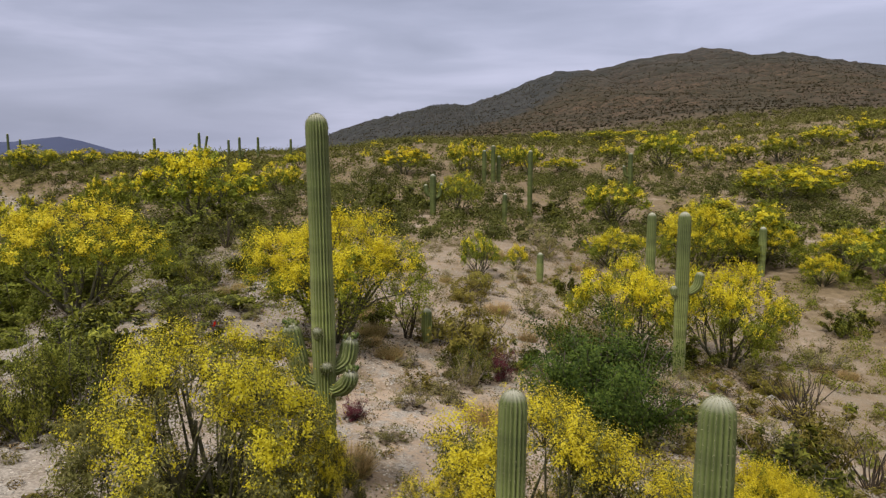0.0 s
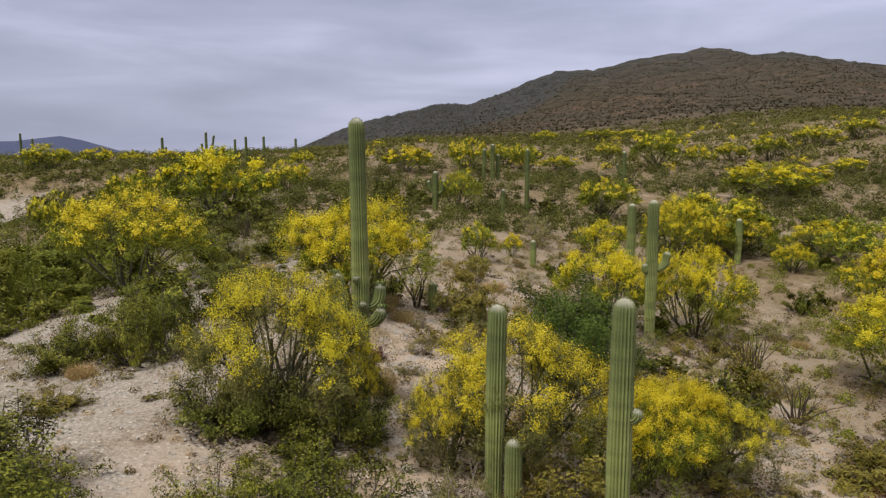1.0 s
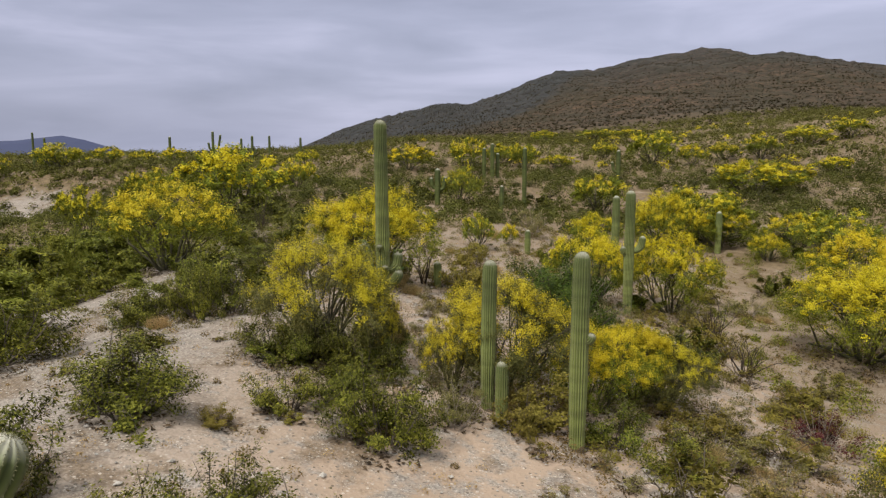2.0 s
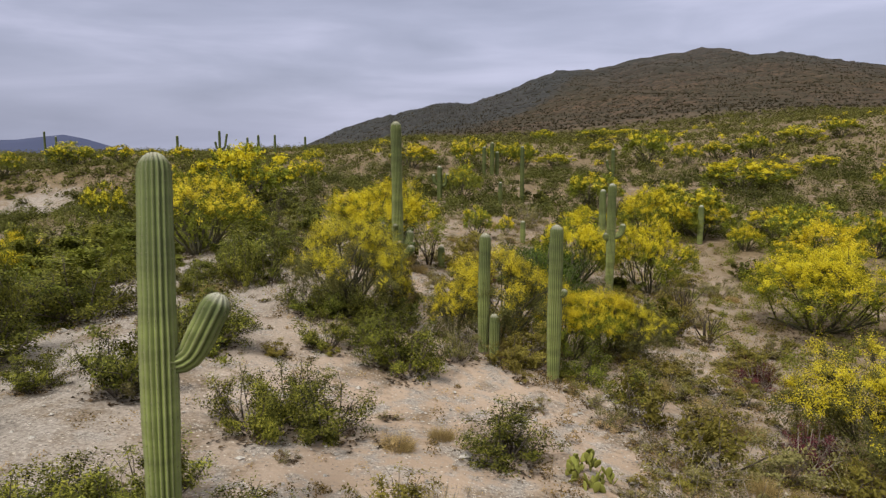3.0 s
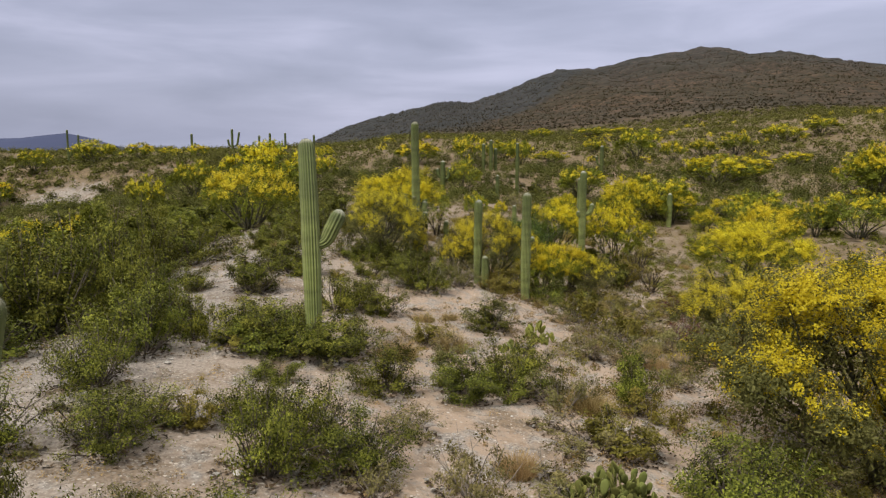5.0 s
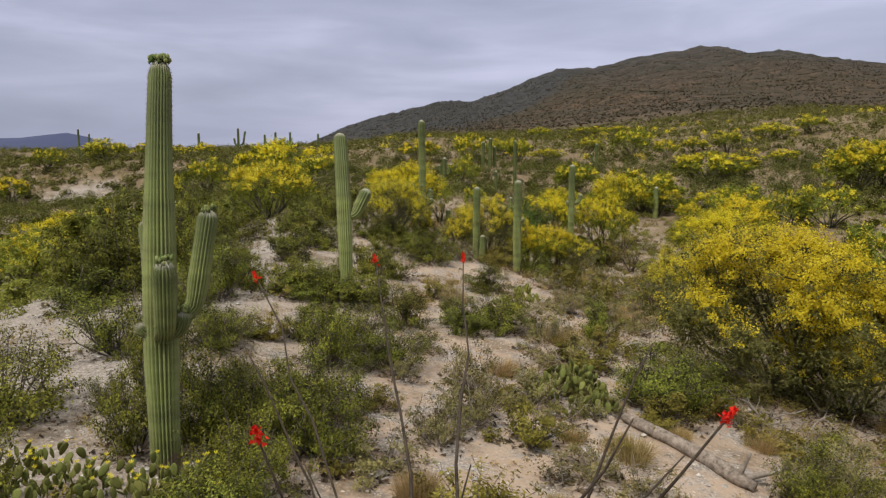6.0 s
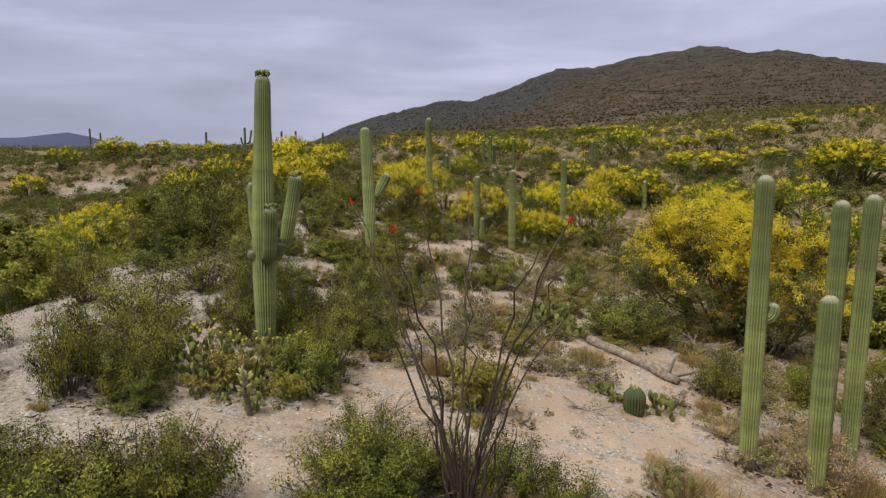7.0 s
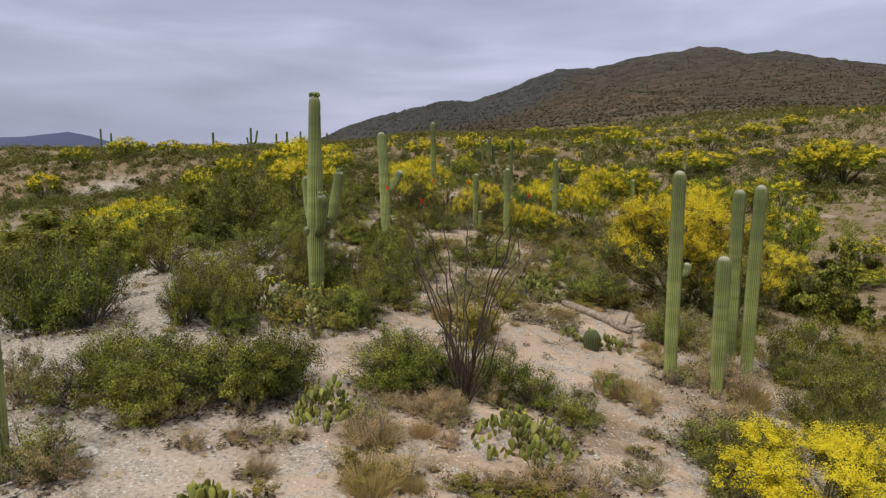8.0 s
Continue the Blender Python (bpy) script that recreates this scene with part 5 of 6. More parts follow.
put("olive", 0.61, -10.85, 0.90, 0.58)
put("grey", 5.67, -1.68, 1.53, 0.73)
put("olive", 3.96, -4.93, 1.16, 0.74)
put("olive", -1.05, -1.79, 1.35, 0.75)
put("grey", -4.44, -12.25, 0.89, 0.54)
put("olive", -4.80, -9.15, 0.90, 0.80)
put("creosote_fine", -3.97, -8.37, 1.42, 0.82)
put("creosote", -1.79, -5.70, 1.66, 1.14)
put("grey", 4.50, 1.50, 1.94, 0.66)
put("rust", 7.61, 3.38, 1.25, 1.21)
put("grey", -2.28, -13.04, 0.66, 0.44)
put("grey", 2.21, -3.99, 1.00, 0.49)
put("creosote", 1.00, -4.54, 1.44, 1.22)
put("creosote", 3.97, -3.87, 1.42, 1.36)
put("grey", 3.52, -0.62, 1.26, 0.76)
put("creosote", -8.74, -2.07, 1.38, 1.79)
put("creosote", -4.01, -6.09, 1.01, 0.53)
put("grey", -0.50, -2.96, 1.08, 0.48)
put("grey", 6.76, 2.51, 1.96, 1.03)
put("creosote_fine", -5.59, -9.28, 1.89, 0.69)
put("creosote_fine", -6.20, -14.02, 0.53, 0.62)
put("grey", 2.13, -5.29, 1.79, 0.97)
put("olive", 3.07, -7.08, 1.99, 0.84)
put("creosote_fine", -10.57, -11.13, 1.62, 1.77)
put("grey", 2.65, -14.07, 0.90, 0.45)
put("dry", -1.04, -15.64, 0.80, 0.60)
put("leafy_far", -37.17, 30.46, 4.08, 3.20)
put("leafy_far", -35.21, 32.00, 4.06, 3.30)
put("creosote_far", -38.26, 33.09, 4.88, 3.17)
put("leafy_far", -39.45, 32.76, 5.11, 3.39)
put("leafy_far", -40.24, 30.16, 4.80, 3.30)
put("leafy_far", -38.21, 27.44, 5.39, 2.82)
put("creosote_far", -34.98, 27.79, 4.09, 3.42)
put("creosote_fine", -4.23, -14.72, 1.37, 1.54)
put("creosote_fine", -5.39, -13.91, 1.28, 1.58)
put("creosote_fine", -5.17, -15.39, 1.34, 1.29)
put("grey", -1.62, -14.84, 1.65, 0.65)
put("grey", 9.07, -14.44, 1.36, 0.94)
put("olive", 12.48, -12.29, 2.21, 1.09)
put("creosote_far", 15.45, -3.63, 1.78, 1.54)
put("creosote_far", 15.41, -2.77, 1.63, 1.75)
put("creosote_far", 14.62, -3.16, 1.32, 1.56)
put("creosote_far", 14.47, -4.22, 1.79, 1.83)
put("creosote_far", 16.00, -4.29, 1.33, 1.48)
put("creosote_far", 22.68, 4.07, 1.77, 1.79)
put("creosote_far", 21.49, 5.05, 1.61, 2.28)
put("creosote_far", 21.27, 3.63, 1.75, 2.08)
put("grey", 5.06, -17.69, 1.59, 0.86)
put("creosote", -6.39, -4.05, 0.91, 1.17)
put("leafy_far", -13.98, 8.58, 1.08, 1.40)
put("leafy_far", -12.83, 20.97, 1.78, 0.98)
put("leafy_far", -14.09, 21.97, 1.57, 1.18)
put("creosote_far", -13.98, 20.53, 1.67, 1.19)
put("leafy_far", -19.47, 28.27, 1.56, 3.02)
put("leafy_far", -18.93, 28.99, 1.62, 3.27)
put("leafy_far", -20.00, 29.04, 1.53, 3.08)
put("creosote_far", -20.40, 27.93, 1.58, 3.08)
put("leafy_far", -18.87, 27.51, 1.26, 2.83)
put("leafy_far", -19.86, 36.91, 4.43, 2.08)
put("leafy_far", -18.92, 38.81, 3.26, 2.19)
put("creosote_far", -20.41, 39.22, 3.89, 2.12)
put("leafy_far", -22.14, 38.31, 3.45, 2.26)
put("leafy_far", -21.72, 35.62, 3.84, 2.19)
put("leafy_far", -20.79, 34.47, 4.36, 2.24)
put("creosote_far", -18.62, 34.52, 4.00, 2.15)
put("creosote", -6.27, 12.54, 1.44, 1.56)
put("creosote", -7.24, 13.34, 1.33, 1.57)
put("creosote", -7.12, 12.04, 1.27, 1.55)
put("grey", 6.85, 13.92, 1.58, 0.98)
put("olive", 2.11, 11.42, 1.38, 0.95)
put("creosote", -2.63, 9.63, 1.33, 0.94)
put("creosote", -3.35, 10.19, 1.19, 0.87)
put("creosote", -3.34, 8.88, 1.45, 1.11)
put("creosote_far", -10.22, 22.49, 1.94, 1.15)
put("creosote_far", -6.12, 18.31, 1.73, 0.84)
put("creosote_far", 6.91, 18.97, 1.82, 0.72)
put("olive", 10.84, 24.12, 1.92, 0.95)
put("creosote_far", 2.24, 20.84, 1.32, 0.89)
put("creosote_far", -2.06, 23.07, 1.09, 1.00)
put("creosote_far", -4.24, 18.92, 1.79, 0.68)
put("grey", -0.86, -13.46, 1.28, 0.80)
put("olive", 0.99, -12.81, 1.34, 0.94)
put("grey", 1.79, -13.79, 1.15, 0.61)
put("olive", 4.09, -10.79, 1.55, 0.79)
put("grey", 7.77, -5.95, 2.35, 0.76)
put("grey", 7.15, -11.83, 1.89, 0.91)
put("olive", 6.35, -10.85, 1.79, 0.58)
put("creosote", -2.37, 7.21, 1.90, 0.55)
put("grey", -7.90, -2.15, 1.59, 0.50)
put("grey", 2.46, -23.60, 1.00, 0.57)
put("grey", 1.38, -22.51, 0.97, 0.52)
put("olive", 7.16, -22.28, 0.97, 0.76)
put("grey", -4.08, -23.79, 0.98, 0.33)
put("creosote_fine", 0.95, -20.7, 1.5, 0.9)
put("creosote_fine", 1.75, -21.3, 1.2, 0.75)
put("pv_light", -1.75, 9.5, 1.2, 1.7)
put("creosote", -1.6, 9.2, 1.2, 0.9)
put("creosote_fine", 4.3, -9.7, 2.4, 1.5)
put("creosote_fine", -3.5, -16.9, 1.4, 1.0)
put("olive", 1.5, 6.7, 1.5, 0.9)
put("grey", 0.2, 7.0, 1.3, 0.8)
put("creosote", 3.4, 7.2, 1.5, 1.0)
put("olive", 2.0, 7.6, 1.8, 1.2)
put("creosote_fine", -3.4, -15.9, 1.5, 1.0)
put("creosote", -2.2, 8.4, 1.6, 1.0)
put("creosote", -3.9, 8.6, 1.5, 0.9)
put("creosote", -5.2, -4.2, 1.7, 1.05)
put("creosote", -4.3, -4.5, 1.8, 1.0)
put("creosote", -3.2, -4.45, 1.8, 0.95)
put("creosote", -2.75, -3.5, 1.5, 0.9)
put("creosote_fine", -6.2, -22.9, 1.9, 1.2)
put("creosote_fine", -5.2, -22.4, 1.7, 1.25)
put("grey", -5.7, -23.2, 1.0, 0.6)
put("grey", -4.6, -22.9, 0.8, 0.5)
put("creosote_fine", -4.4, -22.2, 1.6, 1.3)
put("creosote_fine", -2.1, -21.0, 1.8, 1.2)
put("creosote_fine", -1.5, -20.9, 1.5, 1.2)
put("creosote_fine", 0.2, -20.2, 1.5, 1.0)
put("creosote_fine", -6.5, -17.7, 1.6, 1.1)
put("olive", -4.9, -18.0, 1.3, 0.75)
put("olive", -3.7, -17.9, 1.2, 0.8)
put("creosote_fine", -3.3, -17.4, 1.6, 1.1)
put("creosote_fine", -2.6, -14.6, 1.8, 1.2)
put("creosote_fine", -3.3, -13.6, 1.6, 1.1)
put("creosote_fine", 5.0, -9.2, 2.2, 1.4)
put("pv_large", 10.2, -6.4, 4.0, 3.0)
put("olive_small", 3.26, 0.82, 0.56, 0.29)
put("dry", 5.84, 1.57, 0.90, 0.46)
put("olive_small", 4.63, -5.15, 0.59, 0.34)
put("olive_small", 2.66, -6.55, 0.82, 0.42)
put("grey_small", 2.10, -4.78, 0.83, 0.45)
put("olive_small", 8.33, -4.17, 0.64, 0.31)
put("dry", 9.37, -5.24, 0.46, 0.25)
put("grey_small", 9.52, 6.56, 0.87, 0.49)
put("grey_small", 3.31, 5.23, 0.51, 0.24)
put("grey_small", 2.86, 5.85, 0.68, 0.28)
put("olive_small", 6.09, 9.91, 0.41, 0.23)
put("dry", 6.64, 1.45, 0.69, 0.38)
put("olive_small", 5.31, 1.73, 0.60, 0.26)
put("grey_small", 5.78, -6.84, 1.05, 0.57)
put("grey_small", 6.81, 6.59, 0.40, 0.25)
put("dry", 7.72, 3.97, 0.99, 0.45)
put("grey_small", 7.09, 6.98, 0.92, 0.41)
put("grey_small", 7.85, 7.89, 0.91, 0.56)
put("olive_small", 7.42, -5.90, 0.91, 0.43)
put("olive_small", 8.72, -0.62, 0.45, 0.26)
put("dry", 5.61, -5.05, 0.46, 0.19)
put("dry", 8.48, -3.12, 0.80, 0.44)
put("dry", 1.89, 12.00, 1.02, 0.45)
put("dry", 1.37, 7.59, 1.00, 0.57)
put("olive_small", 9.38, 12.45, 0.80, 0.32)
put("grey_small", 1.48, -6.90, 0.85, 0.37)
put("grey_small", 9.94, 6.77, 0.80, 0.42)
put("grey_small", 3.86, 8.31, 0.71, 0.33)
put("olive_small", 5.23, -1.30, 0.44, 0.19)
put("olive_small", 2.43, -4.63, 0.66, 0.32)
put("dry", 6.61, 7.07, 0.49, 0.21)
put("dry", 3.32, 10.45, 0.48, 0.25)
put("dry", 2.92, 9.49, 0.68, 0.38)
put("olive_small", 8.47, 3.79, 0.62, 0.28)
put("grey_small", 8.90, 11.00, 0.63, 0.38)
put("grey_small", 5.08, 10.12, 0.84, 0.49)
put("grey_small", 2.64, 8.30, 0.71, 0.45)
put("grey_small", 7.99, 2.59, 0.42, 0.17)
put("grey_small", 4.86, -0.19, 0.86, 0.43)
put("grey_small", 1.71, 3.85, 0.64, 0.37)
put("dry", 8.80, 1.67, 0.43, 0.22)
put("grey_small", 4.21, 4.65, 0.91, 0.44)
put("grey_small", 9.58, -6.67, 0.53, 0.34)
put("grey_small", 9.97, 8.08, 0.82, 0.40)
put("dry", 5.35, 7.22, 1.05, 0.66)
put("grey_small", 3.21, 4.89, 0.66, 0.42)
put("olive_small", 1.61, 5.47, 0.62, 0.31)
put("dry", 5.55, -0.20, 0.81, 0.36)
put("dry", 1.54, 8.80, 0.98, 0.60)
put("olive_small", 9.12, 9.46, 0.55, 0.35)
put("dry", 7.10, 5.04, 0.82, 0.51)
put("grey_small", 2.51, -4.43, 0.49, 0.20)
put("grey_small", 9.55, -2.60, 0.56, 0.26)
put("dry", 1.55, 11.15, 0.67, 0.40)
put("dry", 8.68, 9.79, 0.56, 0.28)
put("grey_small", 7.79, -6.01, 0.63, 0.35)
put("olive_small", 6.73, -6.94, 0.48, 0.23)
put("grey_small", 6.93, 8.51, 0.94, 0.55)
put("grey_small", 6.78, 2.58, 1.08, 0.50)
put("grey_small", 5.63, 4.81, 0.87, 0.50)
put("olive_small", -8.49, 7.43, 0.55, 0.23)
put("grey_small", -1.45, 2.20, 0.47, 0.19)
put("grey_small", 0.79, -2.63, 0.64, 0.32)
put("olive_small", -1.60, 8.84, 0.43, 0.27)
put("grey_small", 0.85, 12.45, 0.42, 0.19)
put("grey_small", -4.48, 13.62, 0.31, 0.20)
put("grey_small", -4.03, 4.77, 0.31, 0.13)
put("olive_small", -8.85, 15.68, 0.46, 0.23)
put("olive_small", -5.17, -5.08, 0.79, 0.44)
put("olive_small", 0.08, 13.77, 0.36, 0.23)
put("grey_small", -3.09, -5.23, 0.42, 0.27)
put("olive_small", -8.52, 1.87, 0.40, 0.25)
put("olive_small", -6.86, 2.44, 0.45, 0.24)
put("grey_small", 0.37, 16.59, 0.78, 0.38)
put("dry", -7.94, 11.49, 0.72, 0.43)
put("olive_small", -3.11, 5.38, 0.55, 0.27)
put("dry", -6.85, 17.64, 0.34, 0.14)
put("grey_small", 0.57, -4.35, 0.70, 0.36)
put("grey_small", -2.91, -0.48, 0.41, 0.24)
put("olive_small", -1.32, 5.36, 0.32, 0.20)
put("olive_small", -5.82, 9.89, 0.37, 0.15)
put("olive_small", -4.05, 10.01, 0.55, 0.30)
put("dry", 0.32, 11.41, 0.54, 0.30)
put("olive_small", -1.24, 8.01, 0.68, 0.36)
put("olive_small", -4.35, -1.65, 0.63, 0.40)
put("grey_small", -8.62, 18.08, 0.75, 0.42)
put("grey_small", -7.47, 16.92, 0.66, 0.29)
put("dry", -6.29, 7.39, 0.30, 0.13)
put("olive_small", -7.49, 14.47, 0.42, 0.25)
put("olive_small", -3.29, 7.51, 0.30, 0.19)
put("grey_small", 2.51, -26.04, 0.42, 0.17)
put("dry", 1.02, -15.19, 0.37, 0.23)
put("olive_small", 2.89, -22.35, 0.58, 0.23)
put("grey_small", -7.05, -9.25, 0.30, 0.13)
put("grey_small", 3.71, -24.40, 0.41, 0.21)
put("olive_small", -2.17, -19.77, 0.42, 0.24)
put("dry", -2.73, -13.32, 0.59, 0.33)
put("grey_small", 0.78, -22.84, 0.72, 0.44)
put("grey_small", 2.20, -13.78, 0.34, 0.16)
put("olive_small", -7.55, -16.97, 0.54, 0.33)
put("grey_small", -7.79, -17.12, 0.33, 0.17)
put("grey_small", 2.99, -19.71, 0.63, 0.32)
put("grey_small", -4.95, -14.96, 0.68, 0.33)
put("olive_small", -2.01, -23.76, 0.34, 0.21)
put("grey_small", -2.72, -15.99, 0.55, 0.27)
put("olive_small", 0.75, -10.14, 0.29, 0.17)
put("brush", -2.25, -23.51, 1.16, 0.59)
put("brush", -1.69, -24.80, 1.01, 0.61)
put("brush", -1.11, -22.10, 1.05, 0.63)
put("brush", -0.02, -20.80, 0.91, 0.63)
put("brush", 0.59, -24.48, 1.15, 0.50)
put("brush", 1.50, -24.37, 1.27, 0.56)
put("brush", -0.14, -24.75, 0.84, 0.40)
put("brush", 3.52, -20.22, 0.81, 0.77)
put("brush", -5.18, -24.42, 0.70, 0.38)
put("brush", 6.08, -17.99, 1.81, 1.15)
put("brush", 5.94, -17.27, 1.10, 0.75)
put("brush", -1.66, -22.03, 0.67, 0.37)
put("brush", -4.51, -23.94, 0.61, 0.39)
put("brush", -3.88, -24.95, 0.57, 0.40)
put("brush", -6.78, -25.45, 1.07, 0.55)
put("brush", -0.94, -23.39, 0.62, 0.39)
put("brush", -2.04, -21.92, 0.79, 0.38)
put("brush", -3.52, -23.70, 0.51, 0.24)
put("brush", 4.82, -16.16, 0.97, 0.54)
put("brush", -1.17, -24.42, 0.25, 0.17)
put("brush", 5.09, -20.54, 1.84, 0.75)
put("brush", -1.72, -3.18, 1.10, 0.65)
put("brush", -0.39, -2.09, 0.90, 0.76)
put("brush", 4.68, -0.38, 1.32, 0.63)
put("brush", 3.67, -0.28, 0.83, 0.51)
put("brush", 6.17, 5.69, 1.16, 0.63)
put("brush", 6.36, -0.06, 1.65, 0.72)
put("brush", 3.42, 3.57, 0.87, 0.41)
put("brush", -1.28, 0.85, 0.72, 0.34)
put("brush", 9.31, 3.79, 1.63, 0.93)
put("brush", 6.95, 2.73, 1.19, 0.63)
put("dry", -2.28, -27.27, 0.50, 0.31)
put("olive_small", -2.32, -15.19, 0.60, 0.25)
put("olive_small", -3.72, -25.75, 0.55, 0.33)
put("grey_small", -6.65, -10.73, 0.58, 0.30)
put("grey_small", 0.62, -17.74, 0.48, 0.30)
put("olive_small", 0.21, -13.02, 0.42, 0.24)
put("grey_small", 0.34, -19.48, 0.31, 0.14)
put("dry", -4.67, -23.80, 0.30, 0.17)
put("grey_small", 4.37, -14.79, 0.65, 0.43)
put("grey_small", -0.86, -21.60, 0.58, 0.37)
put("olive_small", 2.81, -12.13, 0.27, 0.15)
put("grey_small", 1.78, -25.82, 0.62, 0.25)
put("grey_small", -4.89, -20.03, 0.57, 0.35)
put("dry", -1.38, -23.05, 0.66, 0.37)
put("olive_small", 0.20, -20.52, 0.54, 0.31)
put("grey_small", -1.49, -14.60, 0.46, 0.26)
put("grey_small", 0.76, -10.78, 0.68, 0.34)
put("grey_small", -0.41, -24.96, 0.61, 0.29)
put("grey_small", -1.92, -19.54, 0.54, 0.34)
put("grey_small", -0.16, -20.74, 0.33, 0.13)
put("grey_small", -7.61, -20.17, 0.36, 0.22)
put("dry", 3.76, -9.25, 0.73, 0.30)
put("grey_small", -0.49, -13.15, 0.66, 0.37)
put("dry", 4.76, -20.86, 0.46, 0.26)
put("grey_small", 4.30, -22.97, 0.39, 0.22)
put("olive_small", -6.46, -17.51, 0.33, 0.15)
put("dry", -7.34, -19.43, 0.37, 0.22)
put("grey_small", 4.96, -16.04, 0.50, 0.20)
put("olive_small", -6.45, -11.95, 0.43, 0.24)
put("grey_small", -6.86, -9.02, 0.43, 0.18)
put("olive_small", 5.99, -13.57, 1.13, 0.65)
put("grey_small", 6.73, 0.86, 0.60, 0.31)
put("dry", 10.54, -7.92, 0.77, 0.44)
put("olive_small", 9.47, -17.72, 0.88, 0.47)
put("dry", 6.85, 0.58, 0.70, 0.41)
put("grey_small", 14.22, 3.10, 1.28, 0.78)
put("olive_small", 9.72, -5.19, 0.67, 0.31)
put("olive_small", 12.66, -2.40, 1.20, 0.65)
put("grey_small", 11.98, -1.00, 0.64, 0.33)
put("olive_small", 5.78, 3.75, 0.84, 0.41)
put("grey_small", 14.38, -3.18, 1.05, 0.60)
put("dry", 8.97, -3.13, 0.79, 0.33)
put("dry", 10.47, -4.19, 0.64, 0.36)
put("dry", 6.77, -16.12, 1.13, 0.66)
put("olive_small", 6.01, -3.79, 0.59, 0.34)
put("olive_small", 12.21, 1.59, 0.63, 0.39)
put("olive_small", 6.76, -22.94, 0.68, 0.32)
put("grey_small", 12.77, -2.20, 0.76, 0.36)
put("grey_small", 12.58, -17.27, 0.98, 0.52)
put("grey_small", 12.81, -6.10, 1.00, 0.44)
put("dry", 13.15, -15.67, 0.99, 0.59)
put("olive_small", 6.63, 0.24, 0.61, 0.37)
put("olive_small", 5.35, -9.48, 1.16, 0.67)
put("grey_small", 14.44, -9.32, 0.56, 0.25)
put("grey_small", 6.02, -18.34, 0.82, 0.35)
put("olive_small", 14.43, -10.43, 0.79, 0.44)
put("olive_small", 5.89, -7.97, 0.75, 0.46)
put("dry", 8.73, -19.09, 0.57, 0.34)
put("grey_small", 9.85, -1.23, 0.71, 0.44)
put("dry", 14.47, 2.41, 1.17, 0.58)
put("dry", 5.85, -19.38, 0.96, 0.47)
put("grey_small", 11.64, 2.10, 1.07, 0.56)
put("dry", 5.85, -16.74, 1.17, 0.58)
put("olive_small", 6.77, -9.16, 0.75, 0.31)
put("dry", 9.06, -10.56, 0.77, 0.40)
put("grey_small", 10.03, 1.59, 0.92, 0.55)
put("dry", 5.70, 0.04, 0.75, 0.43)
put("dry", 9.39, 38.71, 0.79, 0.45)
put("olive_small", -2.60, 36.08, 1.11, 0.60)
put("dry", 14.84, 26.15, 0.79, 0.50)
put("dry", 7.95, 18.53, 0.84, 0.34)
put("grey_small", 14.23, 36.53, 1.46, 0.94)
put("olive_small", -5.88, 30.07, 0.98, 0.43)
put("grey_small", -3.98, 34.65, 0.63, 0.36)
put("grey_small", 9.01, 21.05, 0.74, 0.31)
put("olive_small", -9.57, 28.71, 1.03, 0.44)
put("olive_small", -4.76, 30.29, 1.15, 0.56)
put("dry", -2.71, 24.25, 0.85, 0.42)
put("olive_small", 0.02, 23.46, 1.28, 0.58)
put("grey_small", 2.73, 22.18, 0.90, 0.55)
put("grey_small", 11.31, 38.73, 1.49, 0.88)
put("olive_small", 4.70, 40.34, 1.02, 0.51)
put("dry", 9.41, 37.63, 1.49, 0.68)
put("olive_small", -5.50, 29.99, 1.59, 0.87)
put("olive_small", 2.51, 31.60, 0.60, 0.25)
put("olive_small", 1.45, 31.96, 1.46, 0.88)
put("dry", 5.69, 27.04, 0.81, 0.43)
put("olive_small", 8.79, 22.90, 1.21, 0.73)
put("dry", 8.34, 33.12, 1.55, 0.78)
put("grey_small", 15.97, 29.61, 0.63, 0.27)
put("grey_small", -4.10, 39.99, 1.55, 0.74)
put("olive_small", 12.05, 38.02, 1.01, 0.52)
put("grey_small", 6.01, 18.10, 1.15, 0.51)
put("olive_small", 5.57, 35.29, 1.13, 0.62)
put("dry", 2.71, 39.55, 1.46, 0.64)
put("grey_small", 8.46, 35.07, 0.70, 0.38)
put("olive_small", 1.72, 38.83, 0.92, 0.37)
put("olive_small", -0.84, 32.39, 1.51, 0.65)
put("grey_small", -2.15, 39.70, 0.88, 0.48)
put("grey_small", 0.15, 17.70, 1.13, 0.46)
put("olive_small", -0.29, 22.28, 1.38, 0.59)
put("dry", -7.65, 25.78, 0.98, 0.46)
put("dry", 9.86, 33.01, 1.33, 0.60)
put("dry", -8.90, 17.52, 1.37, 0.60)
put("grey_small", -0.68, 25.25, 1.29, 0.68)
put("dry", 2.09, 27.98, 1.15, 0.61)
put("dry", 11.32, 23.84, 1.51, 0.61)
put("grey_small", 1.81, -11.59, 1.12, 0.56)
put("olive_small", 5.53, -8.78, 1.11, 0.46)
put("dry", 5.12, -14.59, 0.72, 0.44)
put("grey_small", 7.19, -14.49, 0.82, 0.45)
put("olive_small", 5.76, -9.11, 1.18, 0.68)
put("grey_small", 1.38, -9.27, 1.05, 0.59)
put("grey_small", 5.97, -10.23, 0.87, 0.56)
put("grey_small", 6.19, -10.92, 0.91, 0.40)
put("olive_small", 5.94, -13.36, 0.84, 0.38)
put("grey_small", 2.49, -10.42, 0.66, 0.43)
put("dry", 2.39, -9.91, 0.96, 0.44)
put("grey_small", 1.84, -8.01, 0.84, 0.39)
put("dry", 1.77, -12.50, 0.63, 0.32)
put("grey_small", 0.78, -10.90, 1.20, 0.78)
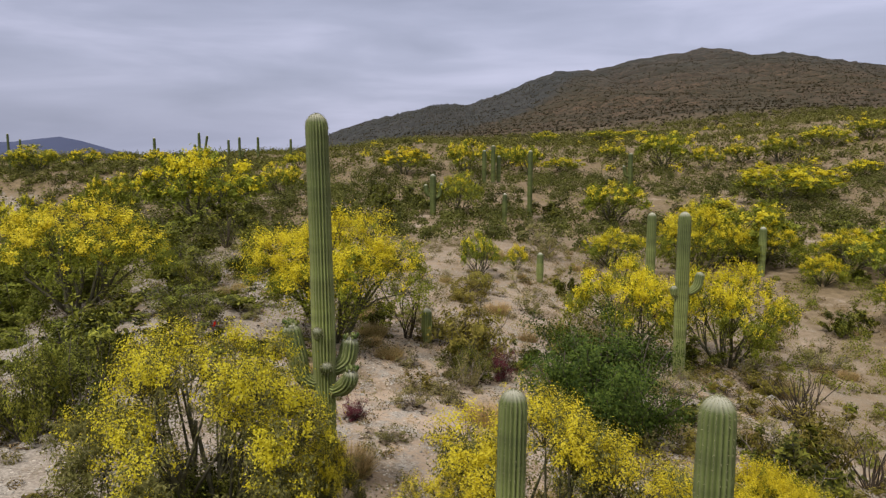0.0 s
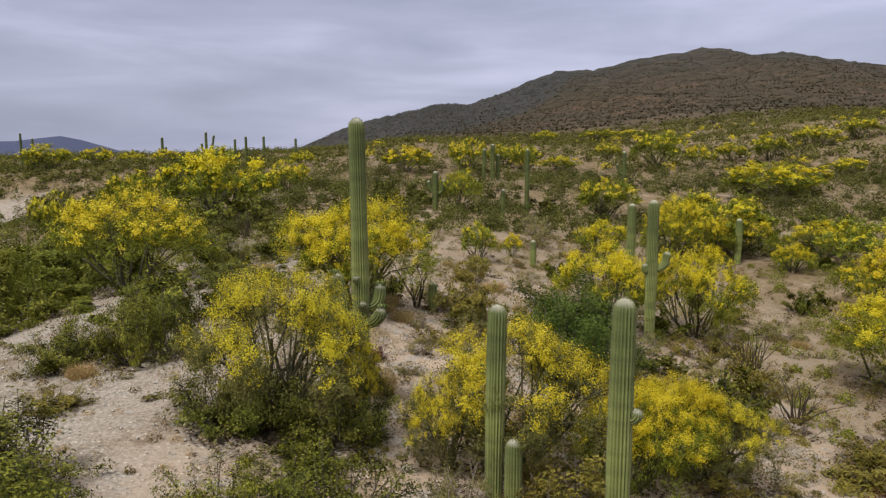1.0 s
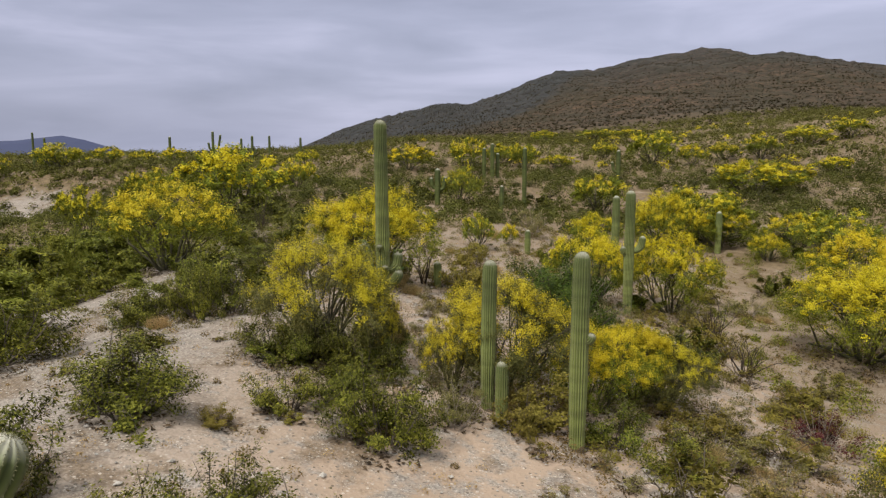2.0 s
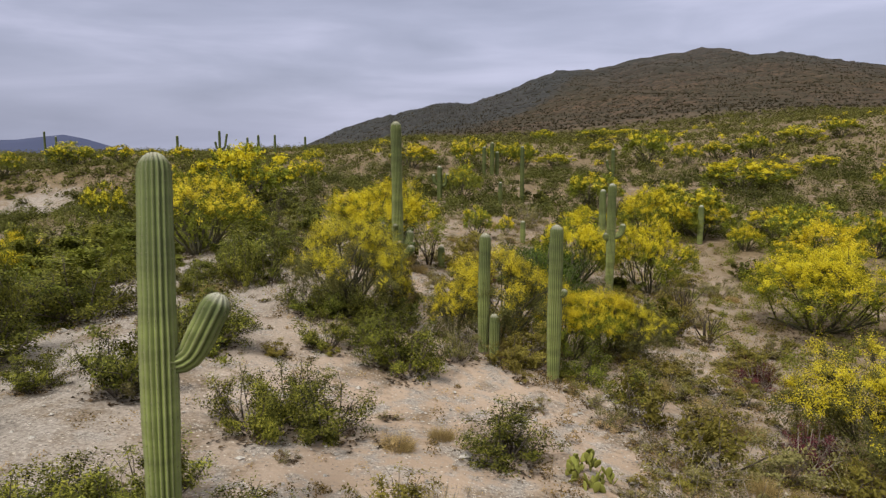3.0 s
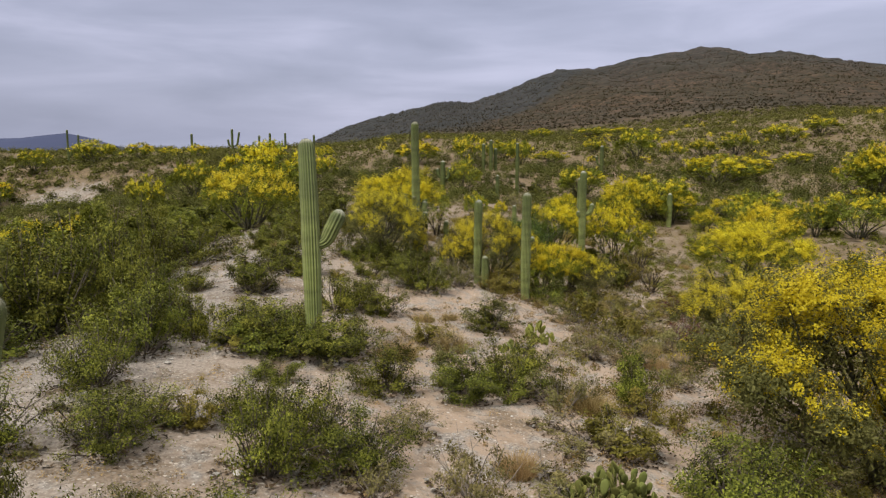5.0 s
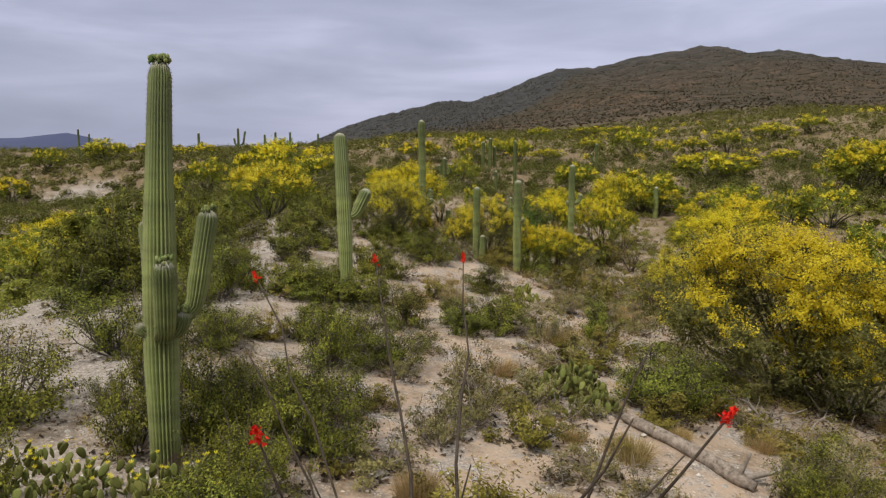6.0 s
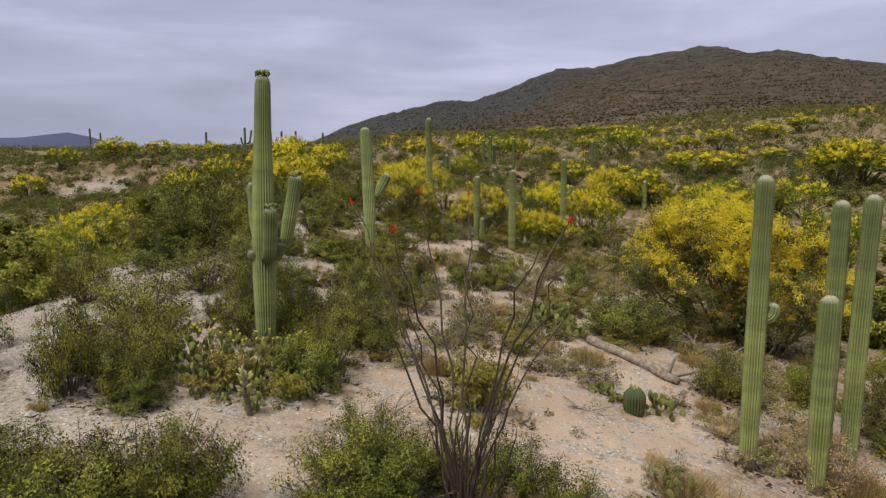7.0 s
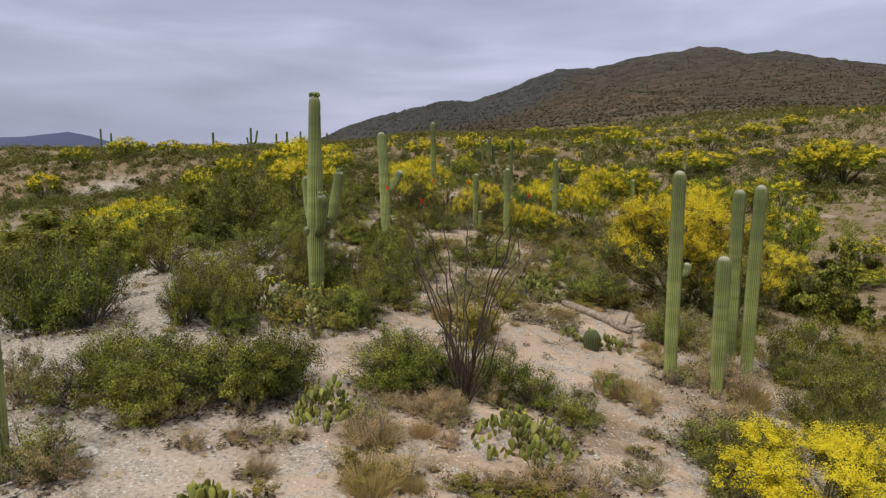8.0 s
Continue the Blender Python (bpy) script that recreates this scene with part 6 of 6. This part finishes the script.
put("dry", 2.70, -12.84, 1.11, 0.55)
put("grey_small", 2.33, -11.06, 0.85, 0.41)
put("dry", 4.01, -11.63, 0.64, 0.29)
put("grey_small", 1.43, -14.40, 0.99, 0.60)
put("grey_small", 6.58, -13.73, 1.17, 0.61)
put("grey_small", 4.47, -8.85, 0.96, 0.50)
put("dry", 5.84, -11.29, 0.87, 0.44)
put("grey_small", 1.33, -10.60, 1.03, 0.62)
put("grey_small", 2.82, -10.73, 0.68, 0.32)
put("olive_small", 2.63, -12.55, 0.68, 0.29)
put("grey_small", 2.59, -14.94, 1.16, 0.68)
put("olive_small", 6.22, 9.11, 1.36, 0.58)
put("olive_small", 10.90, 7.72, 1.49, 0.87)
put("grey_small", 11.87, 15.46, 1.26, 0.71)
put("grey_small", 5.86, 7.08, 1.15, 0.73)
put("olive_small", 5.32, 9.81, 0.94, 0.55)
put("grey_small", 10.38, 19.24, 1.23, 0.75)
put("olive_small", 6.69, 9.19, 0.84, 0.39)
put("olive_small", 5.96, 17.10, 1.23, 0.58)
put("olive_small", 4.31, 4.30, 1.66, 0.98)
put("olive_small", 11.18, 3.81, 1.40, 0.63)
put("grey_small", 6.96, 9.07, 0.98, 0.41)
put("olive_small", 8.09, 2.45, 1.63, 0.69)
put("grey_small", 8.33, 17.56, 1.61, 0.94)
put("olive_small", 10.10, 11.79, 1.17, 0.54)
put("olive_small", 5.95, 4.66, 1.35, 0.71)
put("olive_small", 10.95, 19.49, 1.69, 0.87)
put("olive_small", 11.56, 7.08, 1.53, 0.90)
put("grey_small", 9.12, 17.99, 1.55, 0.91)
put("grey_small", 6.61, 5.65, 1.69, 0.70)
put("olive_small", 9.64, 15.30, 1.31, 0.56)
put("olive_small", 10.42, 13.01, 1.06, 0.59)
put("olive_small", 12.62, 15.31, 1.47, 0.87)
put("olive_small", 9.90, 11.97, 1.17, 0.48)
put("olive_small", 7.55, 8.44, 1.56, 0.69)
put("grey_small", 11.26, 2.51, 1.59, 0.81)
put("olive_small", 10.82, 13.53, 1.59, 0.75)
put("olive_small", 6.10, 7.01, 1.02, 0.58)
put("olive_small", 11.73, 3.95, 1.69, 1.03)
put("olive_small", 12.11, 7.29, 0.80, 0.41)
put("olive_small", 5.26, 2.41, 1.52, 0.88)
put("olive_small", 5.46, 7.88, 1.33, 0.86)
put("olive_small", 5.74, 11.47, 1.22, 0.54)
put("olive_small", 10.33, 13.68, 1.28, 0.65)
put("grey_small", 8.22, 7.73, 0.87, 0.52)
put("grey_small", 6.91, 10.56, 1.27, 0.62)
put("olive_small", 8.73, 5.71, 1.17, 0.60)
put("grey_small", 5.92, 14.40, 0.91, 0.39)
put("grey_small", 4.70, 14.74, 0.99, 0.53)
put("grey_small", 4.83, 16.36, 1.58, 0.97)
put("grey_small", 7.42, 18.26, 1.25, 0.59)
put("olive_small", 11.88, 2.72, 0.93, 0.59)
put("olive_small", 10.09, 21.23, 1.02, 0.48)
put("olive_small", 8.67, 3.35, 1.05, 0.68)
put("olive_small", 9.11, 21.26, 1.03, 0.61)
put("leafy_far", -15.6, 6.3, 2.83, 2.34)
put("leafy_far", -21.1, 34.0, 2.59, 2.26)
put("leafy_far", -17.8, 3.7, 3.30, 1.58)
put("creosote_far", -19.6, 9.4, 2.89, 2.36)
put("leafy_far", -38.8, 29.3, 2.11, 1.31)
put("leafy_far", -40.9, 20.5, 1.85, 1.25)
put("creosote_far", -24.0, 45.2, 2.90, 1.91)
put("leafy_far", -23.2, 20.8, 2.50, 1.23)
put("creosote_far", -20.7, 33.4, 2.86, 1.46)
put("leafy_far", -30.8, 19.6, 2.37, 2.03)
put("leafy_far", -15.8, 32.6, 1.97, 2.29)
put("leafy_far", -27.5, 0.7, 2.69, 2.20)
put("creosote_far", -35.6, 36.2, 2.35, 1.28)
put("leafy_far", -30.0, 19.4, 2.53, 2.26)
put("leafy_far", -16.8, 28.0, 3.10, 2.19)
put("creosote_far", -33.0, 44.5, 1.96, 1.48)
put("leafy_far", -35.5, 33.8, 1.93, 2.36)
put("creosote_far", -27.0, 49.0, 2.49, 2.26)
put("creosote_far", -24.0, 44.5, 2.57, 1.66)
put("creosote_far", -21.4, 2.1, 2.33, 1.69)
put("creosote_far", -19.4, 48.5, 3.33, 2.22)
put("creosote_far", -16.1, 56.1, 2.64, 1.39)
put("leafy_far", -34.5, 21.4, 2.35, 1.23)
put("creosote_far", -31.2, 61.4, 1.93, 1.66)
put("leafy_far", -22.1, 1.2, 2.62, 1.84)
put("leafy_far", -39.0, 18.6, 2.60, 2.15)
put("creosote_far", -14.7, 42.1, 3.48, 1.83)
put("creosote_far", -20.1, 44.9, 1.84, 1.90)
put("creosote_far", -18.6, 27.3, 3.40, 2.25)
put("leafy_far", -21.7, -0.3, 2.71, 1.25)
put("creosote_far", -34.4, 46.9, 2.43, 2.29)
put("leafy_far", -21.2, 32.2, 2.31, 1.60)
put("creosote_far", -17.9, 44.8, 2.70, 1.62)
put("leafy_far", -29.7, 17.7, 1.85, 1.66)
put("creosote_far", -15.0, 55.0, 2.60, 2.04)
put("creosote_far", -22.8, 2.3, 3.44, 1.92)
put("leafy_far", -43.7, 30.8, 2.22, 1.98)
put("leafy_far", -14.0, 8.3, 3.07, 2.18)
put("leafy_far", -26.6, 25.0, 3.27, 1.84)
put("creosote_far", -29.6, 34.5, 2.01, 2.22)
put("leafy_far", -16.2, 16.4, 2.69, 1.42)
put("leafy_far", -29.3, 2.7, 2.11, 1.64)
put("leafy_far", -15.4, 41.4, 2.12, 1.87)
put("creosote_far", -24.0, 18.2, 3.55, 2.34)
put("leafy_far", -31.3, 38.5, 3.53, 2.29)
put("leafy_far", -17.7, 16.1, 3.57, 2.03)
put("leafy_far", -35.6, 30.7, 2.61, 1.95)
put("creosote_far", -18.7, -2.3, 3.13, 2.35)
put("creosote_far", -40.3, 45.9, 2.85, 1.95)
put("leafy_far", -30.0, 38.3, 2.29, 1.24)
put("leafy_far", -42.3, 32.7, 3.23, 1.45)
put("leafy_far", -23.6, 31.8, 1.92, 1.43)
put("creosote_far", -27.5, 43.7, 3.48, 1.27)
put("creosote_far", -30.7, 45.6, 2.63, 1.58)
put("creosote_far", -17.8, 34.2, 3.56, 1.88)
put("leafy_far", -29.4, 31.4, 3.29, 1.41)
put("leafy_far", -14.4, 29.6, 2.83, 1.35)
put("creosote_far", 23.4, 21.2, 1.48, 1.68)
put("creosote_far", 31.1, 41.3, 1.69, 1.29)
put("creosote_far", 27.5, 37.3, 1.51, 1.57)
put("creosote_far", 30.4, 14.2, 1.93, 1.87)
put("creosote_far", 36.5, 24.8, 1.52, 1.21)
put("creosote_far", 44.6, 58.1, 1.59, 1.58)
put("creosote_far", 17.0, 13.1, 2.35, 1.03)
put("creosote_far", 20.9, 48.9, 1.74, 1.67)
put("creosote_far", 43.6, 54.5, 1.50, 1.20)
put("creosote_far", 24.2, 23.8, 1.43, 1.42)
put("creosote_far", 34.4, 14.6, 2.38, 1.09)
put("creosote_far", 20.7, 11.4, 2.91, 1.71)
put("creosote_far", 45.1, 55.4, 1.89, 0.92)
put("creosote_far", 22.3, 15.4, 1.68, 1.42)
put("creosote_far", 33.8, 45.3, 2.61, 1.57)
put("creosote_far", 27.0, 37.8, 1.41, 1.47)
put("creosote_far", 32.9, 33.3, 2.81, 1.68)
put("creosote_far", 21.0, 11.9, 2.13, 1.80)
put("creosote_far", 22.2, 8.2, 1.89, 0.91)
put("creosote_far", 22.6, 16.1, 2.78, 1.70)
put("creosote_far", 23.9, 51.0, 2.22, 1.80)
put("creosote_far", 29.9, 37.3, 1.43, 1.47)
put("creosote_far", 24.5, 21.3, 1.92, 1.67)
put("creosote_far", 23.1, 21.7, 2.61, 1.41)
put("creosote_far", 24.3, 31.6, 1.44, 1.48)
put("creosote_far", 19.3, 1.8, 2.27, 1.54)
put("creosote_far", 41.4, 46.9, 1.60, 1.13)
put("creosote_far", 30.0, 54.4, 2.08, 1.56)
put("creosote_far", 23.6, 41.4, 1.43, 1.21)
put("creosote_far", 32.7, 43.4, 2.12, 1.09)
put("creosote_far", 31.5, 59.2, 2.22, 1.50)
put("creosote_far", 40.3, 43.5, 2.74, 1.55)
put("creosote_far", 30.7, 52.4, 2.59, 1.45)
put("creosote_far", 17.2, 4.3, 2.00, 1.89)
# thicker bushes along the crown of the spur
put("creosote_fine", -9.73, -18.32, 2.24, 1.70)
put("creosote_fine", -4.27, -21.49, 1.36, 1.21)
put("creosote", -10.75, -5.12, 2.8, 1.2)
put("creosote_fine", -7.39, -10.92, 1.91, 1.36)
put("leafy_far", -14.69, 18.79, 3.20, 1.70)
put("creosote", -10.91, 3.54, 3.0, 1.3)
put("creosote", -7.70, -4.31, 2.58, 1.41)
put("creosote_fine", -7.02, -7.71, 1.79, 1.19)
put("creosote", -6.32, 5.74, 2.07, 1.38)
put("creosote", -12.65, 8.82, 3.20, 1.70)
put("creosote", -10.71, 8.89, 3.20, 1.70)
put("creosote", -7.01, -3.43, 1.3, 1.1)
put("creosote_far", -19.90, 40.24, 3.20, 1.70)
put("creosote", -6.51, 1.76, 1.82, 1.42)
put("pv_light", 5.56, 10.64, 2.34, 1.79)
put("pv_light", -0.04, 8.54, 1.60, 1.72)
put("olive", 8.43, 16.42, 2.06, 1.77)
# shrubs between the trees on the upper spur
put("creosote", -8.48, 30.94, 1.83, 1.27)
put("creosote", -9.32, 27.32, 1.87, 1.43)
put("creosote_far", -17.46, 59.93, 3.77, 2.35)
put("creosote", -7.11, 20.40, 1.74, 0.99)
put("creosote_far", -4.76, 57.24, 3.46, 1.99)
put("creosote", 0.64, 19.29, 1.44, 0.94)
put("grey", 6.04, 48.30, 2.22, 1.48)
put("grey", 11.00, 25.54, 1.31, 1.09)
put("creosote", -11.69, 33.27, 2.80, 1.28)
put("creosote_far", -21.04, 57.24, 4.20, 2.28)
put("creosote_far", -12.64, 49.15, 2.77, 1.77)
put("creosote", -8.49, 23.06, 2.41, 0.93)
put("creosote_far", -8.32, 58.75, 3.14, 1.57)
put("creosote_far", -2.39, 70.72, 4.20, 2.12)
put("olive", -2.83, 25.13, 1.55, 0.87)
put("creosote_far", 10.55, 69.98, 3.74, 1.87)
put("creosote_far", 21.44, 59.66, 3.83, 1.91)
put("olive", 13.47, 30.23, 2.05, 1.15)
put("grey", 6.92, 21.47, 1.59, 0.80)
put("dry", -1.47, 19.79, 0.93, 0.54)
put("dry", 0.95, 15.60, 1.13, 0.56)
put("grey", 3.53, 28.89, 1.57, 0.90)
put("olive", 4.09, 25.27, 1.39, 0.80)
scatter = random.Random(12)
for k in range(80):
    sx, sy = scatter.uniform(-8.5, 9.5), scatter.uniform(11, 46)
    wide = scatter.uniform(0.5, 1.15)
    put(("grey_small", "olive_small", "grey_small", "dry")[k % 4], sx, sy, wide, wide * scatter.uniform(0.45, 0.65))
# yellow-green trees along the foot of the spur
put("pv_green", -20.7, 16.8, 4.4, 2.9)
put("pv_green", -17.4, 13.4, 3.6, 2.3)
put("pv_green", -23.6, 14.2, 4.2, 2.8)
put("pv_green", -25.4, 18.6, 4.4, 3.0)
put("pv_green", -28.5, 21.0, 4.4, 2.9)
# round the tall ocotillo and the close group of saguaros
put("olive", -0.29, -17.35, 1.6, 1.25)
put("creosote_fine", 5.9, -13.7, 1.6, 1.3)
put("grey", -8.77, -22.77, 0.95, 1.1)
put("grey", -6.94, -25.66, 1.2, 0.85)
put("grey", 4.8, -21.7, 1.8, 1.05)
put("dry", -2.26, -23.41, 1.3, 0.55)
put("olive", -2.2, -24.85, 1.1, 0.5)
put("dry", -1.06, -21.9, 1.2, 0.5)
put("grey", 9.23, -15.56, 2.3, 1.3)
put("creosote_fine", 9.16, -18.12, 2.0, 1.4)
put("dry", 3.1, -19.4, 1.2, 0.6)
put("dry", 6.5, -18.5, 1.3, 0.7)
put("grey", -0.12, -10.26, 1.35, 1.05)
put("creosote_fine", -6.34, -18.73, 1.35, 1.1)

# ---- cover that nobody could count ----
def scrub_field(name, count, x_range, y_range, size, leaves, leaf, material, seed, label, keep, per_height=0.55):
    """Low scrub over a stretch of land, joined as one cover."""
    rng = np.random.default_rng(seed)
    x, y = rng.uniform(*x_range, count), rng.uniform(*y_range, count)
    ok = keep(x, y, rng.uniform(0, 1, count))
    x, y = x[ok], y[ok]
    z = terrain(x, y)
    s = rng.uniform(*size, len(x))
    c = rng.normal(size=(len(x), leaves, 3))
    c /= np.linalg.norm(c, axis=2)[..., None]
    c *= rng.uniform(0.62, 1.0, (len(x), leaves, 1)) * rng.uniform(0.8, 1.15, (len(x), leaves, 1))
    c[..., 2] = np.abs(c[..., 2])
    out = c.reshape(-1, 3).copy()
    c = c * s[:, None, None] * (0.5, 0.5, per_height) + np.stack([x, y, z], 1)[:, None, :]
    me = leaf_mesh(name, c.reshape(-1, 3), leaf, material, rng, 1.4, 0.25, out, 0.30)
    return tagged(new(name, me), label, "scrub", kind="stuff")


def patchy(x, y, u, size, seed, share):
    return u < share * (0.55 + 0.9 * (wave(x, y, size, seed) > 0.0))


def wash(x, y):
    """A bare sandy wash on the far bank, with few bushes."""
    return (bump(x, y, -69, 109, 8, 12) > 0.4) & (wave(x, y, 5, 12) > 0.05)


scrub_field("slope_scrub", 4300, (-110, 110), (46, 112), (0.8, 2.8), 190, 0.115, MAT["scrub"], 70, "olive-green scrub on the lower slope",
            lambda x, y, u: (np.abs(x) < 24 + y * 0.64) & patchy(x, y, u, 23, 3, 0.92) & ~wash(x, y), 0.72)
scrub_field("hillside_scrub", 9500, (-170, 170), (110, 275), (1.2, 3.2), 38, 0.25, MAT["scrub"], 71, "olive-green scrub covering the long slope",
            lambda x, y, u: (np.abs(x) < 24 + y * 0.64) & patchy(x, y, u, 23, 3, 0.85) & ~wash(x, y), 0.68)
scrub_field("hillside_brush", 10000, (-170, 160), (42, 260), (0.5, 1.5), 28, 0.15, MAT["grey"], 72, "grey-brown dry brush between the green scrub",
            lambda x, y, u: (np.abs(x) < 20 + y * 0.72) & (u < 0.7))
scrub_field("mountain_scrub", 34000, (-160, 660), (240, 900), (0.6, 1.8), 5, 0.62, MAT["mountain_scrub"], 73, "dark scrub dotted over the rocky mountain",
            lambda x, y, u: (x > -60 - 0.1 * y) & (x < y * 0.68) & (u < 0.9))
scrub_field("slope_blossom", 300, (-60, 160), (110, 240), (1.6, 3.0), 90, 0.22, MAT["bloom"], 74, "yellow flowering scrub far up the slope",
            lambda x, y, u: (x > 0.10 * y - 40) & (x < y * 0.68) & (wave(x, y, 60, 8) > 0.05), 0.5)
scrub_field("verge_scrub", 1500, (-40, 46), (-14, 50), (0.5, 1.4), 230, 0.052, MAT["lush"], 75, "low green scrub on the sides of the spur",
            lambda x, y, u: ((x < -13) | (x > 9 + 0.1 * y)) & (u < 0.85))
scrub_field("hollow_scrub", 620, (-75, -14), (28, 80), (0.8, 2.0), 130, 0.10, MAT["scrub"], 84, "olive-green scrub in the hollow",
            lambda x, y, u: (x > -24 - y * 0.64) & (u < 0.9), 0.7)
scrub_field("crest_scrub", 1800, (-130, -30), (96, 160), (1.0, 2.6), 50, 0.24, MAT["scrub"], 85, "olive-green scrub below the crest",
            lambda x, y, u: (x > -24 - y * 0.64) & (u < 0.8) & ~wash(x, y), 0.6)
scrub_field("verge_brush", 2600, (-40, 46), (-26, 50), (0.25, 0.8), 44, 0.058, MAT["grey"], 76, "dry grey brush and grass between the bushes",
            lambda x, y, u: ((x < -10) | (x > 5)) & (u < 0.9))
scrub_field("bank_brush", 1150, (2.5, 18), (-28, 46), (0.3, 0.95), 150, 0.030, MAT["olive"], 78, "yellowish dry brush on the sandy bank",
            lambda x, y, u: patchy(x, y, u, 6, 4, 0.62) & ((y > -10) | (x > 6.5)))
scrub_field("bank_grass", 1250, (1.5, 20), (-10, 46), (0.3, 0.8), 130, 0.028, MAT["brown"], 80, "brown dry grass and low brush on the sandy bank",
            lambda x, y, u: patchy(x, y, u, 4.5, 11, 0.62) & (x > 1.5 + 0.04 * y))
scrub_field("spur_grass", 1100, (-12, 3), (-27, 46), (0.2, 0.6), 70, 0.026, MAT["brown"], 82, "brown dry grass scattered on the spur",
            lambda x, y, u: (u < 0.35 + 0.3 * (y > 10)))
scrub_field("lower_brush", 1000, (5.5, 20), (-30, -6), (0.4, 1.1), 120, 0.034, MAT["olive"], 83, "low olive brush filling the foot of the bank",
            lambda x, y, u: patchy(x, y, u, 6, 2, 0.5) & (x > 6.0 + 0.0 * y))
scrub_field("spur_brush", 1250, (-12, 9), (8, 46), (0.25, 0.95), 110, 0.032, MAT["grey"], 79, "dry brush between the trees on the spur",
            lambda x, y, u: patchy(x, y, u, 7, 5, 0.62))
scrub_field("ground_tufts", 2200, (-12, 10), (-28, 40), (0.10, 0.36), 36, 0.022, MAT["straw"], 77, "scattered small dry tufts on the sand",
            lambda x, y, u: patchy(x, y, u, 5, 9, 0.62))


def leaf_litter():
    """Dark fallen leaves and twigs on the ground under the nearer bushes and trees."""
    # their dark tone also paints contact shade round each plant's foot
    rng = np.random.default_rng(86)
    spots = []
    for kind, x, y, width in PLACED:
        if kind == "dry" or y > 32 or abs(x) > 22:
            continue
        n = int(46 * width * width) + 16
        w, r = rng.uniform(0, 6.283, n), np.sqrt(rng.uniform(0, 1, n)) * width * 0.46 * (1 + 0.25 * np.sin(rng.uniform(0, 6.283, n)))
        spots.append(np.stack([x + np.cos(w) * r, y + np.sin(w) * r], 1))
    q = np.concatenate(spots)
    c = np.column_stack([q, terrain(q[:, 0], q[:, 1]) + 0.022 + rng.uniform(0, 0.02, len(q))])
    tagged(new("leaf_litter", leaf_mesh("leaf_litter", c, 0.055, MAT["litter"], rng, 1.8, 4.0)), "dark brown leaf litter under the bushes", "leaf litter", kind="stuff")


leaf_litter()


def gravel():
    rng = np.random.default_rng(81)
    verts, faces = [], []
    octa = np.array([(1, 0, 0), (-1, 0, 0), (0, 1, 0), (0, -1, 0), (0, 0, 1), (0, 0, -1)], float)
    tri = [(0, 2, 4), (2, 1, 4), (1, 3, 4), (3, 0, 4), (2, 0, 5), (1, 2, 5), (3, 1, 5), (0, 3, 5)]
    n = 20000
    x, y = -12 + 23 * rng.uniform(0, 1, n) ** 1.35, rng.uniform(-29, 34, n)
    ok = rng.uniform(0, 1, n) < 0.35 + 0.65 * (wave(x, y, 6, 2) > -0.1)
    x, y = x[ok], y[ok]
    z = terrain(x, y)
    s = np.exp(rng.normal(-3.75, 0.55, len(x)))
    for i in range(len(x)):
        b = len(verts)
        v = octa * rng.uniform(0.6, 1.2, (6, 1)) * s[i] * (1, 1, 0.6)
        w = rng.uniform(0, 6.283)
        c, q = math.cos(w), math.sin(w)
        for a in v:
            verts.append((x[i] + a[0] * c - a[1] * q, y[i] + a[0] * q + a[1] * c, z[i] + a[2] + s[i] * 0.2))
        faces += [(p + b, q2 + b, r + b) for p, q2, r in tri]
    tagged(new("gravel", mesh_from("gravel", verts, faces, MAT["stone"])), "pale gravel stones strewn over the sand", "gravel", kind="stuff")


gravel()

for protos in KINDS.values():
    for p in protos:
        for o in (*p.children_recursive, p):
            bpy.data.objects.remove(o)
